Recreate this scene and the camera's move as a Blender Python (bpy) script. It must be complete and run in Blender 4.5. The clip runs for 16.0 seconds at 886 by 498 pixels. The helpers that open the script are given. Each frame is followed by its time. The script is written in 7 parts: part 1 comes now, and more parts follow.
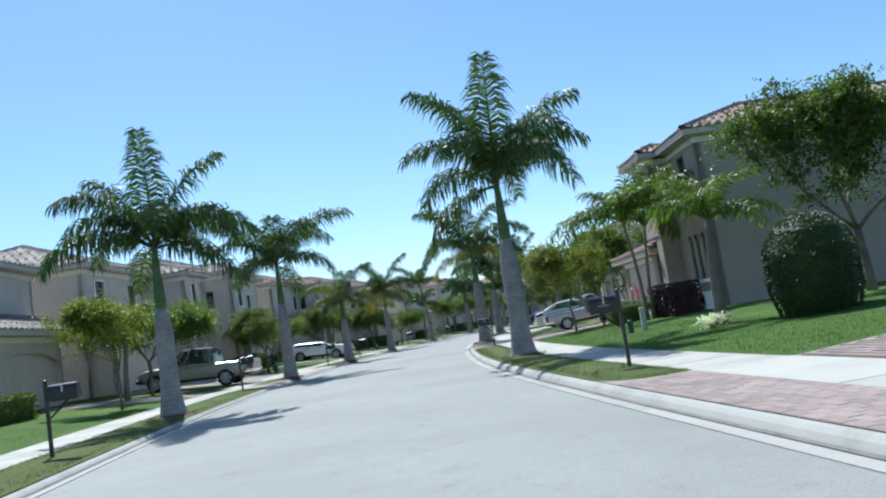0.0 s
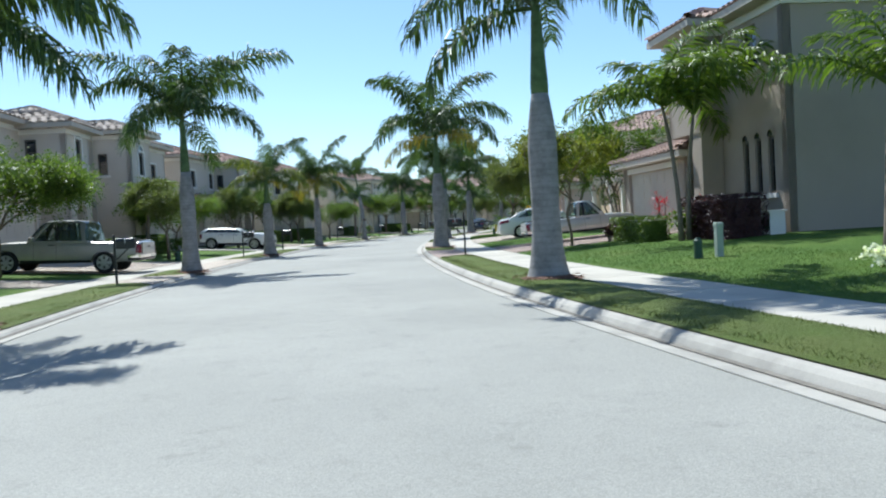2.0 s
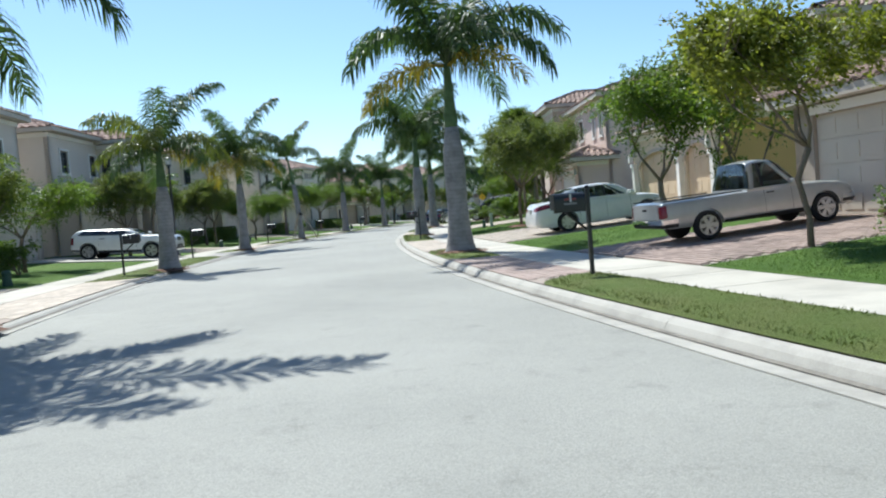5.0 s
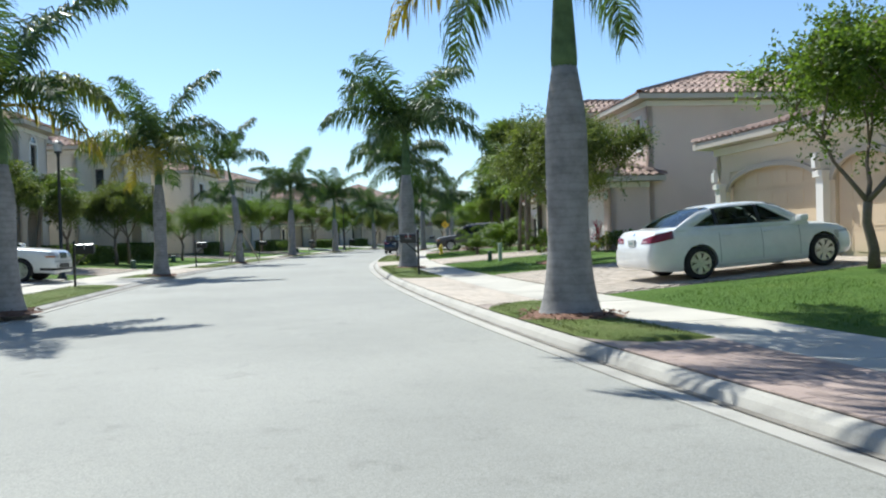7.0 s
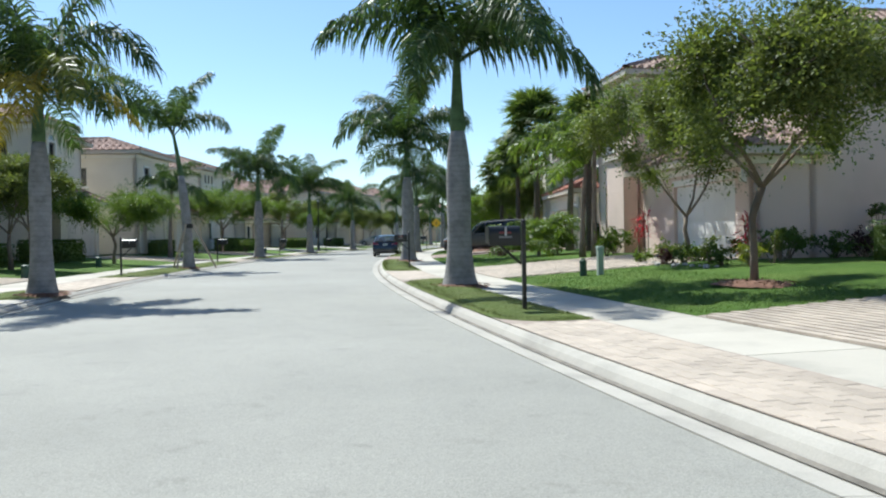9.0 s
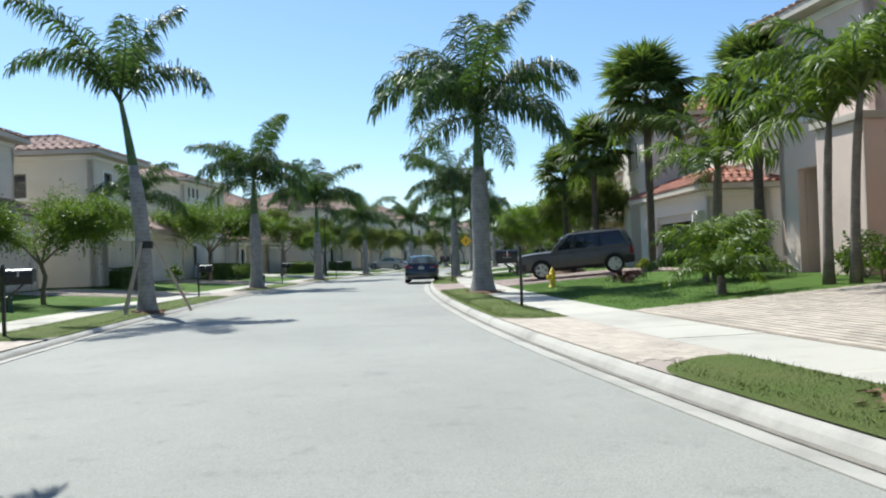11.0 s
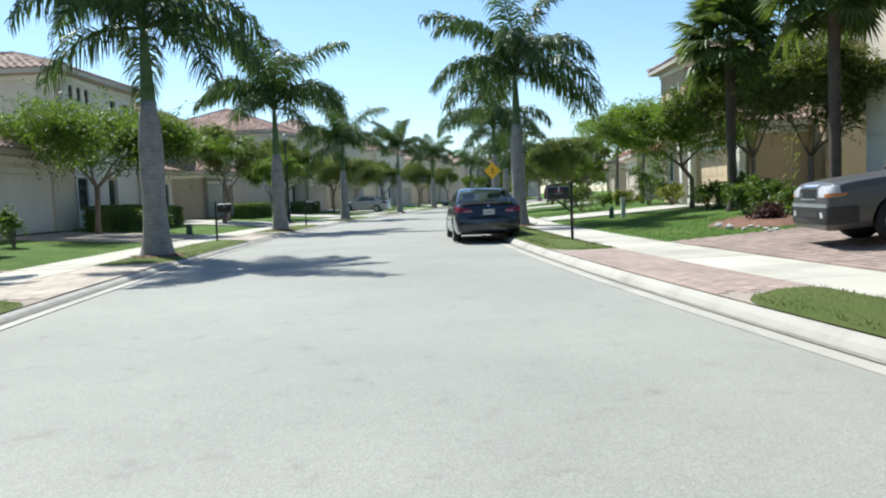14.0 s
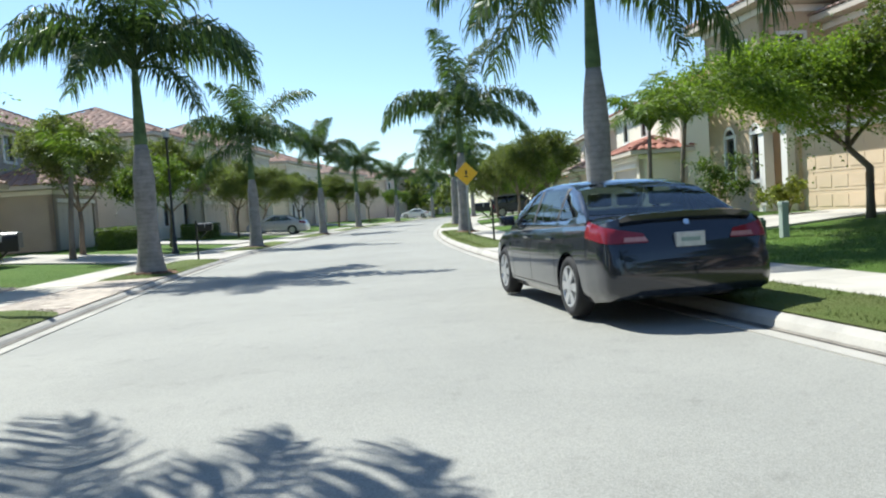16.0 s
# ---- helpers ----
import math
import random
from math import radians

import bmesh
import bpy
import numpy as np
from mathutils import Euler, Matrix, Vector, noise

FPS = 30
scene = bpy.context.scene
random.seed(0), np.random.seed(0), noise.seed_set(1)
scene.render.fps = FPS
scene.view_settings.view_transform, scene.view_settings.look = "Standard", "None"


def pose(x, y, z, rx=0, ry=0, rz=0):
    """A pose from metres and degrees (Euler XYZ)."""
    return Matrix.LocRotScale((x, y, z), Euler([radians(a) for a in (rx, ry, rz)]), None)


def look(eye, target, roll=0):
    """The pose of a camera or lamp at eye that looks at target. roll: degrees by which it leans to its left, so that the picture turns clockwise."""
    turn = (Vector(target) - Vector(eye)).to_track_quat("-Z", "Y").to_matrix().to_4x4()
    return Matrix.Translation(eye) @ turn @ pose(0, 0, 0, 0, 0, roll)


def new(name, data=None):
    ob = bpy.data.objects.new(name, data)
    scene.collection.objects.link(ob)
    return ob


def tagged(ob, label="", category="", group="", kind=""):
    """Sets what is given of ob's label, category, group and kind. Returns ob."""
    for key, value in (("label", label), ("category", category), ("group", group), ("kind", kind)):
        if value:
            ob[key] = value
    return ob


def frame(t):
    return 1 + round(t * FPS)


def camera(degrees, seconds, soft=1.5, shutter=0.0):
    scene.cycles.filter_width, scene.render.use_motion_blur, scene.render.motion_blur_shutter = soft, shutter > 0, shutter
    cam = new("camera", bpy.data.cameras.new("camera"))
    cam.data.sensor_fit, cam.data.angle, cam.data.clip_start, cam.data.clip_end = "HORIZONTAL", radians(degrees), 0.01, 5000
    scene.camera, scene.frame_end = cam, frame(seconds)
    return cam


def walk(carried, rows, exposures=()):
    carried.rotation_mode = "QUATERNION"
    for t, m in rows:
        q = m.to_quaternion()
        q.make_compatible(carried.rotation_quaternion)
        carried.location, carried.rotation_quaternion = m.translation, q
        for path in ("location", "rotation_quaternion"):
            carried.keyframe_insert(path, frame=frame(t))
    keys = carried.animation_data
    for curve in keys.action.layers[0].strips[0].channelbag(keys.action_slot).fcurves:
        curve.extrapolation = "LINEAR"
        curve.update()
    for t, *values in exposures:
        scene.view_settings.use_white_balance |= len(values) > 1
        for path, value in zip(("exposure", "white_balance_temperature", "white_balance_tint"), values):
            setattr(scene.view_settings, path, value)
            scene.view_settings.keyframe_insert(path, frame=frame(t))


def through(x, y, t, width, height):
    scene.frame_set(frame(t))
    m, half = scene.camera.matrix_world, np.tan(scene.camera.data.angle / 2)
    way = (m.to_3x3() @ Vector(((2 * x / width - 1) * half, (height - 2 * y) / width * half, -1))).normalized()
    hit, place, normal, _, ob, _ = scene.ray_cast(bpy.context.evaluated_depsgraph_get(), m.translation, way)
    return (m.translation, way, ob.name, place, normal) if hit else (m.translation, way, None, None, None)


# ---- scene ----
cam = camera(58.0, 16.0, soft=2.1)
# seconds, x, y, yaw, pitch, roll
ROWS = [
    (0.0, 0.000, 0.000, 0.88, 5.61, 8.77),
    (0.5, -0.323, 2.054, 1.17, 2.58, 4.09),
    (1.0, -0.652, 4.145, 0.86, -1.97, 5.30),
    (1.5, -0.989, 6.303, -1.97, -1.85, 3.16),
    (2.0, -1.310, 8.564, -4.73, -1.92, 3.19),
    (2.5, -1.591, 10.925, -6.74, -2.55, 5.80),
    (3.0, -1.886, 13.388, -8.62, -2.63, 5.98),
    (3.5, -2.158, 15.914, -10.56, -2.60, 4.39),
    (4.0, -2.390, 18.463, -9.36, -3.31, 4.78),
    (6.5, -2.898, 31.863, -13.60, -1.10, 2.85),
    (7.0, -2.856, 34.755, -14.71, -0.83, 1.61),
    (7.5, -2.722, 37.737, -15.81, -0.90, 0.02),
    (8.0, -2.542, 40.755, -16.23, -1.34, -0.58),
    (8.5, -2.357, 43.855, -17.01, -1.23, -0.17),
    (9.0, -2.167, 47.013, -17.13, -0.83, 0.95),
    (9.5, -1.982, 50.229, -15.68, 0.08, 1.50),
    (12.0, -0.640, 67.040, -19.37, 0.82, 1.62),
    (12.5, -0.150, 70.500, -19.97, 0.20, 1.11),
    (13.0, 0.380, 73.988, -19.79, -0.86, 1.98),
    (13.5, 0.952, 77.485, -19.05, -2.75, 2.89),
    (14.0, 1.551, 80.983, -20.61, -3.71, 2.36),
    (14.5, 2.205, 84.476, -22.01, -4.00, 3.37),
    (15.0, 2.921, 87.932, -23.69, -3.66, 3.70),
    (15.5, 3.695, 91.307, -25.59, -3.94, 3.75),
    (16.0, 4.473, 94.647, -27.43, -2.83, 3.77),
]
walk(cam, [(t, pose(x, y, float(np.interp(t, (0, 4, 6.5, 9.5, 12, 16), (1.31, 1.31, 1.265, 1.265, 1.28, 1.28))), 90 + pitch, roll, yaw)) for t, x, y, yaw, pitch, roll in ROWS], exposures=[(0.0, 0.48, 5600, 5), (1.0, 0.58, 5750, 5), (3.5, 0.62, 5900, 5), (6.5, 0.66, 6100, 5), (12.0, 0.64, 6100, 5), (14.5, 0.78, 6200, 5), (16.0, 0.82, 6200, 5)])

# ---- world, sun and exposure ----
PLAN = 0.915          # the plan of the street is drawn at this scale and enlarged at the end
SUN_ELEV, SUN_AZIM = radians(53), radians(-20)     # azimuth from +y towards +x
world = bpy.data.worlds.new("sky")
scene.world = world
world.use_nodes = True
wn = world.node_tree
sky = wn.nodes.new("ShaderNodeTexSky")
sky.sky_type, sky.sun_disc = "NISHITA", False
sky.sun_elevation, sky.sun_rotation = SUN_ELEV, SUN_AZIM
sky.air_density, sky.dust_density, sky.ozone_density = 1.0, 0.3, 4.0
wn.nodes["Background"].inputs["Strength"].default_value = 0.105
wn.links.new(sky.outputs[0], wn.nodes["Background"].inputs["Color"])
sun = new("sun", bpy.data.lights.new("sun", "SUN"))
sun.data.energy, sun.data.angle, sun.data.color = 4.6, radians(0.55), (1.0, 0.965, 0.90)
to_sun = Vector((math.sin(SUN_AZIM) * math.cos(SUN_ELEV), math.cos(SUN_AZIM) * math.cos(SUN_ELEV), math.sin(SUN_ELEV)))
sun.matrix_world = look(to_sun * 200, (0, 0, 0))


# ---- materials ----
class Mat:
    """A small builder of node materials."""
    def __init__(self, name, rough=0.8, metal=0.0, spec=0.5):
        self.m = bpy.data.materials.new(name)
        self.m.use_nodes = True
        self.t = self.m.node_tree
        self.p = self.t.nodes["Principled BSDF"]
        self.p.inputs["Roughness"].default_value = rough
        self.p.inputs["Metallic"].default_value = metal
        self.p.inputs["Specular IOR Level"].default_value = spec
        self.co = self.t.nodes.new("ShaderNodeTexCoord").outputs["Object"]

    def node(self, kind, **values):
        n = self.t.nodes.new(kind)
        for k, v in values.items():
            n.inputs[k].default_value = v
        return n

    def link(self, a, b):
        self.t.links.new(a, b)

    def world_coords(self):
        self.co = self.t.nodes.new("ShaderNodeNewGeometry").outputs["Position"]
        return self

    def noise(self, scale, detail=4.0, rough=0.55, distort=0.0):
        n = self.node("ShaderNodeTexNoise", Scale=scale, Detail=detail, Roughness=rough, Distortion=distort)
        self.link(self.co, n.inputs["Vector"])
        return n.outputs["Fac"]

    def ramp(self, fac, stops):
        r = self.t.nodes.new("ShaderNodeValToRGB")
        while len(r.color_ramp.elements) < len(stops):
            r.color_ramp.elements.new(0.5)
        for e, (at, c) in zip(r.color_ramp.elements, stops):
            e.position, e.color = at, (*c, 1)
        self.link(fac, r.inputs[0])
        return r.outputs[0]

    def mix(self, fac, a, b, mode="MIX"):
        n = self.t.nodes.new("ShaderNodeMix")
        n.data_type, n.blend_type = "RGBA", mode
        for sock, v in ((n.inputs[0], fac), (n.inputs[6], a), (n.inputs[7], b)):
            if isinstance(v, (int, float)):
                sock.default_value = v
            elif isinstance(v, tuple):
                sock.default_value = (*v, 1)
            else:
                self.link(v, sock)
        return n.outputs[2]

    def color(self, c):
        if isinstance(c, tuple):
            self.p.inputs["Base Color"].default_value = (*c, 1)
        else:
            self.link(c, self.p.inputs["Base Color"])
        return self

    def bump(self, height, strength=0.3, distance=0.02):
        b = self.node("ShaderNodeBump", Strength=strength, Distance=distance)
        self.link(height, b.inputs["Height"])
        self.link(b.outputs[0], self.p.inputs["Normal"])
        return self

    def island(self, spread, object_too=False):
        """A random value for each loose piece, or each object, mapped to 1 +- spread as a grey."""
        src = self.t.nodes.new("ShaderNodeObjectInfo" if object_too else "ShaderNodeNewGeometry")
        out = src.outputs["Random"] if object_too else src.outputs["Random Per Island"]
        lo, hi = 1 - spread, 1 + spread
        return self.ramp(out, [(0, (lo, lo, lo)), (1, (hi, hi, hi))])


def varied(name, base, scale=6.0, spread=0.12, rough=0.85, bump=0.2, fine=60.0, stains=0.35, spec=0.4, island=0.0, per_object=0.0):
    """A weathered matt surface: base colour, broad stains, fine grain and relief."""
    m = Mat(name, rough, 0.0, spec).world_coords()
    dark = tuple(c * (1 - stains) for c in base)
    light = tuple(min(1.0, c * (1 + spread)) for c in base)
    broad = m.ramp(m.noise(scale * 0.12, 5, 0.6), [(0.32, dark), (0.5, base), (0.75, light)])
    grain = m.ramp(m.noise(fine, 3, 0.7), [(0.25, (1 - spread,) * 3), (0.75, (1 + spread,) * 3)])
    c = m.mix(1.0, broad, grain, "MULTIPLY")
    if island:
        c = m.mix(1.0, c, m.island(island), "MULTIPLY")
    if per_object:
        c = m.mix(1.0, c, m.island(per_object, True), "MULTIPLY")
    m.color(c)
    if bump:
        m.bump(m.noise(fine, 4, 0.6), bump, 0.02)
    return m.m


def leafy(name, dark, light, rough=0.5, through=0.35, island=0.35):
    """Leaves: light passes through them, and each one differs."""
    m = Mat(name, rough, 0.0, 0.35).world_coords()
    rnd = m.t.nodes.new("ShaderNodeNewGeometry").outputs["Random Per Island"]
    c = m.ramp(rnd, [(0.0, dark), (0.65, tuple((a + b) / 2 for a, b in zip(dark, light))), (1.0, light)])
    c = m.mix(1.0, c, m.ramp(m.noise(0.9, 3), [(0.3, (0.75,) * 3), (0.7, (1.2,) * 3)]), "MULTIPLY")
    m.color(c)
    tr = m.node("ShaderNodeBsdfTranslucent")
    m.link(m.mix(1.0, c, (1.5, 1.6, 0.7), "MULTIPLY"), tr.inputs["Color"])
    mx = m.node("ShaderNodeMixShader", Fac=through)
    m.link(m.p.outputs[0], mx.inputs[1])
    m.link(tr.outputs[0], mx.inputs[2])
    m.link(mx.outputs[0], m.t.nodes["Material Output"].inputs["Surface"])
    return m.m


def paint(name, base, flake=0.0, rough=0.28, coat=0.8):
    m = Mat(name, rough, flake, 0.5)
    dirt = m.ramp(m.noise(2.5, 5, 0.65), [(0.35, tuple(c * 0.88 for c in base)), (0.7, base)])
    m.color(dirt)
    m.p.inputs["Coat Weight"].default_value = coat
    m.p.inputs["Coat Roughness"].default_value = 0.04
    return m.m


def plain(name, base, rough=0.5, metal=0.0, spec=0.5, grain=30.0, spread=0.15):
    m = Mat(name, rough, metal, spec)
    m.color(m.ramp(m.noise(grain, 4, 0.6), [(0.3, tuple(c * (1 - spread) for c in base)), (0.7, tuple(min(1, c * (1 + spread)) for c in base))]))
    return m.m


def asphalt_material():
    m = Mat("asphalt", 0.82, 0.0, 0.4).world_coords()
    broad = m.ramp(m.noise(0.22, 6, 0.6), [(0.3, (0.245, 0.241, 0.213)), (0.55, (0.292, 0.286, 0.252)), (0.8, (0.328, 0.32, 0.282))])
    spots = m.ramp(m.noise(2.6, 5, 0.7), [(0.28, (0.8,) * 3), (0.42, (1.0,) * 3), (0.8, (1.06,) * 3)])
    v = m.node("ShaderNodeTexVoronoi", Scale=140.0)
    m.link(m.co, v.inputs["Vector"])
    stones = m.ramp(v.outputs["Color"], [(0.0, (0.72,) * 3), (1.0, (1.25,) * 3)])
    m.color(m.mix(1.0, m.mix(1.0, broad, spots, "MULTIPLY"), stones, "MULTIPLY"))
    m.bump(v.outputs["Distance"], 0.35, 0.006)
    return m.m


def grass_material(name="grass", dry=0.0):
    m = Mat(name, 0.9, 0.0, 0.2).world_coords()
    broad = m.ramp(m.noise(0.5, 5, 0.65), [(0.3, (0.066, 0.128, 0.018)), (0.5, (0.086, 0.16, 0.022)), (0.66, (0.118, 0.178, 0.032)), (0.85, (0.17, 0.185, 0.055))])
    if dry:
        broad = m.mix(m.ramp(m.noise(1.1, 4, 0.6), [(0.35, (dry * 0.5,) * 3), (0.7, (dry,) * 3)]), broad, (0.19, 0.175, 0.07))
    fine = m.ramp(m.noise(55, 4, 0.75), [(0.25, (0.5,) * 3), (0.75, (1.45,) * 3)])
    m.color(m.mix(1.0, broad, fine, "MULTIPLY"))
    m.bump(m.noise(70, 4, 0.7), 0.9, 0.04)
    return m.m


def roof_material(name, base):
    m = Mat(name, 0.85, 0.0, 0.3).world_coords()
    rnd = m.t.nodes.new("ShaderNodeNewGeometry").outputs["Random Per Island"]
    c = m.ramp(rnd, [(0.0, tuple(v * 0.72 for v in base)), (0.5, base), (1.0, tuple(min(1, v * 1.25) for v in base))])
    c = m.mix(1.0, c, m.ramp(m.noise(0.7, 5), [(0.3, (0.7,) * 3), (0.7, (1.12,) * 3)]), "MULTIPLY")
    m.color(c)
    m.bump(m.noise(50, 3), 0.2, 0.01)
    return m.m


def trunk_material(name, base, rings=7.0):
    m = Mat(name, 0.9, 0.0, 0.2)
    w = m.t.nodes.new("ShaderNodeTexWave")
    w.wave_type, w.bands_direction = "BANDS", "Z"
    w.inputs["Scale"].default_value, w.inputs["Distortion"].default_value, w.inputs["Detail"].default_value = rings * 0.34, 2.2, 3.0
    w.inputs["Detail Scale"].default_value = 2.0
    m.link(m.co, w.inputs["Vector"])
    band = m.ramp(w.outputs["Fac"], [(0.0, (0.9,) * 3), (0.2, (1.0,) * 3), (1.0, (1.03,) * 3)])
    lichen = m.ramp(m.noise(3.5, 6, 0.7), [(0.3, tuple(c * 0.62 for c in base)), (0.55, base), (0.78, tuple(min(1, c * 1.25) for c in base))])
    m.color(m.mix(1.0, lichen, band, "MULTIPLY"))
    m.bump(w.outputs["Fac"], 0.09, 0.015)
    return m.m


M_ASPHALT = asphalt_material()
M_GRASS = grass_material()
M_VERGE = grass_material("verge_grass", 0.55)
M_KERB = varied("kerb_concrete", (0.405, 0.382, 0.335), 8, 0.1, 0.88, 0.2, 70, 0.28, per_object=0.04)
M_WALK = varied("walk_concrete", (0.47, 0.438, 0.372), 6, 0.08, 0.88, 0.2, 80, 0.22, per_object=0.07)
M_SOIL = varied("soil", (0.16, 0.12, 0.08), 10, 0.3, 0.95, 0.6, 40, 0.4)
M_MULCH = varied("mulch", (0.16, 0.085, 0.055), 12, 0.35, 0.95, 0.8, 45, 0.4, island=0.4)
M_PAVER_RED = varied("red_paver", (0.345, 0.262, 0.222), 5, 0.14, 0.85, 0.25, 90, 0.2, island=0.2, per_object=0.14)
M_PAVER_TAN = varied("tan_paver", (0.475, 0.405, 0.33), 5, 0.12, 0.85, 0.25, 90, 0.2, island=0.14, per_object=0.09)
M_DRIVE = varied("drive_concrete", (0.44, 0.41, 0.36), 6, 0.1, 0.88, 0.2, 70, 0.25)
M_SILT = varied("gutter_silt", (0.21, 0.19, 0.16), 14, 0.25, 0.95, 0.4, 50, 0.35)
M_JOINT = varied("joint_sand", (0.33, 0.28, 0.235), 10, 0.2, 0.95, 0.3, 80, 0.3)
M_BED = varied("worn_bed", (0.34, 0.28, 0.235), 8, 0.18, 0.92, 0.4, 60, 0.3)
STUCCO = {
    "grey": varied("grey_beige_stucco", (0.40, 0.335, 0.275), 3, 0.05, 0.92, 0.35, 120, 0.1),
    # beige is lightened so its colour carries the haze over the left houses
    "beige": varied("hazed_beige_stucco", (0.60, 0.535, 0.46), 3, 0.05, 0.92, 0.35, 120, 0.1),
    "ochre": varied("ochre_stucco", (0.66, 0.47, 0.20), 3, 0.05, 0.92, 0.35, 120, 0.1),
    "yellow": varied("yellow_stucco", (0.70, 0.59, 0.45), 3, 0.05, 0.92, 0.35, 120, 0.1),
    "pink": varied("pinkish_stucco", (0.70, 0.555, 0.48), 3, 0.05, 0.92, 0.35, 120, 0.1),
    # cream is paled too, with haze put into the stucco colour
    "cream": varied("hazed_cream_stucco", (0.72, 0.65, 0.54), 3, 0.05, 0.92, 0.35, 120, 0.1),
    "white": varied("off_white_stucco", (0.74, 0.68, 0.61), 3, 0.05, 0.92, 0.35, 120, 0.1),
    "tan": varied("tan_stucco", (0.53, 0.40, 0.27), 3, 0.05, 0.92, 0.35, 120, 0.1),
}
M_TRIM = varied("white_trim", (0.78, 0.75, 0.70), 4, 0.04, 0.7, 0.1, 90, 0.1)
M_ROOFS = {"red": roof_material("terracotta_tile", (0.37, 0.16, 0.11)), "sand": roof_material("sand_tile", (0.38, 0.315, 0.26)), "clay": roof_material("clay_tile", (0.33, 0.21, 0.165)), "rose": roof_material("rose_tile", (0.36, 0.25, 0.20))}
M_FASCIA = varied("beige_fascia", (0.50, 0.44, 0.37), 4, 0.05, 0.7, 0.1, 90, 0.1)
M_DOOR = varied("garage_door_paint", (0.58, 0.52, 0.44), 4, 0.04, 0.55, 0.05, 60, 0.08)
M_DOOR_WHITE = varied("white_door_paint", (0.75, 0.72, 0.67), 4, 0.04, 0.5, 0.05, 60, 0.08)
M_DOOR_TAN = varied("tan_door_paint", (0.64, 0.50, 0.345), 4, 0.04, 0.55, 0.05, 60, 0.08)
# block colour darkened to put the open garage's shade into it
M_SHADY = varied("shade_darkened_block", (0.12, 0.11, 0.10), 4, 0.1, 0.9, 0.2, 60, 0.2)
M_FRAME = plain("window_frame", (0.10, 0.085, 0.07), 0.5)
# near-black colour that paints in the unlit rooms behind the windows
M_DARK = plain("painted_room_dark", (0.02, 0.02, 0.022), 0.9)
M_WOOD = varied("post_wood", (0.42, 0.34, 0.26), 8, 0.2, 0.85, 0.3, 60, 0.25)
M_BLACK = plain("black_enamel", (0.012, 0.013, 0.013), 0.35)
M_IRON = plain("lamp_iron", (0.015, 0.018, 0.018), 0.45)
M_GREEN_BOX = plain("green_fibreglass", (0.03, 0.075, 0.05), 0.6)
M_PALE_BOX = plain("pale_green_plastic", (0.36, 0.42, 0.36), 0.6)
M_YELLOW = plain("hydrant_yellow", (0.75, 0.52, 0.03), 0.45)
M_SIGN = plain("sign_yellow", (0.80, 0.45, 0.02), 0.4)
M_STEEL = plain("galvanised_steel", (0.45, 0.46, 0.46), 0.45, 0.8)
M_ROCK = varied("pale_rock", (0.40, 0.38, 0.345), 9, 0.2, 0.9, 0.4, 40, 0.35, island=0.25)
M_RUBBER = plain("tyre_rubber", (0.016, 0.016, 0.017), 0.85)
M_RIM = plain("alloy_rim", (0.58, 0.59, 0.60), 0.28, 0.75)
M_CHROME = plain("chrome", (0.75, 0.76, 0.78), 0.12, 1.0)
M_TAIL = plain("red_lens", (0.19, 0.018, 0.03), 0.1)
M_LENS_PALE = plain("pale_lens", (0.42, 0.22, 0.22), 0.12)
M_LAMP = plain("clear_lens", (0.44, 0.45, 0.46), 0.1)
M_AMBER = plain("amber_lens", (0.40, 0.15, 0.03), 0.15)
M_PLATE = plain("plate_white", (0.50, 0.52, 0.50), 0.4)
M_BAR = plain("plate_print", (0.22, 0.30, 0.27), 0.5)
M_BAR_RED = plain("red_print", (0.20, 0.035, 0.035), 0.5)
M_BAR_GREY = plain("grey_print", (0.16, 0.16, 0.16), 0.5)
M_PLASTIC = plain("black_plastic", (0.02, 0.02, 0.021), 0.6)


def glass_material(name, tint, rough=0.03):
    m = Mat(name, rough, 0.0, 0.8)
    m.color(tint)
    m.p.inputs["Transmission Weight"].default_value = 0.35
    m.p.inputs["IOR"].default_value = 1.45
    return m.m


M_GLASS = glass_material("window_glass", (0.035, 0.045, 0.055))


def clear_glass(name, tint):
    """Thin tinted glass: it lets light through and mirrors the sky."""
    m = Mat(name)
    clear, gloss = m.node("ShaderNodeBsdfTransparent"), m.node("ShaderNodeBsdfGlossy", Roughness=0.02)
    clear.inputs["Color"].default_value = (*tint, 1)
    mix, fres = m.node("ShaderNodeMixShader"), m.node("ShaderNodeFresnel", IOR=1.9)
    m.link(fres.outputs[0], mix.inputs[0])
    m.link(clear.outputs[0], mix.inputs[1])
    m.link(gloss.outputs[0], mix.inputs[2])
    m.link(mix.outputs[0], m.t.nodes["Material Output"].inputs["Surface"])
    return m.m


M_CAR_GLASS = clear_glass("car_glass", (0.58, 0.70, 0.66))
M_PRIVACY_GLASS = clear_glass("privacy_glass", (0.16, 0.18, 0.18))
M_SEAT = plain("seat_cloth", (0.36, 0.33, 0.28), 0.85)
M_CABIN = plain("cabin_trim", (0.09, 0.085, 0.08), 0.8)
M_BARK = trunk_material("palm_bark", (0.29, 0.28, 0.27), 9)
M_BARK_DARK = trunk_material("sabal_bark", (0.115, 0.092, 0.074), 14)
M_TREE_BARK = varied("tree_bark", (0.20, 0.155, 0.115), 10, 0.25, 0.92, 0.6, 35, 0.35)
M_STEM = trunk_material("slim_palm_bark", (0.22, 0.185, 0.15), 12)
M_SHAFT = trunk_material("crownshaft_green", (0.105, 0.165, 0.075), 3)
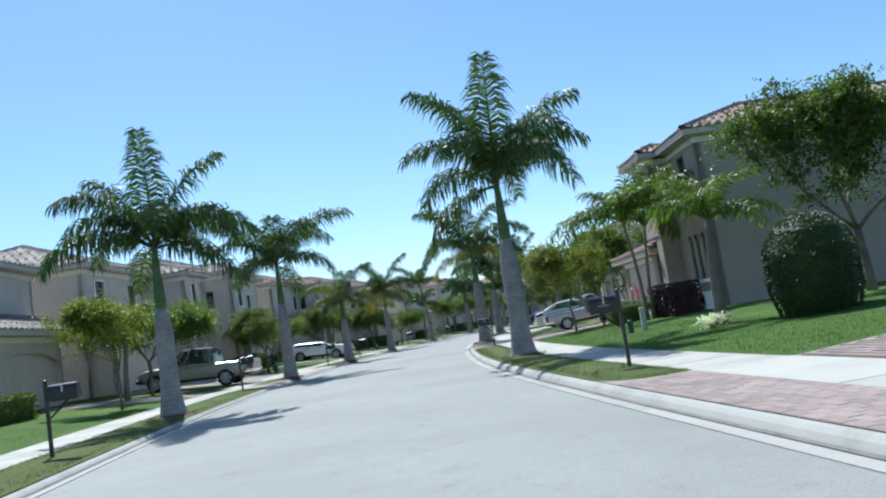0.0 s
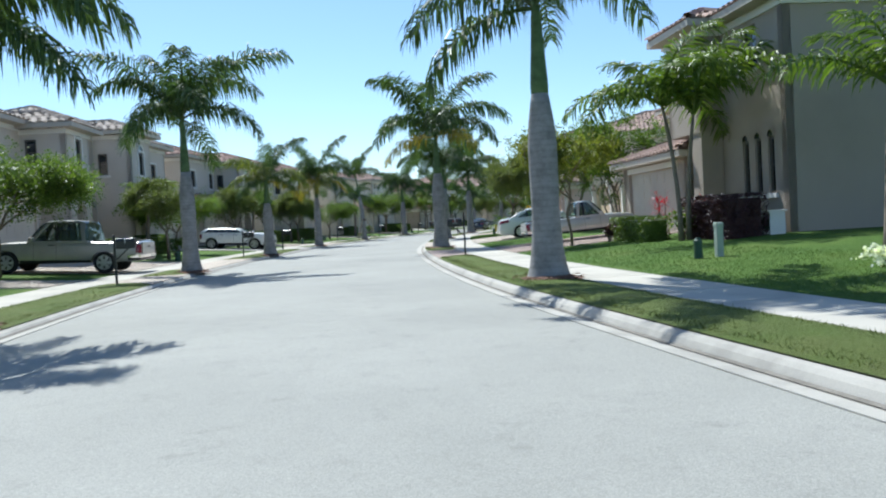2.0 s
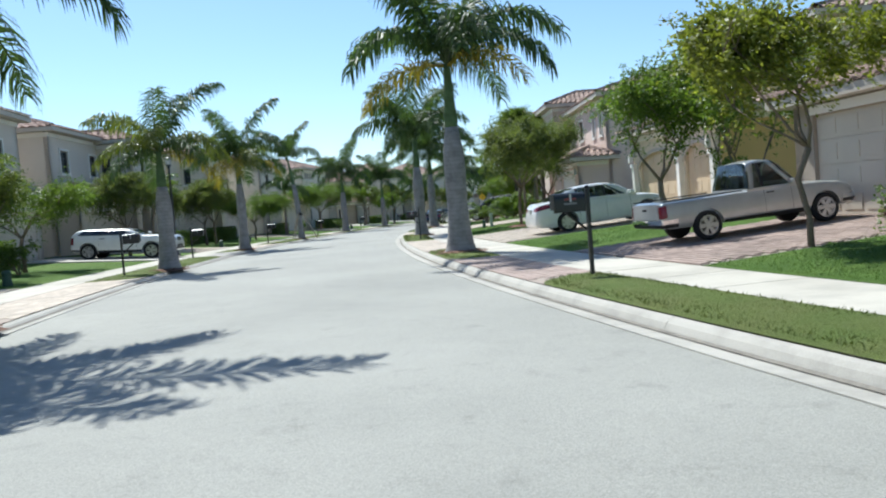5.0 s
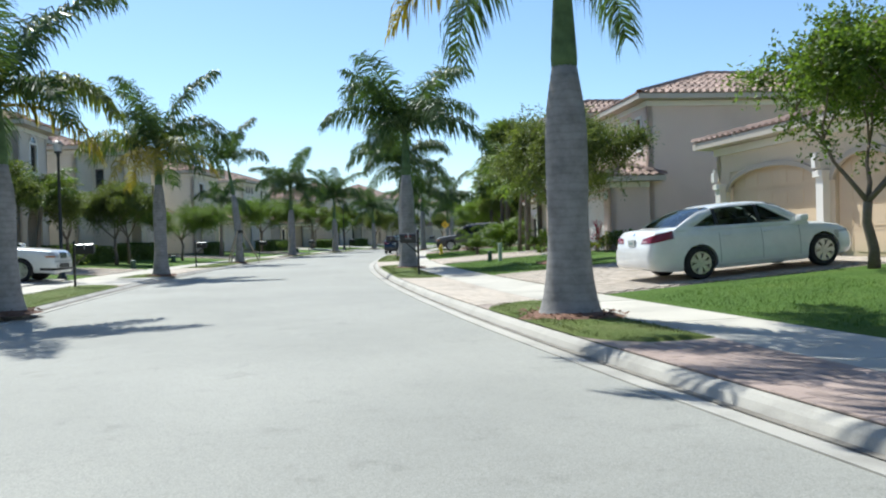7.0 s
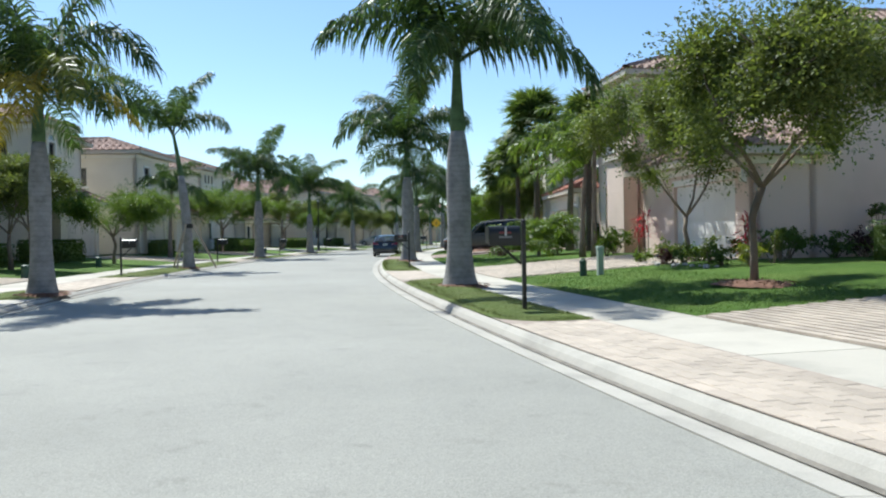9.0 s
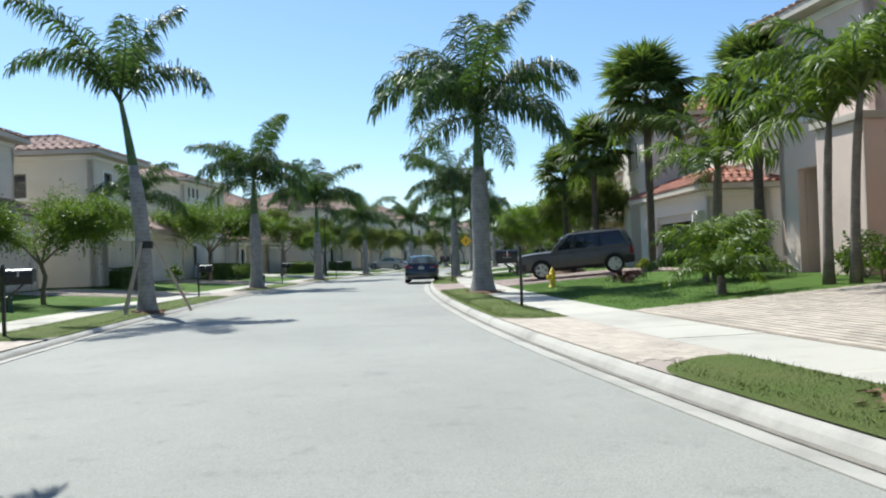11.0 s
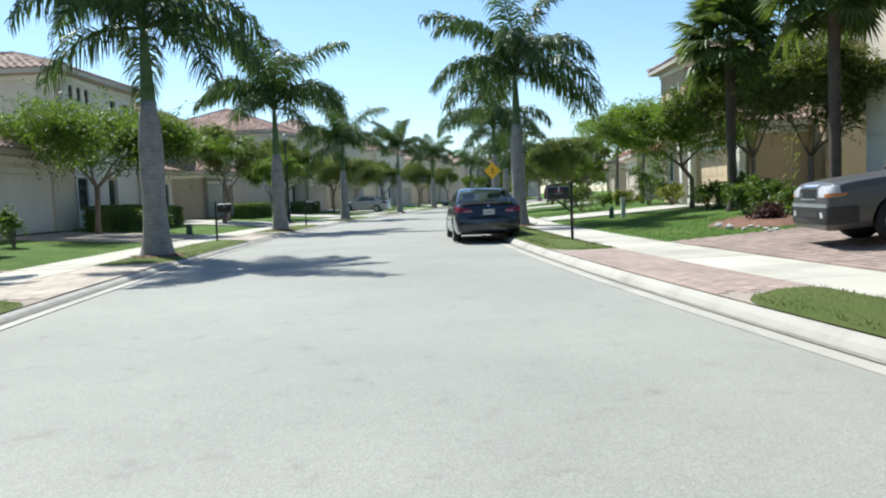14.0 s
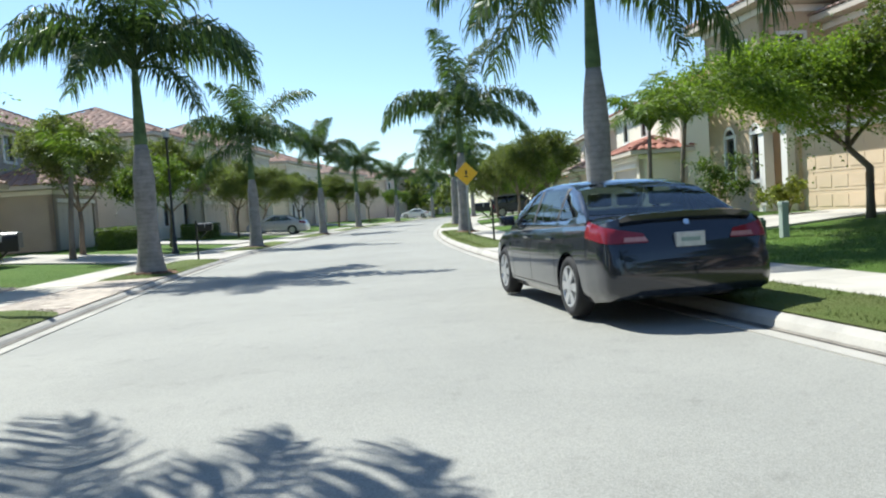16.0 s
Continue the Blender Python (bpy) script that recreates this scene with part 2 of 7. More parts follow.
M_FROND = leafy("royal_frond", (0.030, 0.060, 0.022), (0.10, 0.148, 0.056), 0.44, 0.40)
M_FROND_LIGHT = leafy("light_frond", (0.06, 0.105, 0.018), (0.18, 0.24, 0.05), 0.45, 0.38)
M_FROND_DRY = leafy("dry_frond", (0.16, 0.125, 0.02), (0.36, 0.29, 0.05), 0.6, 0.35)
M_FROND_PALE = leafy("pale_frond", (0.075, 0.10, 0.022), (0.20, 0.215, 0.06), 0.42, 0.42)
M_FAN = leafy("sabal_fan", (0.046, 0.078, 0.024), (0.155, 0.195, 0.065), 0.5, 0.42)
M_CLIPPED = leafy("clipped_leaf", (0.026, 0.05, 0.013), (0.075, 0.115, 0.03), 0.55, 0.3)
M_LEAF_DARK = leafy("dark_leaf", (0.045, 0.078, 0.018), (0.135, 0.188, 0.044), 0.5, 0.42)
M_LEAF = leafy("leaf_green", (0.06, 0.105, 0.018), (0.175, 0.24, 0.048), 0.5, 0.44)
M_LEAF_BRIGHT = leafy("bright_leaf", (0.075, 0.13, 0.018), (0.21, 0.285, 0.045), 0.5, 0.5)
M_LEAF_YELLOW = leafy("yellow_green_leaf", (0.10, 0.125, 0.02), (0.27, 0.28, 0.06), 0.5, 0.42)
M_LEAF_OLIVE = leafy("olive_leaf", (0.066, 0.092, 0.026), (0.185, 0.21, 0.066), 0.55, 0.42)
M_LEAF_RED = leafy("red_leaf", (0.25, 0.01, 0.025), (0.6, 0.04, 0.09), 0.45, 0.35)
M_LEAF_PLUM = leafy("plum_leaf", (0.032, 0.013, 0.016), (0.085, 0.03, 0.032), 0.5, 0.22)
M_PETAL = leafy("white_petal", (0.7, 0.7, 0.66), (0.88, 0.88, 0.86), 0.6, 0.3)
M_BLADE = leafy("grass_blade", (0.066, 0.128, 0.018), (0.118, 0.19, 0.03), 0.7, 0.18)
M_VERGE_BLADE = leafy("verge_blade", (0.085, 0.11, 0.024), (0.15, 0.165, 0.045), 0.7, 0.15)


# ---- small mesh helpers ----
def finish(bm, name):
    me = bpy.data.meshes.new(name)
    bm.to_mesh(me)
    bm.free()
    return me


def part(name, bm, material, parent, label="", smooth=False):
    """One mesh object under a thing or part; bm is a bmesh or a mesh."""
    me = finish(bm, name) if isinstance(bm, bmesh.types.BMesh) else bm
    if material and not me.materials:
        me.materials.append(material)
    if smooth:
        me.polygons.foreach_set("use_smooth", [True] * len(me.polygons))
    ob = new(name, me)
    ob.parent = parent
    if label:
        ob["label"] = label
    return ob


def thing(name, m, label, category, group="", kind=""):
    e = tagged(new(name), label, category, group, kind)
    e.empty_display_size = 0.2
    e.matrix_basis = m
    return e


def solo(name, bm, material, label, category, group="", kind="", m=None, smooth=False):
    ob = tagged(part(name, bm, material, None, "", smooth), label, category, group, kind)
    if m is not None:
        ob.matrix_basis = m
    return ob


def box(bm, x0, x1, y0, y1, z0, z1, bevel=0.0):
    v = [bm.verts.new(p) for p in ((x0, y0, z0), (x1, y0, z0), (x1, y1, z0), (x0, y1, z0), (x0, y0, z1), (x1, y0, z1), (x1, y1, z1), (x0, y1, z1))]
    f = [bm.faces.new([v[i] for i in q]) for q in ((3, 2, 1, 0), (4, 5, 6, 7), (0, 1, 5, 4), (1, 2, 6, 5), (2, 3, 7, 6), (3, 0, 4, 7))]
    if bevel:
        bmesh.ops.bevel(bm, geom=list({e for g in f for e in g.edges}), offset=bevel, segments=2, affect="EDGES", profile=0.6)
    return bm


def lathe(bm, rings, n=16, centre=lambda z: (0, 0)):
    """Rings of (z, radius), bottom to top."""
    prev = None
    for z, r in rings:
        cx, cy = centre(z)
        ring = [bm.verts.new((cx + r * math.cos(2 * math.pi * i / n), cy + r * math.sin(2 * math.pi * i / n), z)) for i in range(n)]
        if prev:
            for i in range(n):
                bm.faces.new((prev[i], prev[(i + 1) % n], ring[(i + 1) % n], ring[i]))
        else:
            bm.faces.new(ring[::-1])
        prev = ring
    bm.faces.new(prev)
    return bm


def tube(bm, pts, radii, n=6):
    """A round limb through points."""
    prev = None
    for i, (p, r) in enumerate(zip(pts, radii)):
        a, b = Vector(pts[max(i - 1, 0)]), Vector(pts[min(i + 1, len(pts) - 1)])
        t = (b - a).normalized()
        u = t.orthogonal().normalized()
        w = t.cross(u)
        ring = [bm.verts.new(Vector(p) + r * (math.cos(2 * math.pi * k / n) * u + math.sin(2 * math.pi * k / n) * w)) for k in range(n)]
        if prev:
            # nearest matching keeps the limb from twisting
            off = min(range(n), key=lambda o: sum((ring[(k + o) % n].co - prev[k].co).length for k in range(n)))
            ring = [ring[(k + off) % n] for k in range(n)]
            for k in range(n):
                bm.faces.new((prev[k], prev[(k + 1) % n], ring[(k + 1) % n], ring[k]))
        else:
            bm.faces.new(ring[::-1])
        prev = ring
    bm.faces.new(prev)
    return bm


def rod(bm, a, b, r, n=8):
    return tube(bm, [a, b], [r, r], n)


def from_arrays(name, verts, faces):
    me = bpy.data.meshes.new(name)
    me.from_pydata(verts, [], faces)
    return me


# ---- the street's line ----
CY = [-52.2, -34.8, -17.4, 0.0, 6.96, 13.05, 20.88, 30.45, 40.02, 51.33, 59.16, 66.99, 76.56, 87.0, 97.79, 107.88, 117.02, 126.15, 135.72, 153.99, 174.0, 193.14, 213.15]
CX = [8.27, 4.87, 2.09, -0.26, -1.13, -1.83, -2.57, -2.87, -2.78, -2.04, -1.17, 0.0, 2.04, 4.7, 8.18, 11.92, 15.92, 20.45, 25.58, 36.1, 49.59, 66.12, 87.0]


def street_line():
    ys = np.arange(CY[0], CY[-1], 1.0)
    m = np.gradient(CX, CY)
    xs = []
    for y in ys:
        i = int(min(max(np.searchsorted(CY, y) - 1, 0), len(CY) - 2))
        h = CY[i + 1] - CY[i]
        t = (y - CY[i]) / h
        xs.append((2 * t**3 - 3 * t * t + 1) * CX[i] + (t**3 - 2 * t * t + t) * h * m[i] + (3 * t * t - 2 * t**3) * CX[i + 1] + (t**3 - t * t) * h * m[i + 1])
    xs = np.array(xs)
    for _ in range(30):
        xs[1:-1] = 0.25 * xs[:-2] + 0.5 * xs[1:-1] + 0.25 * xs[2:]
    return ys, xs, np.gradient(xs, ys)


LY, LX, LM = street_line()


def P(s, d, z=0.0):
    """The place at station s along the street, d metres to its right, z above the ground's level."""
    x, m = float(np.interp(s, LY, LX)), float(np.interp(s, LY, LM))
    n = math.hypot(1, m)
    return Vector((x + d / n, s - d * m / n, z))


def heading(s):
    """The turn about z that lays +y along the street."""
    return -math.degrees(math.atan(float(np.interp(s, LY, LM))))


def at(s, d, z=None, turn=0.0):
    p = P(s, d)
    return pose(p.x, p.y, ground(d) if z is None else z, 0, 0, heading(s) + turn)


# the carriageway's edge, the back of the kerb and both edges of the footpath, right and left of the street's line
ROAD_R, KERB_R, VERGE_R, WALK_R = 3.12, 3.45, 4.58, 5.85
ROAD_L, KERB_L, VERGE_L, WALK_L = 3.62, 3.95, 5.45, 6.85


def kerb(sign):
    return KERB_R if sign > 0 else KERB_L


def ground(d):
    """The level of lawns, walks and drives across the street; the left side lies a little lower."""
    a = abs(d)
    road, back, walk_, top = (ROAD_R, KERB_R, WALK_R, 0.115) if d > 0 else (ROAD_L, KERB_L, WALK_L, 0.065)
    if a <= road:
        return 0.02 * (1 - a / road)
    if a <= back:
        return top * max(0, (a - road - 0.15) / (back - road - 0.15))
    if a <= walk_:
        return top + 0.005 * (a - back)
    return min(top + 0.012 + (a - walk_) * 0.062, 0.46)


def strip(name, s0, s1, ds, material, parent=None, lift=0.0, step=1.0, zf=ground, skirt=0.0):
    """A sheet that follows the street, from station s0 to s1, with the cross-section's offsets ds."""
    n = max(1, int(round((s1 - s0) / step)))
    V, F = [], []
    for i in range(n + 1):
        s = s0 + (s1 - s0) * i / n
        for k, d in enumerate(ds):
            p = P(s, d)
            V.append((p.x, p.y, zf(d) + lift))
    w = len(ds)
    for i in range(n):
        for k in range(w - 1):
            F.append((i * w + k, i * w + k + 1, (i + 1) * w + k + 1, (i + 1) * w + k))
    if ds[0] < ds[-1]:
        F = [f for f in F]
    else:
        F = [f[::-1] for f in F]
    me = from_arrays(name, V, F)
    if skirt:
        bm = bmesh.new()
        bm.from_mesh(me)
        r = bmesh.ops.extrude_edge_only(bm, edges=[e for e in bm.edges if e.is_boundary])
        for v in r["geom"]:
            if isinstance(v, bmesh.types.BMVert):
                v.co.z -= skirt
        bm.to_mesh(me)
        bm.free()
    return part(name, me, material, parent)


# stretches of verge between the drives: (first station, last station)
ISLANDS_R = [(-30, 4.4), (10.2, 32.4), (38.5, 43.4), (52.1, 62.2), (67.9, 81.2), (87.6, 101.0), (105.0, 122.5), (128.0, 142.0), (148.0, 163.0), (169, 190)]
ISLANDS_L = [(-30, -8), (-2.5, 28.6), (32.0, 34.7), (43.2, 55.2), (59.6, 62.4), (68.6, 84.4), (89.8, 98.2), (103.8, 110.8), (116.0, 124.0), (128.6, 136.0), (141.0, 160.0), (166, 176), (181, 190)]
S_END = 205.0

# ---- ground, road, gutters, walks ----
V, F = [], []
for i in range(25):
    for k in range(25):
        V.append(((i - 12) ** 3 * 2.0, 60 + (k - 12) ** 3 * 2.0, -0.12))
for i in range(24):
    for k in range(24):
        F.append((i * 25 + k, (i + 1) * 25 + k, (i + 1) * 25 + k + 1, i * 25 + k + 1))
tagged(part("ground", from_arrays("ground", V, F), M_GRASS, None), "flat grassy ground reaching to the horizon", "ground", "", "structure")

tagged(strip("road", -50, S_END, [-ROAD_L, -1.8, 0, 1.6, ROAD_R], M_ASPHALT), "pale weathered grey asphalt residential road", "road", "", "structure")
for side, sign, r0 in (("gutter_right", 1, ROAD_R), ("gutter_left", -1, ROAD_L)):
    g = tagged(new(side), "worn concrete valley gutter along the road", "gutter", "", "structure")
    top = ground(sign * (kerb(sign) + 0.01))
    prof = [r0 - 0.03, r0 + 0.02, r0 + 0.10, r0 + 0.185, r0 + 0.205, r0 + 0.225, r0 + 0.25, r0 + 0.29, r0 + 0.335]
    zed = dict(zip(prof, (0.012, 0.008, 0.002, -0.006, -0.008, 0.25 * top, 0.6 * top, 0.88 * top, top + 0.003)))
    s = -50.0
    while s < S_END:
        ln = 6.0
        ds = [sign * d for d in prof]
        strip("kerb_stone", s + 0.003, min(s + ln, S_END) - 0.003, ds, M_KERB, g, 0.0, 1.5, lambda d: zed[abs(d)], 0.06)
        s += ln
    strip("gutter_silt", -50, S_END, [sign * (r0 + d) for d in (0.172, 0.19, 0.214)], M_SILT, g, 0.0, 1.0, lambda d: 0.004 if abs(d) < r0 + 0.2 else 0.014)
    strip("gutter_bed", -50, S_END, [sign * (r0 + 0.002), sign * (r0 + 0.33)], M_JOINT, g, 0, 2.0, lambda d: -0.09)
for side, sign, a, b in (("pavement_right", 1, VERGE_R, WALK_R), ("pavement_left", -1, VERGE_L, WALK_L)):
    g = tagged(new(side), "light concrete footpath of square slabs", "footpath", "", "structure")
    strip("walk_bed", -50, S_END, [sign * a, sign * b], M_SOIL, g, -0.03, 2.0)
    s = -50.0
    while s < S_END:
        ln = 1.5 if s < 130 else 6.0
        tilt = random.uniform(-0.003, 0.003)
        strip("slab", s + 0.006, s + ln - 0.006, [sign * a, sign * (a + 0.02), sign * (b - 0.02), sign * b], M_WALK, g, tilt, 3.0,
              lambda d: ground(d) + 0.012 - (0.006 if abs(abs(d) - a) < 0.001 or abs(abs(d) - b) < 0.001 else 0), 0.05)
        s += ln
for side, sign, b in (("lawn_right", 1, WALK_R), ("lawn_left", -1, WALK_L)):
    tagged(strip(side, -50, S_END, [sign * d for d in (b + 0.002, 7.2, 8, 9, 10, 11, 12, 16, 24, 34, 46)], M_GRASS, None, 0.012, 1.0, lambda d: ground(d) + 0.02 * noise.noise((d * 0.7, 0, 0)) if abs(d) < 40 else -0.2),
           "mown green front lawn rising towards the houses", "lawn", "", "structure")
for side, sign, a in (("verge_bed_right", 1, VERGE_R), ("verge_bed_left", -1, VERGE_L)):
    tagged(strip(side, -50, S_END, [sign * kerb(sign), sign * (a - 0.002)], M_BED, None, 0.014, 2.0), "sandy bed beneath the verge", "soil bed", "", "structure")


def island_inset(s, s0, s1, r=0.9):
    """How far the rounded end of a verge draws in at station s."""
    e = min(s - s0, s1 - s)
    return 0.0 if e >= r else r - math.sqrt(max(0.0, r * r - (r - e) ** 2))


def verge(name, s0, s1, sign, outer):
    """A raised grass island with rounded ends on the road's side."""
    a, b = kerb(sign), outer
    st = sorted({s0, s1, *[s0 + k * 0.12 for k in range(9)], *[s1 - k * 0.12 for k in range(9)], *np.arange(s0 + 1, s1 - 1, 0.8)})
    V, F, w = [], [], 6
    for s in st:
        i = island_inset(s, s0, s1)
        for k in range(w):
            f = k / (w - 1)
            d = a + i * 0.9 + f * (b - a - i * 0.9)
            z = ground(sign * d) + 0.03 + 0.025 * math.sin(f * math.pi) + 0.02 * noise.noise((s * 0.8, d * 1.3, 3))
            if k in (0, w - 1):
                z = ground(sign * d) + 0.017
            if s in (s0, s1):
                z = ground(sign * d) - 0.03
            p = P(s, sign * d)
            V.append((p.x, p.y, z))
    for i in range(len(st) - 1):
        for k in range(w - 1):
            q = (i * w + k, i * w + k + 1, (i + 1) * w + k + 1, (i + 1) * w + k)
            F.append(q if sign > 0 else q[::-1])
    return tagged(part(name, from_arrays(name, V, F), M_VERGE, None, "", True), "raised strip of mown grass between kerb and footpath", "grass verge", "verges", "structure")


for lst, sign, outer in ((ISLANDS_R, 1, VERGE_R), (ISLANDS_L, -1, VERGE_L)):
    for s0, s1 in lst:
        verge("grass_verge", s0, s1, sign, outer)


# ---- drives ----
def paver_mesh(name, lx, ly):
    bm = bmesh.new()
    c = 0.006
    lo = [bm.verts.new((x, y, 0)) for x, y in ((0, 0), (lx, 0), (lx, ly), (0, ly))]
    mid = [bm.verts.new((x, y, 0.045)) for x, y in ((0, 0), (lx, 0), (lx, ly), (0, ly))]
    top = [bm.verts.new((x, y, 0.05)) for x, y in ((c, c), (lx - c, c), (lx - c, ly - c), (c, ly - c))]
    for q in range(4):
        bm.faces.new((lo[q], lo[(q + 1) % 4], mid[(q + 1) % 4], mid[q]))
        bm.faces.new((mid[q], mid[(q + 1) % 4], top[(q + 1) % 4], top[q]))
    bm.faces.new(top)
    return finish(bm, name)


PAVER_L, PAVER_W = 0.27, 0.135


def paver_places(s0, s1, d0, d1, sign):
    """Running bond: rows across the drive."""
    rows = int((d1 - d0) / PAVER_W)
    for r in range(rows):
        d = d0 + r * PAVER_W
        s = s0 + (PAVER_L / 2 if r % 2 else 0)
        while s + PAVER_L <= s1 + 0.02:
            yield s, d
            s += PAVER_L


def driveway(s0, s1, sign, depth, style, label, dense=True, inner=None):
    """A drive from the gutter, across the footpath, up to the garage."""
    a = VERGE_R if sign > 0 else VERGE_L
    b = WALK_R if sign > 0 else WALK_L
    mat = {"red": M_PAVER_RED, "tan": M_PAVER_TAN, "plain": M_DRIVE}[style]
    root = tagged(new("driveway"), label, "driveway", "driveways", "structure")
    base = M_JOINT if style != "plain" else M_DRIVE
    top = -0.02 if style != "plain" else 0.022
    strip("apron_bed", s0 - 0.05, s1 + 0.05, [sign * kerb(sign), sign * (a - 0.003)], base, root, top, 1.0, ground, 0.05)
    i0, i1 = inner or (s0 + 0.3, s1 - 0.3)
    strip("drive_bed", i0 - 0.05, i1 + 0.05, [sign * d for d in (b + 0.003, 8, 9, 10, 11, depth)], base, root, top + 0.035, 1.0, ground, 0.1)
    if style == "plain":
        return root
    me = paver_mesh("paver", PAVER_L - 0.007, PAVER_W - 0.007)
    me.materials.append(mat)
    if dense:
        for s, d in paver_places(s0, s1, kerb(sign) + 0.01, a - 0.01, sign):
            p = P(s, sign * d)
            ob = part("paver", me, None, root)
            flip = 0 if sign > 0 else 180
            ob.matrix_basis = pose(p.x, p.y, ground(sign * d) - 0.028 + random.uniform(-0.002, 0.002), 0, 0, heading(s) + 90) @ (Matrix.Scale(-1, 4, (0, 1, 0)) if sign > 0 else Matrix())
    V, F = [], []
    lo = [(0, 0), (PAVER_L - 0.007, 0), (PAVER_L - 0.007, PAVER_W - 0.007), (0, PAVER_W - 0.007)]
    spans = [(i0, i1, b + 0.01, depth)] + ([] if dense else [(s0, s1, kerb(sign) + 0.01, a - 0.01)])
    for q in spans:
        for s, d in paver_places(*q, sign):
            z = ground(sign * d) + (0.037 if d > b else 0.022) + random.uniform(-0.002, 0.002)
            i = len(V)
            for ds_, dd in lo:
                p = P(s + ds_, sign * (d + dd))
                V += [(p.x, p.y, z - 0.05), (p.x, p.y, z)]
            for k in range(4):
                j = (k + 1) % 4
                F.append((i + 2 * k, i + 2 * j, i + 2 * j + 1, i + 2 * k + 1))
            F.append((i + 1, i + 3, i + 5, i + 7) if sign < 0 else (i + 7, i + 5, i + 3, i + 1))
    f = part("paving", from_arrays("paving", V, F), mat, root)
    f["kind"] = "stuff"
    return root


# ---- palms ----
def frond_mesh(name, length, rise, droop, leaf, seed, n=64, material=None, hang=0.55, width=0.036, bare=0.14):
    """A feathery palm leaf: it leaves the crown along +x, rising by `rise` degrees and bending down by `droop` degrees."""
    rnd = random.Random(seed)
    V, F = [], []
    pts, ang = [Vector((0, 0, 0))], math.radians(rise)
    steps = 24
    for i in range(steps):
        t = i / steps
        a = ang - math.radians(droop) * t ** 1.25
        pts.append(pts[-1] + Vector((math.cos(a), 0, math.sin(a))) * length / steps)
    def rachis(t):
        f = t * steps
        i = min(int(f), steps - 1)
        return pts[i].lerp(pts[i + 1], f - i), (pts[i + 1] - pts[i]).normalized()
    # stalk: a four-sided tapering rib
    for i in range(steps + 1):
        t = i / steps
        p, tan = rachis(min(t, 0.999))
        up = Vector((-tan.z, 0, tan.x))
        r = 0.035 * (1 - t) + 0.006
        for q in (Vector((0, r, 0)), up * r, Vector((0, -r, 0)), -up * r):
            V.append(tuple(p + q))
    for i in range(steps):
        for k in range(4):
            F.append((i * 4 + k, i * 4 + (k + 1) % 4, i * 4 + 4 + (k + 1) % 4, i * 4 + 4 + k))
    for i in range(n):
        t = bare + (1 - bare) * (i + rnd.random() * 0.8) / n
        p, tan = rachis(min(t, 0.995))
        up = Vector((-tan.z, 0, tan.x))
        ln = leaf * (0.38 + 0.72 * math.sin(math.pi * min(1, t * 0.78 + 0.14))) * rnd.uniform(0.78, 1.12)
        for side in (-1, 1):
            fwd = rnd.uniform(0.15, 0.6) + 0.75 * t * t
            # leaflets leave the stalk in several planes, which makes the leaf a plume
            lift = rnd.choice((-0.45, 0.05, 0.6)) + rnd.uniform(-0.3, 0.3)
            d0 = (tan * fwd + Vector((0, side, 0)) + up * lift).normalized()
            d1 = (d0 + Vector((0, 0, -hang * rnd.uniform(0.5, 1.2)))).normalized()
            d2 = (d1 + Vector((0, 0, -1.3 * hang * rnd.uniform(0.6, 1.4)))).normalized()
            a = p
            b = a + d0 * ln * 0.34
            c = b + d1 * ln * 0.34
            e = c + d2 * ln * 0.32
            wv = (tan * 0.8 + up * rnd.uniform(-0.6, 0.6)).normalized() * width * rnd.uniform(0.75, 1.25)
            j = len(V)
            V += [tuple(a - wv * 0.3), tuple(a + wv * 0.3), tuple(b - wv * 0.5), tuple(b + wv * 0.5), tuple(c - wv * 0.4), tuple(c + wv * 0.4), tuple(e)]
            F += [(j, j + 1, j + 3, j + 2), (j + 2, j + 3, j + 5, j + 4), (j + 4, j + 5, j + 6)]
    me = from_arrays(name, V, F)
    me.materials.append(material or M_FROND)
    return me


FRONDS = {
    "upright": [frond_mesh("frond", 3.4 + 0.1 * k, 77 - 7 * k, 52 + 13 * k, 0.8, 11 + k, 104, None, 0.95, 0.044) for k in range(3)],
    "arching": [frond_mesh("frond", 3.3, 66 - 5 * k, 104 + 7 * k, 0.82, 21 + k, 108, None, 1.35, 0.044) for k in range(4)],
    "flat": [frond_mesh("frond", 3.1, 40 - 6 * k, 98 + 5 * k, 0.82, 31 + k, 106, None, 1.5, 0.044) for k in range(3)],
    "hanging": [frond_mesh("frond", 2.6, 10 - 8 * k, 76, 0.74, 41 + k, 88, None, 1.5, 0.042) for k in range(2)],
    "dry": [frond_mesh("frond", 2.6, 10, 82, 0.62, 51 + k, 66, M_FROND_DRY, 1.2, 0.042) for k in range(2)],
    "light": [frond_mesh("frond", 2.1, 50, 88, 0.5, 61 + k, 46, M_FROND_LIGHT, 0.7, 0.04) for k in range(4)],
    "pale": [frond_mesh("frond", 3.0, 62 - 14 * k, 100, 0.74, 81 + k, 92, M_FROND_PALE, 1.3, 0.042) for k in range(3)],
    "spear": [frond_mesh("frond", 2.6, 88, 10, 0.3, 71, 44, None, 0.1, 0.03)],
}


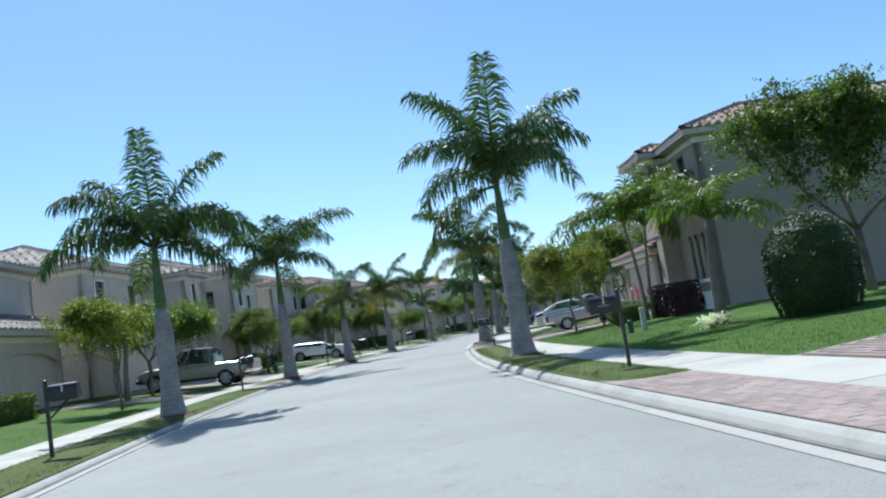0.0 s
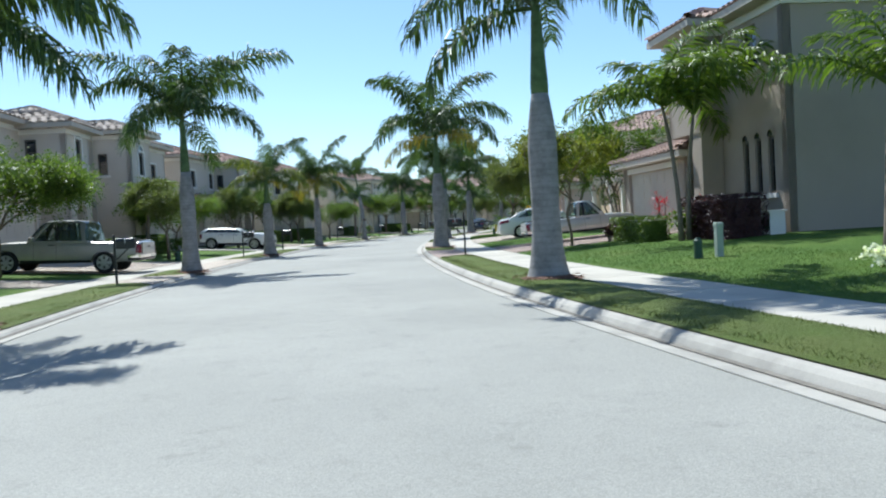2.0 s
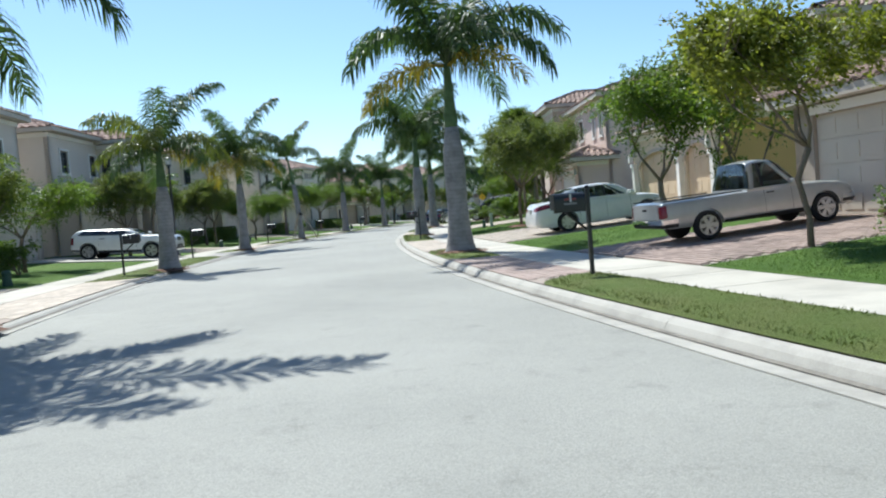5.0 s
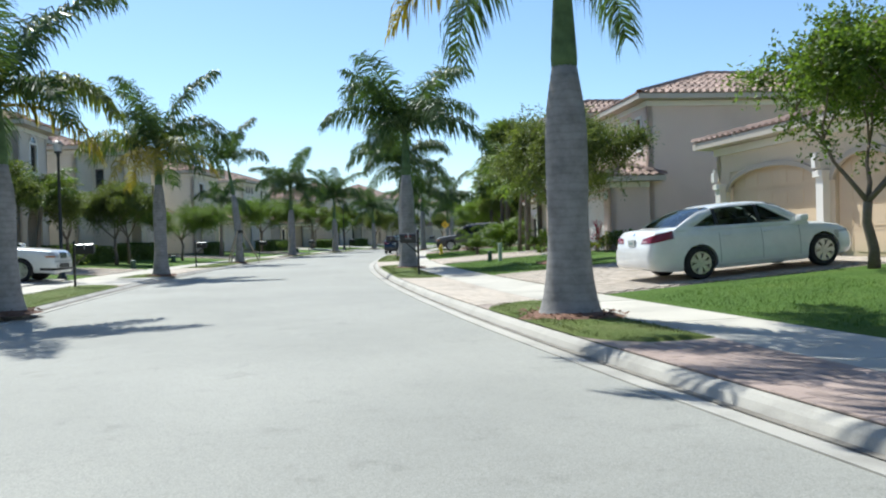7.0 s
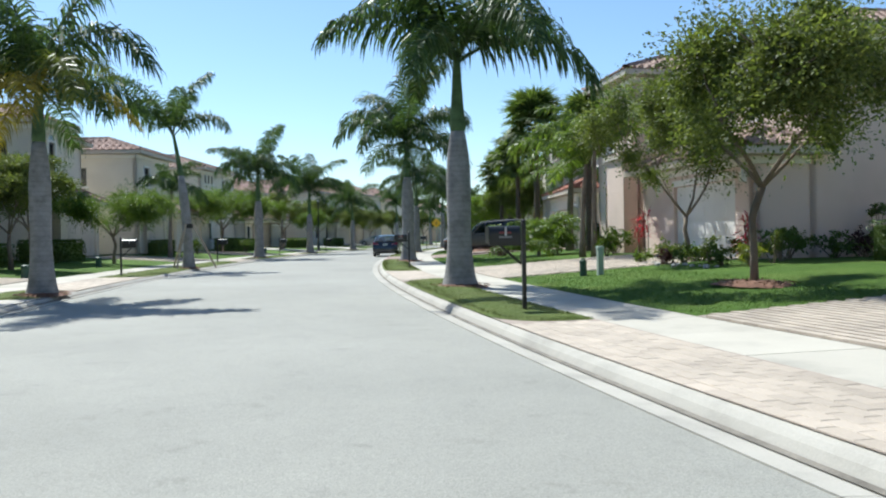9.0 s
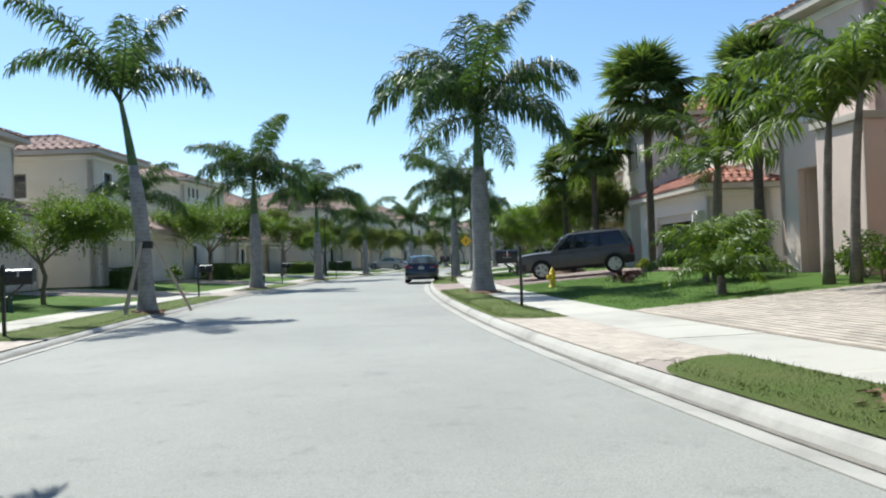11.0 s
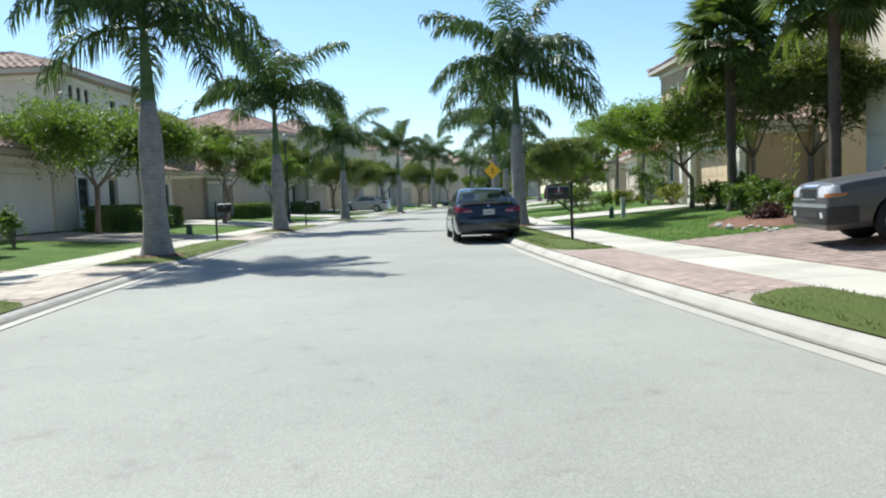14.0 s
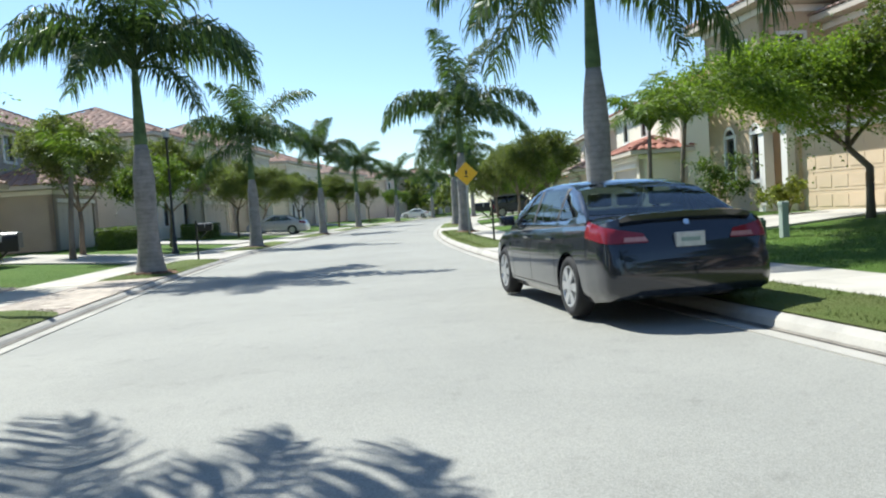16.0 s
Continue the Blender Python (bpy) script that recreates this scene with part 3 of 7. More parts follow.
def royal_palm(s, d, grey, top, girth=1.0, crown=1.0, seed=0, lean=(0, 0), dry=0, up=4, arch=6, flat=4, hang=1, label="", pale=0, braces=False):
    """A royal palm: swollen grey trunk to height grey, green crownshaft to height top, then its leaves."""
    rnd = random.Random(seed * 7 + 3)
    z0 = ground(d)
    top += 0.04
    turn = rnd.uniform(0, 360)
    c, q = math.cos(radians(turn)), math.sin(radians(turn))
    lean = (lean[0] * c + lean[1] * q, lean[1] * c - lean[0] * q)
    palm = thing("royal_palm", at(s, d, z0 + 0.02, turn), label or "royal palm with smooth grey trunk and green crownshaft", "palm tree", "street palms")
    def centre(z):
        f = max(0.0, z) / top
        return lean[0] * f * f, lean[1] * f * f
    g = girth
    rings = [(-0.1, 0.46 * g), (0.0, 0.425 * g), (0.1, 0.375 * g), (0.25, 0.335 * g), (0.5, 0.295 * g), (0.85, 0.265 * g), (grey * 0.38, 0.252 * g), (grey * 0.55, 0.262 * g), (grey * 0.72, 0.262 * g), (grey * 0.84, 0.235 * g), (grey * 0.93, 0.19 * g), (grey, 0.155 * g)]
    part("trunk", lathe(bmesh.new(), rings, 20, centre), M_BARK, palm, "ringed grey trunk", True)
    shaft = [(grey - 0.02, 0.158 * g), (grey + 0.1, 0.165 * g), (grey + 0.35, 0.15 * g), ((grey + top) / 2 + 0.1, 0.115 * g), (top - 0.1, 0.08 * g), (top + 0.08, 0.05 * g)]
    part("crownshaft", lathe(bmesh.new(), shaft, 14, centre), M_SHAFT, palm, "smooth green crownshaft", True)
    cx, cy = centre(top)
    kinds = ["upright"] * up + ["arching"] * arch + ["flat"] * flat + ["hanging"] * hang + ["dry"] * dry
    golden = 137.5
    for i, kind in enumerate(kinds):
        me = rnd.choice(FRONDS["pale" if up <= i < up + pale else kind])
        f = part("frond", me, None, palm, "yellowing dry leaf" if kind == "dry" else "")
        f.matrix_basis = pose(cx, cy, top - 0.12 + 0.10 * (1 - i / len(kinds)), 0, 0, i * golden + rnd.uniform(-14, 14)) @ pose(0, 0, 0, rnd.uniform(-14, 14), rnd.uniform(-8, 8), 0) @ Matrix.Scale(crown * rnd.uniform(0.86, 1.08), 4)
    sp = part("frond", FRONDS["spear"][0], None, palm, "unopened spear leaf")
    sp.matrix_basis = pose(cx, cy, top, 0, 0, rnd.uniform(0, 360)) @ Matrix.Scale(0.55 * crown, 4)
    if braces:
        for a in (40, 160, 280):
            q = Vector((math.cos(math.radians(a)), math.sin(math.radians(a)), 0))
            part("brace", rod(bmesh.new(), q * 1.05 + Vector((0, 0, 0.0)), q * 0.2 + Vector((0, 0, 1.75)), 0.045, 4), M_WOOD, palm, "slanting timber brace")
        part("strap", lathe(bmesh.new(), [(1.6, 0.27 * g), (1.78, 0.27 * g)], 12), M_BLACK, palm)
    mulch_bed(s, d, 0.62 * g, seed)
    return palm


def mulch_bed(s, d, r, seed=0, label="ring of reddish-brown wood mulch round a palm"):
    """A low ring of wood chips round a trunk."""
    rnd = random.Random(seed)
    V, F = [], []
    n = 22
    base = at(s, d, ground(d) + 0.045)
    V.append((0, 0, 0.05))
    for ring in (0.55, 1.0):
        for k in range(n):
            a = 2 * math.pi * k / n
            q = r * ring * rnd.uniform(0.9, 1.1)
            V.append((q * math.cos(a), q * math.sin(a) * 1.35, 0.04 if ring < 1 else -0.03 if r < 1 else -0.16))
    for k in range(n):
        F.append((0, 1 + k, 1 + (k + 1) % n))
        F.append((1 + k, 1 + n + k, 1 + n + (k + 1) % n, 1 + (k + 1) % n))
    for _ in range(150):
        a, q = rnd.uniform(0, 6.28), r * math.sqrt(rnd.random()) * 1.05
        c = Vector((q * math.cos(a), q * math.sin(a) * 1.35, 0.045 * (1 - q / r) + 0.015))
        u = Vector((rnd.uniform(-1, 1), rnd.uniform(-1, 1), rnd.uniform(-0.3, 0.3))).normalized() * rnd.uniform(0.02, 0.045)
        w = u.cross(Vector((0, 0, 1))).normalized() * 0.012
        j = len(V)
        V += [tuple(c - u - w), tuple(c + u - w), tuple(c + u + w + Vector((0, 0, 0.01))), tuple(c - u + w + Vector((0, 0, 0.01)))]
        F.append((j, j + 1, j + 2, j + 3))
    return solo("mulch_bed", from_arrays("mulch_bed", V, F), M_MULCH, label, "mulch", "mulch beds", "stuff", base)


def fan_mesh(name, seed, size=0.64):
    """A sabal leaf: a stalk and a pleated fan of blades."""
    rnd = random.Random(seed)
    V, F = [], []
    st = 0.62
    V += [(0, -0.015, 0), (0, 0.015, 0), (st, 0.01, 0.05), (st, -0.01, 0.05)]
    F.append((0, 1, 2, 3))
    n = 42
    for k in range(n):
        a = math.radians(-130 + 260 * k / (n - 1)) + rnd.uniform(-0.04, 0.04)
        ln = size * (0.72 + 0.28 * math.cos(a * 0.6)) * rnd.uniform(0.85, 1.1)
        d = Vector((math.cos(a), math.sin(a), 0.15))
        w = Vector((-math.sin(a), math.cos(a), 0)) * 0.028
        p = Vector((st, 0, 0.05))
        b = p + d * ln * 0.55 + Vector((0, 0, -0.02))
        c = p + d * ln + Vector((0, 0, -0.25 - rnd.random() * 0.25)) * size
        j = len(V)
        z = Vector((0, 0, 0.012 if k % 2 else -0.012))
        V += [tuple(p), tuple(b - w + z), tuple(b + w - z), tuple(c)]
        F += [(j, j + 1, j + 2), (j + 1, j + 3, j + 2)]
    me = from_arrays(name, V, F)
    me.materials.append(M_FAN)
    return me


FANS = [fan_mesh("fan_leaf", 90 + k) for k in range(3)]


def sabal_palm(s, d, height, seed, size=1.0, label=""):
    rnd = random.Random(seed)
    palm = thing("sabal_palm", at(s, d, ground(d)), label or "cabbage palm with dark trunk and round fan-leaf crown", "palm tree", "lawn palms")
    rings = [(-0.1, 0.22), (0.1, 0.175)] + [(0.3 + k * (height - 0.3) / 14, 0.13 + 0.012 * (k % 2)) for k in range(15)] + [(height + 0.35, 0.08)]
    part("trunk", lathe(bmesh.new(), rings, 12), M_BARK_DARK, palm, "dark fibrous trunk", True)
    for i in range(46):
        e = -52 + 134 * (i / 46) ** 0.8
        f = part("fan_leaf", rnd.choice(FANS), None, palm)
        f.matrix_basis = pose(0, 0, height + 0.1 + 0.25 * i / 46, 0, 0, i * 137.5 + rnd.uniform(-12, 12)) @ pose(0, 0, 0, rnd.uniform(-20, 20), -e, 0) @ Matrix.Scale(size * rnd.uniform(0.9, 1.15), 4)
    return palm


def slim_palm(s, d, height, seed, stems=((0, 0, 0.4, 0.1),), crown=1.0, thick=0.075, label="", leaf="light"):
    """Thin-stemmed palms in a clump; each stem: foot x, y and the lean of its top."""
    rnd = random.Random(seed)
    palm = thing("slim_palm", at(s, d, ground(d)), label or "slender palm with light green arching leaves", "palm tree", "garden palms")
    for x, y, lx, ly in stems:
        h = height * rnd.uniform(0.9, 1.05)
        pts = [(x + lx * t * t, y + ly * t * t, h * t - 0.05) for t in (0, 0.2, 0.4, 0.6, 0.8, 1)]
        part("stem", tube(bmesh.new(), pts, [thick * 1.5, thick * 1.15, thick, thick * 0.95, thick * 0.9, thick * 0.6], 10), M_STEM, palm, "", True)
        for i in range(11):
            f = part("frond", rnd.choice(FRONDS[leaf]), None, palm)
            f.matrix_basis = pose(x + lx, y + ly, h - 0.08, 0, 0, i * 137.5 + rnd.uniform(-15, 15)) @ pose(0, 0, 0, rnd.uniform(-15, 15), rnd.uniform(-22, 30) if i > 3 else -25, 0) @ Matrix.Scale(crown * rnd.uniform(0.8, 1.1), 4)
    return palm


# ---- broad-leaved trees and shrubs ----
def leaf_cloud(rnd, V, F, centre, radius, count, size, flat=0.75):
    """Leaves set along short sprays that fan out from one place."""
    n = 13
    for _ in range(max(1, count // n)):
        d = Vector((rnd.gauss(0, 1), rnd.gauss(0, 1), rnd.gauss(0.15, 0.8))).normalized()
        p = Vector(centre) + Vector((rnd.gauss(0, 0.2), rnd.gauss(0, 0.2), rnd.gauss(0, 0.16))) * radius
        ln = radius * rnd.uniform(0.45, 1.0)
        for k in range(n):
            f = (k + rnd.random()) / n
            q = p + Vector((d.x, d.y, d.z * flat - 0.25 * f * f)) * ln * f + Vector((rnd.gauss(0, 1), rnd.gauss(0, 1), rnd.gauss(0, 1))) * size * 0.38
            u = (d + Vector((rnd.uniform(-1, 1), rnd.uniform(-1, 1), rnd.uniform(-0.9, 0.5)))).normalized()
            w = u.cross(Vector((rnd.uniform(-1, 1), rnd.uniform(-1, 1), rnd.uniform(0.2, 1)))).normalized()
            e = size * rnd.uniform(0.7, 1.35)
            j = len(V)
            V += [tuple(q - u * e * 0.5), tuple(q + w * e * 0.25), tuple(q + u * e * 0.5), tuple(q - w * e * 0.25)]
            F.append((j, j + 1, j + 2, j + 3))


def tree_meshes(seed, height, spread, fork, material, leaves=5200, size=0.11, stems=1, flat=0.7, bare=0, girth=1.0, reach=(0, 0), gaps=-0.16):
    """Trunk and limbs, and a crown of leaf clumps at their ends with gaps between."""
    rnd = random.Random(seed)
    wood = bmesh.new()
    tips = []

    def limb(p, d, ln, r, depth):
        pts, rad = [p], [r]
        for k in range(3):
            d = (d + Vector((rnd.uniform(-0.22, 0.22), rnd.uniform(-0.22, 0.22), rnd.uniform(-0.05, 0.18)))).normalized()
            pts.append(pts[-1] + d * ln / 3)
            rad.append(r * (1 - 0.17 * (k + 1)))
        tube(wood, pts, rad, 7 if r > 0.04 else 5)
        if depth == 0 or r < 0.012:
            tips.append(pts[-1])
            tips.append(pts[-2])
            return
        tips.append(pts[-1])
        if depth <= 2:
            tips.append(pts[-2])
        for k in range(rnd.choice((2, 3, 3))):
            a = rnd.uniform(0, 6.28)
            side = Vector((math.cos(a), math.sin(a), 0))
            limb(pts[-1], (d * 0.75 + side * rnd.uniform(0.45, 0.95) + Vector((0, 0, 0.15))).normalized(), ln * rnd.uniform(0.62, 0.85), r * 0.56, depth - 1)

    r0 = 0.029 * height / 1.6 * girth
    if stems == 1:
        pts = [Vector((0, 0, -0.1)), Vector((0, 0, fork * 0.3)), Vector((rnd.uniform(-0.1, 0.1), rnd.uniform(-0.1, 0.1), fork * 0.7)), Vector((rnd.uniform(-0.15, 0.15), rnd.uniform(-0.15, 0.15), fork))]
        tube(wood, pts, [r0 * 1.35, r0 * 1.05, r0 * 0.95, r0 * 0.9], 10)
        starts = [(pts[-1], k * 1.57 + rnd.random()) for k in range(4)]
    else:
        starts = [(Vector((0.05 * math.cos(k), 0.05 * math.sin(k), -0.1)), k * 6.28 / stems + rnd.random()) for k in range(stems)]
    ln = (height - fork) * 0.42 if stems == 1 else height * 0.36
    for p, a in starts:
        lean = rnd.uniform(0.55, 1.0) if stems == 1 else rnd.uniform(0.3, 0.55)
        limb(p, Vector((math.cos(a) * lean, math.sin(a) * lean, 1)).normalized(), ln, r0 * (0.6 if stems == 1 else 0.55), 3)
    if bare:
        for k in range(bare):
            a = rnd.uniform(0, 6.28)
            limb(Vector((0, 0, height * 0.75)), Vector((math.cos(a) * 0.5, math.sin(a) * 0.5, 1)).normalized(), height * 0.13, 0.012, 1)
    # fit the limbs' ends into the crown's bounds
    top = max(t.z for t in tips)
    wide = max(max(abs(t.x), abs(t.y)) for t in tips)
    kz, kx = (height - 0.25) / top, min(1.6, (spread - 0.3) / wide)
    for v in wood.verts:
        f = min(1.0, max(0.0, (v.co.z - fork * 0.5) / max(0.1, top - fork * 0.5)))
        k = 1 + (kx - 1) * min(1, f * 2)
        v.co.x *= k
        v.co.y *= k
        if v.co.z > fork:
            v.co.z = fork + (v.co.z - fork) * (height - fork - 0.25) / (top - fork)
    V, F = [], []
    ends = []
    for t in tips:
        f = min(1.0, max(0.0, (t.z - fork * 0.5) / max(0.1, top - fork * 0.5)))
        k = 1 + (kx - 1) * min(1, f * 2)
        z = fork + (t.z - fork) * (height - fork - 0.25) / (top - fork) if t.z > fork else t.z
        if z > fork * 1.3 or stems > 1 and z > height * 0.36:
            ends.append(Vector((t.x * k, t.y * k, z)))
    # some limbs carry less than others, which leaves gaps in the crown
    ends = [e for e in ends if noise.noise((e.x * 1.3 + seed * 7, e.y * 1.3, e.z * 1.3)) > gaps]
    per = max(13, leaves // max(1, len(ends)))
    for e in ends:
        leaf_cloud(rnd, V, F, e - Vector((0, 0, 0.12)), spread * rnd.uniform(0.16, 0.36), per, size, flat + 0.2)
    if reach != (0, 0):
        # the whole crown reaches over to one side
        sway = lambda z: min(1.0, max(0.0, (z - fork * 0.7) / (height * 0.45))) ** 1.3
        V = [(x + reach[0] * sway(z), y + reach[1] * sway(z), z) for x, y, z in V]
        for v in wood.verts:
            f = sway(v.co.z)
            v.co.x += reach[0] * f
            v.co.y += reach[1] * f
    crown = from_arrays("crown", V, F)
    crown.materials.append(material)
    me = finish(wood, "trunk")
    me.materials.append(M_TREE_BARK)
    return me, crown


def place_tree(meshes, s, d, turn=0.0, scale=1.0, label="", name="street_tree", group="garden trees", z=None):
    t = thing(name, at(s, d, ground(d) if z is None else z, turn) @ Matrix.Scale(scale, 4), label, "tree", group)
    part("trunk", meshes[0], None, t, "", True)
    part("crown", meshes[1], None, t)
    return t


def hedge(s, d, ls, ld, h, material, seed, label, name="hedge", turn=0.0, size=0.07, density=420):
    """A clipped hedge: woody core and a skin of small leaves."""
    rnd = random.Random(seed)
    t = thing(name, at(s, d, ground(d), turn), label, "hedge", "hedges")
    bm = box(bmesh.new(), -ld / 2 + 0.07, ld / 2 - 0.07, -ls / 2 + 0.07, ls / 2 - 0.07, -0.05, h - 0.08, 0.06)
    part("core", bm, M_LEAF_DARK if material != M_LEAF_PLUM else M_LEAF_PLUM, t)
    V, F = [], []
    count = int(density * (ls * ld + 2 * h * (ls + ld)))
    for _ in range(count):
        face = rnd.random() * (ls * ld + 2 * h * (ls + ld))
        x, y, z = rnd.uniform(-ld / 2, ld / 2), rnd.uniform(-ls / 2, ls / 2), rnd.uniform(0.0, h)
        if face < ls * ld:
            z = h + 0.03 * noise.noise((x * 3, y * 3, seed))
        elif face < ls * ld + 2 * h * ls:
            x = math.copysign(ld / 2, rnd.uniform(-1, 1))
        else:
            y = math.copysign(ls / 2, rnd.uniform(-1, 1))
        j = 0.07 * noise.noise((x * 2.2, y * 2.2, z * 2.2 + seed))
        p = Vector((x * (1 + j), y * (1 + j), z + j * 0.7)) + Vector((rnd.gauss(0, 0.02), rnd.gauss(0, 0.02), rnd.gauss(0, 0.02)))
        u = Vector((rnd.uniform(-1, 1), rnd.uniform(-1, 1), rnd.uniform(-1, 1))).normalized()
        w = u.orthogonal().normalized()
        ln = size * rnd.uniform(0.7, 1.3)
        q = len(V)
        V += [tuple(p - u * ln * 0.5), tuple(p + w * ln * 0.28), tuple(p + u * ln * 0.5), tuple(p - w * ln * 0.28)]
        F.append((q, q + 1, q + 2, q + 3))
    part("foliage", from_arrays("foliage", V, F), material, t)
    return t


def shrub(s, d, r, h, material, seed, label, name="shrub", count=900, size=0.09, lumps=7, z=None):
    """A loose bush: stems and leaf clumps."""
    rnd = random.Random(seed)
    t = thing(name, at(s, d, ground(d) if z is None else z, rnd.uniform(0, 360)), label, "shrub", "garden shrubs")
    V, F = [], []
    for k in range(lumps):
        a, q = rnd.uniform(0, 6.28), r * rnd.uniform(0.1, 0.7)
        e = Vector((q * math.cos(a), q * math.sin(a), h * rnd.uniform(0.35, 0.8)))
        part("stem", tube(bmesh.new(), [Vector((0, 0, -0.05)), e * 0.5, e], [0.02, 0.014, 0.006], 5), M_TREE_BARK, t)
        leaf_cloud(rnd, V, F, e, r * rnd.uniform(0.35, 0.55), count // lumps, size, 0.8 * h / max(r, 0.1) if h < r else 0.9)
    V = [(x, y, max(z_, 0.0)) for x, y, z_ in V]
    part("foliage", from_arrays("foliage", V, F), material, t)
    return t


def topiary(s, d, r, h, seed):
    """A tall clipped bush, rounded at the top."""
    rnd = random.Random(seed)
    t = thing("topiary_bush", at(s, d, ground(d)), "large tightly clipped dark green rounded bush on the lawn", "bush", "")
    core = [(-0.05, r * 0.72), (h * 0.2, r * 0.88), (h * 0.6, r * 0.9), (h * 0.82, r * 0.7), (h * 0.95, r * 0.3)]
    part("core", lathe(bmesh.new(), core, 18), M_CLIPPED, t)
    V, F = [], []
    for _ in range(7500):
        a, f = rnd.uniform(0, 6.28), rnd.random()
        z = h * f
        q = r * (1.0 if f < 0.55 else math.sqrt(max(0, 1 - ((f - 0.55) / 0.46) ** 2))) * (0.86 + 0.14 * min(1, f * 5))
        q *= 1 + 0.05 * noise.noise((math.cos(a) * 2, math.sin(a) * 2, z * 2)) + rnd.gauss(0, 0.012)
        p = Vector((q * math.cos(a), q * math.sin(a), z))
        u = Vector((rnd.uniform(-1, 1), rnd.uniform(-1, 1), rnd.uniform(-1, 1))).normalized()
        w = u.orthogonal().normalized()
        ln = rnd.uniform(0.05, 0.09)
        j = len(V)
        V += [tuple(p - u * ln * 0.5), tuple(p + w * ln * 0.3), tuple(p + u * ln * 0.5), tuple(p - w * ln * 0.3)]
        F.append((j, j + 1, j + 2, j + 3))
    part("foliage", from_arrays("foliage", V, F), M_CLIPPED, t)
    return t


def cordyline(s, d, h, seed, material=None, label="", stems=3):
    """Upright stems with rosettes of strap leaves."""
    rnd = random.Random(seed)
    t = thing("cordyline", at(s, d, ground(d), rnd.uniform(0, 360)), label or "red-leaved ti plant against the wall", "plant", "garden shrubs")
    V, F = [], []
    for k in range(stems):
        x, y = rnd.uniform(-0.2, 0.2), rnd.uniform(-0.2, 0.2)
        hh = h * rnd.uniform(0.6, 0.85)
        part("stem", tube(bmesh.new(), [(x, y, -0.05), (x * 1.2, y * 1.2, hh)], [0.02, 0.012], 5), M_TREE_BARK, t)
        for i in range(26):
            a, e = i * 2.4, rnd.uniform(-0.2, 1.2)
            d0 = Vector((math.cos(a) * math.cos(e), math.sin(a) * math.cos(e), math.sin(e)))
            w = Vector((-math.sin(a), math.cos(a), 0)) * 0.019
            p = Vector((x * 1.2, y * 1.2, hh - 0.02 * i * h))
            b = p + d0 * 0.24
            c = b + (d0 + Vector((0, 0, -0.7))).normalized() * 0.2
            j = len(V)
            V += [tuple(p), tuple(b - w), tuple(b + w), tuple(c)]
            F += [(j, j + 1, j + 3, j + 2)]
    part("foliage", from_arrays("foliage", V, F), material or M_LEAF_RED, t)
    return t


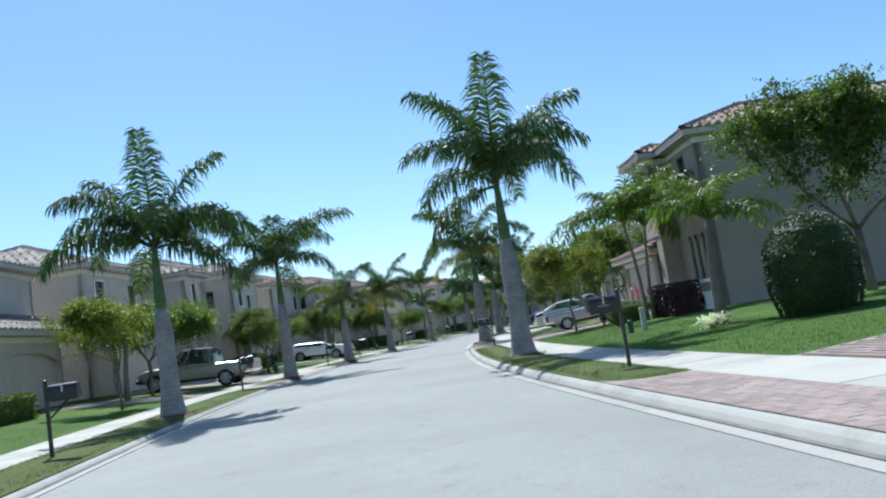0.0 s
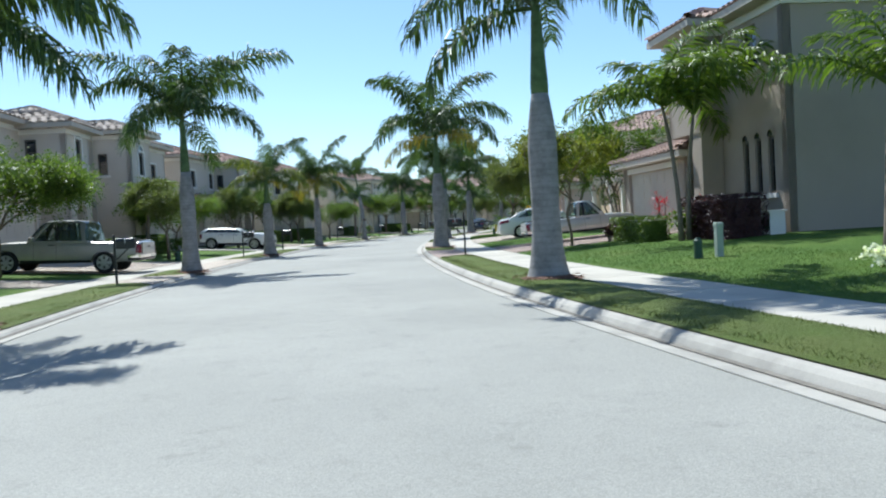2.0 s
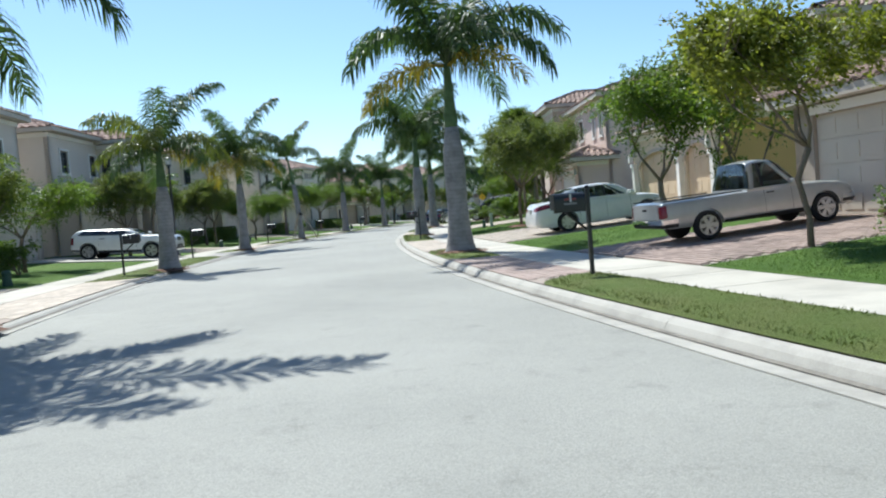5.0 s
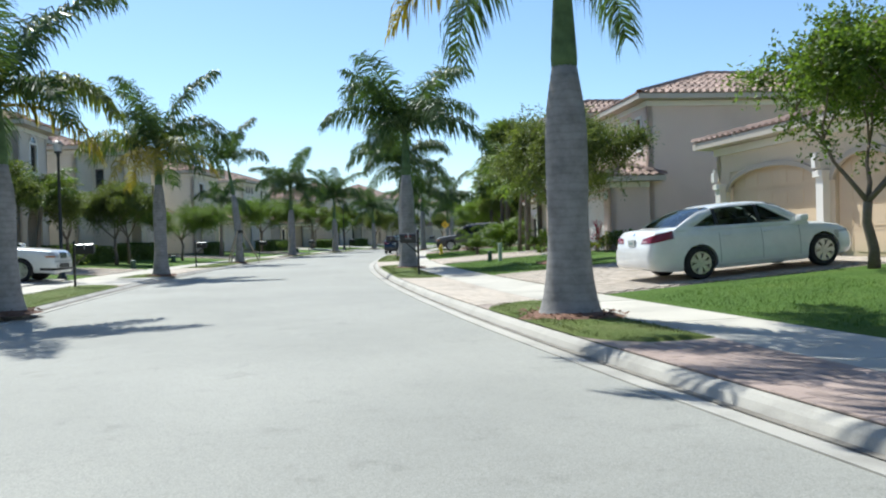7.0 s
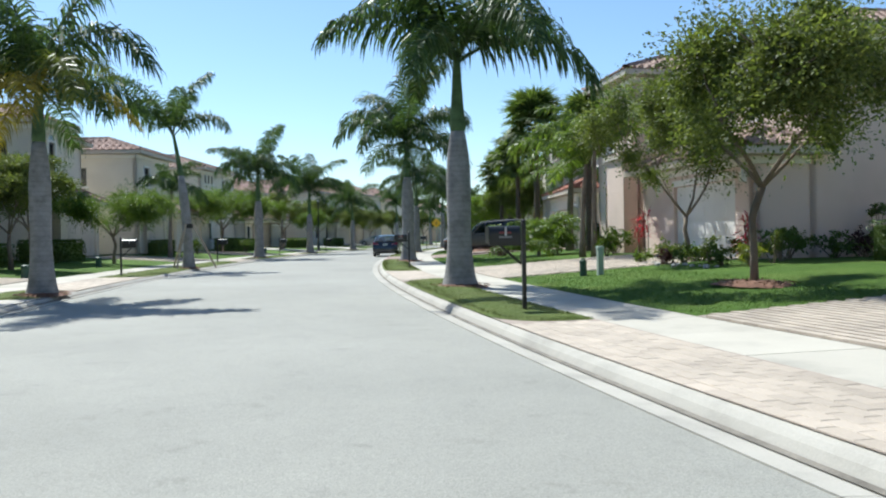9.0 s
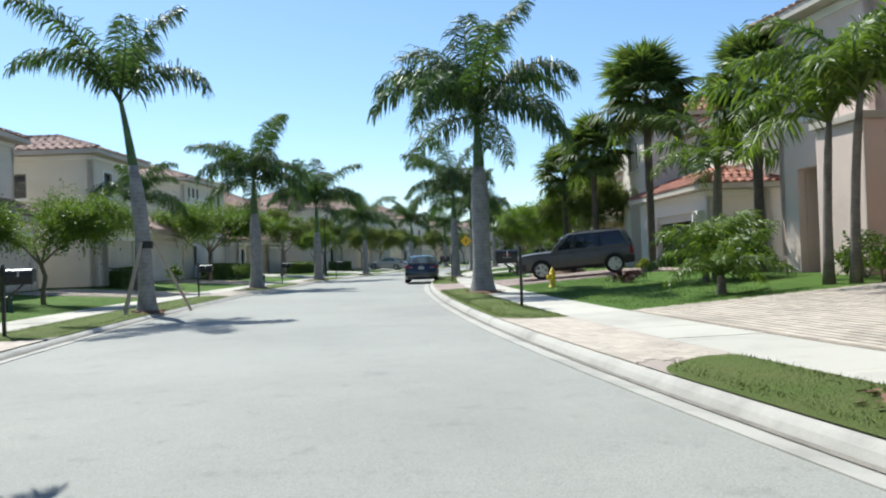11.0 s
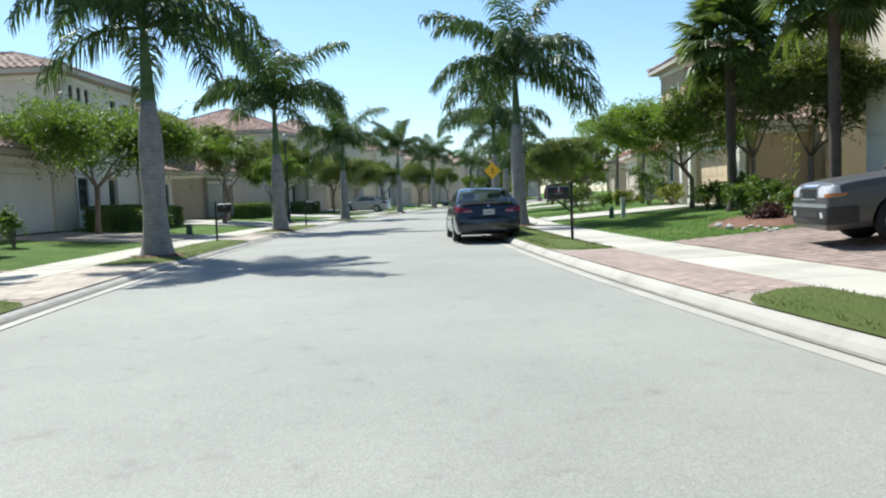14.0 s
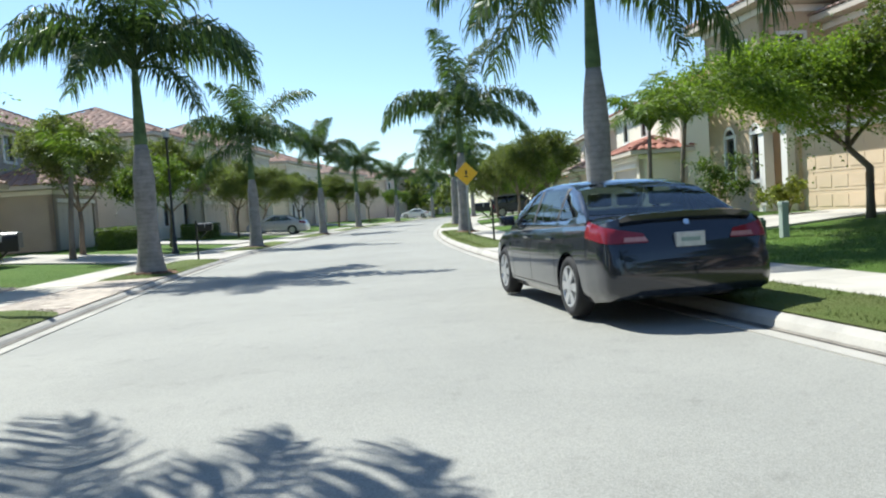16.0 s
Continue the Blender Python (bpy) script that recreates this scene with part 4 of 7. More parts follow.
# ---- houses ----
class House:
    """A house whose front runs along the street; stations s, depth v from the front line d0 outwards."""
    def __init__(self, s0, d0, sign, label, stucco, roof, tile=0.30):
        self.sign, self.s0, self.d0 = sign, s0, d0
        self.stucco, self.roofm, self.tile = STUCCO[stucco], M_ROOFS[roof], tile
        p = P(s0, sign * d0)
        h = heading(s0)
        self.z = 0.48
        # local x: along the street so that y (away from it) keeps the frame right-handed
        self.root = thing("house", pose(p.x, p.y, self.z, 0, 0, h + (-90 if sign > 0 else 90)), label, "house", "houses")

    def u(self, s):
        return (self.s0 - s) if self.sign > 0 else (s - self.s0)

    def wall(self, a, b, z0, z1, holes=(), thick=0.22, name="wall", material=None):
        """A wall from plan point a to b (local x, y), its outside on the right of a to b, with openings (x0, x1, z0, z1) along it."""
        a, b = Vector((*a, 0)), Vector((*b, 0))
        ln = (b - a).length
        t = (b - a).normalized()
        n = Vector((t.y, -t.x, 0))
        us = sorted({0.0, ln, *[min(max(h[0], 0), ln) for h in holes], *[min(max(h[1], 0), ln) for h in holes]})
        zs = sorted({z0, z1, *[min(max(h[2], z0), z1) for h in holes], *[min(max(h[3], z0), z1) for h in holes]})
        bm = bmesh.new()
        for i in range(len(us) - 1):
            for k in range(len(zs) - 1):
                um, zm = (us[i] + us[i + 1]) / 2, (zs[k] + zs[k + 1]) / 2
                if any(h[0] < um < h[1] and h[2] < zm < h[3] for h in holes):
                    continue
                q = [bm.verts.new(a + t * uu + Vector((0, 0, zz))) for uu, zz in ((us[i], zs[k]), (us[i + 1], zs[k]), (us[i + 1], zs[k + 1]), (us[i], zs[k + 1]))]
                bm.faces.new(q)
        bmesh.ops.remove_doubles(bm, verts=bm.verts, dist=0.0005)
        r = bmesh.ops.extrude_face_region(bm, geom=list(bm.faces))
        for v in r["geom"]:
            if isinstance(v, bmesh.types.BMVert):
                v.co -= n * thick
        bmesh.ops.recalc_face_normals(bm, faces=bm.faces)
        return part(name, bm, material or self.stucco, self.root), a, t, n

    def window(self, a, t, n, x0, x1, z0, z1, bars=(1, 1), arch=False, trim=True, surround=0.0):
        w = part("window", self.frame_mesh(a, t, n, x0, x1, z0, z1, 0.07, bars), M_FRAME, self.root, "dark-framed window")
        self.glazing_bars(w, a, t, n, x0, x1, z0, z1, 0.07, bars)
        bm = bmesh.new()
        o = -n * 0.10
        bm.faces.new([bm.verts.new(a + t * x + o + Vector((0, 0, z))) for x, z in ((x0, z0), (x1, z0), (x1, z1), (x0, z1))])
        part("pane", bm, M_GLASS, w)
        # an added dark sheet behind the pane stands in for the unlit room
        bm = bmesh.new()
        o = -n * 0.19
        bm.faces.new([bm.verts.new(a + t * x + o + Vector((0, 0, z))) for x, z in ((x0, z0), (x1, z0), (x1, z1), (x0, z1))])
        part("dark_room_sheet", bm, M_DARK, w)
        if trim:
            bm = bmesh.new()
            self.slab(bm, a, t, n, x0 - 0.12, x1 + 0.12, z0 - 0.13, z0 - 0.005, -0.1, 0.07)
            part("sill", bm, M_TRIM, w)
        if surround:
            bm = bmesh.new()
            self.slab(bm, a, t, n, x0 - surround, x0, z0, z1 + surround, -0.02, 0.045)
            self.slab(bm, a, t, n, x1, x1 + surround, z0, z1 + surround, -0.02, 0.045)
            self.slab(bm, a, t, n, x0, x1, z1, z1 + surround, -0.02, 0.045)
            part("surround", bm, M_TRIM, w)
        if arch:
            # half-round head in the wall's face
            bm = bmesh.new()
            r, c, zc = (x1 - x0) / 2, (x0 + x1) / 2, z1
            k = 10
            for i in range(k):
                q0, q1 = math.pi * i / k, math.pi * (i + 1) / k
                for o0, o1, ra, rb in ((0.04, 0.04, r, r + 0.1), (0.012, 0.012, 0.0, r)):
                    pts = [(rb, q0), (rb, q1), (ra, q1), (ra, q0)] if ra > 0 else [(rb, q0), (rb, q1), (0, q0)]
                    if ra > 0:
                        bm.faces.new([bm.verts.new(a + t * (c + rr * math.cos(q)) + n * o0 + Vector((0, 0, zc + rr * math.sin(q)))) for rr, q in pts])
            part("arch_moulding", bm, M_TRIM if surround else self.stucco, w)
            bm = bmesh.new()
            bm.faces.new([bm.verts.new(a + t * (c + r * math.cos(math.pi * i / k)) + n * 0.008 + Vector((0, 0, zc + r * math.sin(math.pi * i / k)))) for i in range(k + 1)])
            part("arch_pane", bm, M_GLASS, w)
        return w

    @staticmethod
    def slab(bm, a, t, n, x0, x1, z0, z1, o0, o1):
        q = [bm.verts.new(a + t * x + n * o + Vector((0, 0, z))) for z in (z0, z1) for x, o in ((x0, o1), (x1, o1), (x1, o0), (x0, o0))]
        for f in ((3, 2, 1, 0), (4, 5, 6, 7), (0, 1, 5, 4), (1, 2, 6, 5), (2, 3, 7, 6), (3, 0, 4, 7)):
            bm.faces.new([q[i] for i in f])

    def frame_mesh(self, a, t, n, x0, x1, z0, z1, w, bars):
        bm = bmesh.new()
        def ring(e, o):
            return [bm.verts.new(a + t * x + n * o + Vector((0, 0, z))) for x, z in ((x0 + e, z0 + e), (x1 - e, z0 + e), (x1 - e, z1 - e), (x0 + e, z1 - e))]
        rings = [ring(0, -0.16), ring(0, -0.05), ring(w, -0.05), ring(w, -0.16)]
        for i in range(4):
            p, q = rings[i], rings[(i + 1) % 4]
            for k in range(4):
                bm.faces.new((p[k], p[(k + 1) % 4], q[(k + 1) % 4], q[k]))
        bmesh.ops.recalc_face_normals(bm, faces=bm.faces)
        return bm

    def glazing_bars(self, win, a, t, n, x0, x1, z0, z1, w, bars):
        for k in range(bars[0]):
            x = x0 + (x1 - x0) * (k + 1) / (bars[0] + 1)
            bm = bmesh.new()
            self.slab(bm, a, t, n, x - 0.018, x + 0.018, z0 + w, z1 - w, -0.12, -0.085)
            part("glazing_bar", bm, M_FRAME, win)
        for k in range(bars[1]):
            z = z0 + (z1 - z0) * (k + 1) / (bars[1] + 1)
            bm = bmesh.new()
            self.slab(bm, a, t, n, x0 + w, x1 - w, z - 0.018, z + 0.018, -0.12, -0.087)
            part("glazing_bar", bm, M_FRAME, win)

    def garage_door(self, a, t, n, x0, x1, z0, z1, material, open_=False):
        if open_:
            bm = bmesh.new()
            self.slab(bm, a, t, n, x0, x1, z1 - 0.3, z1, -0.14, -0.1)
            door = part("garage_door", bm, material, self.root, "rolled-up garage door")
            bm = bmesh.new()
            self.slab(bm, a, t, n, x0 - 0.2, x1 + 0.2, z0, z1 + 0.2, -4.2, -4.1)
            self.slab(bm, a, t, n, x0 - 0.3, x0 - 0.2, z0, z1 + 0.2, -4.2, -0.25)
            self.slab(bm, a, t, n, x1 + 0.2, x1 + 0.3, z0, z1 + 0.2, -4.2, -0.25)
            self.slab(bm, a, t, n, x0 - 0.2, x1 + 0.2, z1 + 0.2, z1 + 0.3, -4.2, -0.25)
            part("garage_interior", bm, M_SHADY, self.root, "garage interior with its shade painted dark")
            return door
        bm = bmesh.new()
        self.slab(bm, a, t, n, x0, x1, z0, z1, -0.16, -0.12)
        door = part("garage_door", bm, material, self.root, "panelled sectional garage door")
        rows, cols = 4, max(4, int((x1 - x0) / 0.6))
        for r in range(rows):
            bm = bmesh.new()
            za, zb = z0 + (z1 - z0) * r / rows, z0 + (z1 - z0) * (r + 1) / rows
            self.slab(bm, a, t, n, x0, x1, za + 0.008, zb - 0.008, -0.12, -0.10)
            for c in range(cols):
                xa, xb = x0 + (x1 - x0) * c / cols, x0 + (x1 - x0) * (c + 1) / cols
                self.slab(bm, a, t, n, xa + 0.06, xb - 0.06, za + 0.1, zb - 0.1, -0.10, -0.088)
            part("panel", bm, material, door)
        return door

    def block(self, sa, sb, va, vb, z0, z1, front=(), near=(), far=(), name="wall", roof=None, hip=0.34, over=0.5, band=True, back=True):
        """A storey-high block. Openings: (lo, hi, z0, z1, kind) by station on the front, by depth on the near and far ends."""
        ua, ub = sorted((self.u(sa), self.u(sb)))
        right = self.sign > 0
        def holes(lst, f):
            return [(*sorted((f(h[0]), f(h[1]))), h[2], h[3], h[4]) for h in lst]
        # on the right side of the street the near end lies at the larger local x
        spec = [((ua, va), (ub, va), holes(front, lambda s: self.u(s) - ua)),
                ((ub, va), (ub, vb), holes(near if right else far, lambda v: v - va)),
                ((ua, vb), (ua, va), holes(far if right else near, lambda v: vb - v))]
        if back:
            spec.append(((ub, vb), (ua, vb), []))
        for a, b, hs in spec:
            ob, o, t, n = self.wall(a, b, z0, z1, [h[:4] for h in hs], name=name)
            for h in hs:
                kind = h[4]
                if kind.startswith("window"):
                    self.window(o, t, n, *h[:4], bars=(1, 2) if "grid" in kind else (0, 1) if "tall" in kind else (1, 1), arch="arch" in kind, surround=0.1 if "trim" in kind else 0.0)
                elif kind.startswith("garage"):
                    self.garage_door(o, t, n, *h[:4], M_DOOR_WHITE if "white" in kind else M_DOOR_TAN if "tan" in kind else M_DOOR, "open" in kind)
                    if "open" not in kind:
                        self.opening_trim(o, t, n, *h[:4], arched="arch" in kind)
                elif kind == "door":
                    bm = bmesh.new()
                    self.slab(bm, o, t, n, h[0], h[1], h[2], h[3], -0.18, -0.12)
                    dr = part("door", bm, M_WOOD, self.root, "dark wooden front door")
                    bm = bmesh.new()
                    self.slab(bm, o, t, n, h[0] + 0.12, h[1] - 0.12, h[2] + 0.9, h[3] - 0.15, -0.12, -0.112)
                    part("pane", bm, M_GLASS, dr)
                elif kind == "niche":
                    bm = bmesh.new()
                    self.slab(bm, o, t, n, h[0] - 0.05, h[1] + 0.05, h[2], h[3] + 0.05, -1.5, -1.4)
                    self.slab(bm, o, t, n, h[0] - 0.08, h[0] - 0.0, h[2], h[3] + 0.05, -1.4, -0.23)
                    self.slab(bm, o, t, n, h[1] + 0.0, h[1] + 0.08, h[2], h[3] + 0.05, -1.4, -0.23)
                    part("porch_wall", bm, self.stucco, self.root, "shaded recessed porch")
        if band:
            bm = bmesh.new()
            e = 0.06
            for q in ((ua - e, ub + e, va - e, va), (ub, ub + e, va, vb), (ua - e, ua, va, vb)):
                box(bm, q[0], q[1], q[2], q[3], z1 - 0.42, z1 - 0.22)
            part("moulding", bm, M_TRIM, self.root, "pale stucco band under the eaves")
        if roof:
            self.hip_roof(ua, ub, va, vb, z1, hip, over)
        return ua, ub

    def opening_trim(self, a, t, n, x0, x1, z0, z1, arched=False):
        bm = bmesh.new()
        w = 0.13
        if arched:
            k, c, r = 14, (x0 + x1) / 2, (x1 - x0) / 2
            rise = 0.55
            for i in range(k):
                q0, q1 = math.pi * i / k, math.pi * (i + 1) / k
                cur = []
                for q, e in ((q0, 0.0), (q1, 0.0), (q1, w), (q0, w)):
                    cur.append((c + (r + e) * math.cos(q), z1 - rise + (rise + e) * math.sin(q)))
                v0 = [bm.verts.new(a + t * x + n * 0.06 + Vector((0, 0, z))) for x, z in cur]
                v1 = [bm.verts.new(a + t * x - n * 0.02 + Vector((0, 0, z))) for x, z in cur]
                bm.faces.new(v0)
                for j in range(4):
                    bm.faces.new((v0[j], v1[j], v1[(j + 1) % 4], v0[(j + 1) % 4]))
            # stucco fills the corners above the arch, flush with the door's plane
            part("arch_moulding", bm, M_FASCIA, self.root, "pale arched moulding over the garage")
            bm = bmesh.new()
            for i in range(k):
                q0, q1 = math.pi * i / k, math.pi * (i + 1) / k
                xa, xb = c + r * math.cos(q0), c + r * math.cos(q1)
                za, zb = z1 - rise + rise * math.sin(q0), z1 - rise + rise * math.sin(q1)
                if abs(z1 - za) + abs(z1 - zb) < 0.01:
                    continue
                bm.faces.new([bm.verts.new(a + t * x - n * 0.03 + Vector((0, 0, z))) for x, z in ((xa, za), (xb, zb), (xb, z1), (xa, z1))])
            part("spandrel", bm, self.stucco, self.root)
            return
        self.slab(bm, a, t, n, x0 - 0.02, x1 + 0.02, z1 + 0.02, z1 + 0.2, -0.02, 0.05)
        part("lintel_moulding", bm, M_TRIM, self.root)

    def hip_roof(self, ua, ub, va, vb, z, pitch=0.42, over=0.5):
        x0, x1, y0, y1 = ua - over, ub + over, va - over, vb + over
        w, h = x1 - x0, y1 - y0
        half = min(w, h) / 2
        rise = half * pitch
        if w >= h:
            r0, r1 = Vector((x0 + half, y0 + half, z + rise)), Vector((x1 - half, y0 + half, z + rise))
        else:
            r0, r1 = Vector((x0 + half, y0 + half, z + rise)), Vector((x0 + half, y1 - half, z + rise))
        A, B, C, D = Vector((x0, y0, z)), Vector((x1, y0, z)), Vector((x1, y1, z)), Vector((x0, y1, z))
        slopes = [(A, B, r1, r0), (B, C, r1, r1), (C, D, r0, r1), (D, A, r0, r0)] if w >= h else [(A, B, r0, r0), (B, C, r1, r0), (C, D, r1, r1), (D, A, r0, r1)]
        bm = bmesh.new()
        for q in slopes:
            vs = []
            for p in q:
                if not vs or (p - vs[-1].co).length > 1e-4:
                    vs.append(bm.verts.new(p))
            if (vs[0].co - vs[-1].co).length < 1e-4:
                vs.pop()
            if len(vs) >= 3:
                bm.faces.new(vs)
        roof = part("roof", bm, self.roofm, self.root, "clay barrel-tile hip roof")
        V, F = [], []
        for a, b, c, d in slopes:
            self.tiles(V, F, a, b, c, d)
        for p, q in ((A, r0), (B, r1 if w >= h else r0), (C, r1), (D, r0 if w >= h else r1), (r0, r1)):
            self.ridge(V, F, p, q)
        f = part("tiles", from_arrays("tiles", V, F), self.roofm, roof)
        f["kind"] = "stuff"
        bm = bmesh.new()
        for q in ((x0, x1, y0, y0 + 0.03), (x0, x1, y1 - 0.03, y1), (x0, x0 + 0.03, y0 + 0.03, y1 - 0.03), (x1 - 0.03, x1, y0 + 0.03, y1 - 0.03)):
            box(bm, q[0], q[1], q[2], q[3], z - 0.2, z - 0.01)
        box(bm, x0 + 0.03, x1 - 0.03, y0 + 0.03, y1 - 0.03, z - 0.2, z - 0.17)
        part("fascia", bm, M_FASCIA, roof, "beige fascia and soffit")
        return roof

    def tiles(self, V, F, a, b, c, d):
        """Barrel tiles on a slope with eave a-b and top d-c."""
        e = (b - a).normalized()
        mid = (c + d) / 2 - (a + b) / 2
        up = (mid - e * mid.dot(e)).normalized()
        nor = e.cross(up).normalized()
        if nor.z < 0:
            nor = -nor
        height = (d - a).dot(up)
        la, lb = (d - a).dot(e), (b - a).length
        lc = (c - a).dot(e)
        tw, tl = self.tile, self.tile * 1.25
        k = 3
        rows = int(height / tl) + 1
        for r in range(rows):
            y0 = r * tl - 0.03
            y1 = min(y0 + tl * 1.08, height)
            f = (y0 + tl / 2) / height
            xl, xr = la * f, lb + (lc - lb) * f
            n = int((xr - xl) / tw)
            off = (xr - xl - n * tw) / 2
            for i in range(n):
                x = xl + off + i * tw
                j = len(V)
                for y, lift in ((y0, 0.03), (y1, 0.008)):
                    for q in range(k + 1):
                        g = q / k
                        p = a + e * (x + tw * (0.06 + 0.88 * g)) + up * y + nor * (lift + 0.065 * math.sin(math.pi * g))
                        V.append((p.x, p.y, p.z))
                for q in range(k):
                    F.append((j + q, j + q + 1, j + k + 2 + q, j + k + 1 + q))
                F.append(tuple(j + q for q in range(k, -1, -1)))

    def ridge(self, V, F, p, q):
        ln = (q - p).length
        if ln < 0.3:
            return
        t = (q - p) / ln
        s = t.cross(Vector((0, 0, 1))).normalized() * 0.15
        n = int(ln / 0.4)
        for i in range(n):
            a, b = p + t * (ln * i / n), p + t * (ln * (i + 1.08) / n)
            j = len(V)
            for o, lift in ((a, 0.05), (b, 0.02)):
                for w, h in ((-1, 0.0), (-0.5, 0.1), (0.5, 0.1), (1, 0.0)):
                    v = o + s * w + Vector((0, 0, lift + h))
                    V.append((v.x, v.y, v.z))
            for k in range(3):
                F.append((j + k, j + k + 1, j + 5 + k, j + 4 + k))

    def arch_head(self, sa, sb, z, v, thick=0.22):
        """Stucco that rounds the head of a square opening whose spring line is z."""
        x0, x1 = sorted((self.u(sa), self.u(sb)))
        r, c, k = (x1 - x0) / 2, (x0 + x1) / 2, 14
        bm = bmesh.new()
        for i in range(k):
            q = [math.pi * i / k, math.pi * (i + 1) / k]
            lo = [(c + r * math.cos(t), z + r * math.sin(t)) for t in q]
            hi = [(p[0], z + r + 0.01) for p in lo]
            vs = [[bm.verts.new((x, y, zz)) for x, zz in (lo[0], lo[1], hi[1], hi[0])] for y in (v + 0.004, v + thick)]
            bm.faces.new(vs[0])
            bm.faces.new(vs[1][::-1])
            bm.faces.new((vs[0][0], vs[1][0], vs[1][1], vs[0][1]))
        bmesh.ops.remove_doubles(bm, verts=bm.verts[:], dist=1e-4)
        bmesh.ops.recalc_face_normals(bm, faces=bm.faces)
        part("arch_head", bm, self.stucco, self.root, "rounded stucco arch of the entry")

    def column(self, s, v, z1, r=0.16, square=False):
        x = self.u(s)
        if square:
            bm = box(bmesh.new(), x - r, x + r, v - r, v + r, 0.0, z1)
            box(bm, x - r - 0.05, x + r + 0.05, v - r - 0.05, v + r + 0.05, z1 - 0.16, z1 - 0.02)
            box(bm, x - r - 0.04, x + r + 0.04, v - r - 0.04, v + r + 0.04, 0.0, 0.2)
        else:
            bm = lathe(bmesh.new(), [(0, r * 1.3), (0.15, r * 1.3), (0.2, r), (z1 * 0.6, r), (z1 - 0.25, r * 0.86), (z1 - 0.18, r * 1.2), (z1, r * 1.35)], 14, lambda z: (x, v))
        return part("column", bm, M_TRIM, self.root, "white stucco column")

    def wall_lamp(self, s, v, z):
        x = self.u(s)
        bm = bmesh.new()
        box(bm, x - 0.07, x + 0.07, v - 0.16, v - 0.02, z, z + 0.26)
        rod(bm, (x, v - 0.09, z + 0.26), (x, v - 0.09, z + 0.36), 0.05, 6)
        return part("wall_lamp", bm, M_TRIM, self.root, "small white carriage lamp")


# ---- vehicles ----
def loft(bm, sections):
    """Skin through closed sections with the same number of points."""
    prev = None
    for sec in sections:
        ring = [bm.verts.new(p) for p in sec]
        n = len(ring)
        if prev:
            for i in range(n):
                bm.faces.new((prev[i], prev[(i + 1) % n], ring[(i + 1) % n], ring[i]))
        else:
            bm.faces.new(ring[::-1])
        prev = ring
    bm.faces.new(prev)
    bmesh.ops.recalc_face_normals(bm, faces=bm.faces)
    return bm


def cut(bm, cutters, name):
    """The mesh with the cutters' volumes taken out."""
    a = new("tmp_body", finish(bm, name))
    temps = []
    for c in cutters:
        ob = new("tmp_cut", finish(c, "tmp_cut"))
        md = a.modifiers.new("cut", "BOOLEAN")
        md.operation, md.object, md.solver = "DIFFERENCE", ob, "EXACT"
        temps.append(ob)
    bpy.context.view_layer.update()
    me = bpy.data.meshes.new_from_object(a.evaluated_get(bpy.context.evaluated_depsgraph_get()))
    me.name = name
    for ob in temps + [a]:
        old = ob.data
        bpy.data.objects.remove(ob)
        bpy.data.meshes.remove(old)
    return me


def panel(src, planes, lift):
    """The piece of a skin on the inner side of planes (point, outward normal), raised a little above it."""
    bm = src.copy()
    for co, no in planes:
        bmesh.ops.bisect_plane(bm, geom=list(bm.verts) + list(bm.edges) + list(bm.faces), plane_co=co, plane_no=no, clear_outer=True)
    bm.normal_update()
    for v in bm.verts:
        v.co += v.normal * lift
    return bm


def wheel(parent, x, y, r, w, side, spokes=7):
    """Tyre and rim; the axle along y."""
    def turned(rings, n=28):
        bm = lathe(bmesh.new(), rings, n)
        bmesh.ops.transform(bm, matrix=Matrix.Rotation(radians(-90 * side), 4, "X"), verts=bm.verts)
        bmesh.ops.recalc_face_normals(bm, faces=bm.faces)
        return bm
    h = part("wheel", turned([(-w / 2, r * 0.62), (-w / 2, r * 0.9), (-w / 2 + 0.03, r), (w / 2 - 0.03, r), (w / 2, r * 0.9), (w / 2, r * 0.70), (w / 2 - 0.03, r * 0.68)]), M_RUBBER, parent, "black tyre", True)
    h.matrix_basis = pose(x, y, r)
    part("rim_well", turned([(w / 2 - 0.05, r * 0.1), (w / 2 - 0.05, r * 0.6), (w / 2 - 0.03, r * 0.66)]), M_PLASTIC, h)
    part("rim_lip", turned([(w / 2 - 0.03, r * 0.60), (w / 2 - 0.004, r * 0.62), (w / 2 - 0.004, r * 0.685), (w / 2 - 0.03, r * 0.69)]), M_RIM, h)
    bm = bmesh.new()
    lo_c = [bm.verts.new((0.2 * r * math.cos(a), side * (w / 2 + 0.0), 0.2 * r * math.sin(a))) for a in np.linspace(0, 2 * math.pi, spokes * 2, endpoint=False)]
    bm.faces.new(lo_c)
    for k in range(spokes):
        a = 2 * math.pi * k / spokes
        c, s_ = math.cos(a), math.sin(a)
        i0, i1 = 0.10, 0.155
        p = [(c * 0.16 - s_ * i0, s_ * 0.16 + c * i0), (c * 0.16 + s_ * i0, s_ * 0.16 - c * i0), (c * 0.62 + s_ * i1, s_ * 0.62 - c * i1), (c * 0.62 - s_ * i1, s_ * 0.62 + c * i1)]
        lo = [bm.verts.new((q[0] * r, side * (w / 2 - 0.035), q[1] * r)) for q in p]
        hi = [bm.verts.new((q[0] * r, side * (w / 2 - 0.004), q[1] * r)) for q in p]
        bm.faces.new(hi)
        for i in range(4):
            bm.faces.new((lo[i], lo[(i + 1) % 4], hi[(i + 1) % 4], hi[i]))
    bmesh.ops.recalc_face_normals(bm, faces=bm.faces)
    part("rim", bm, M_RIM, h, "alloy rim")
    return h


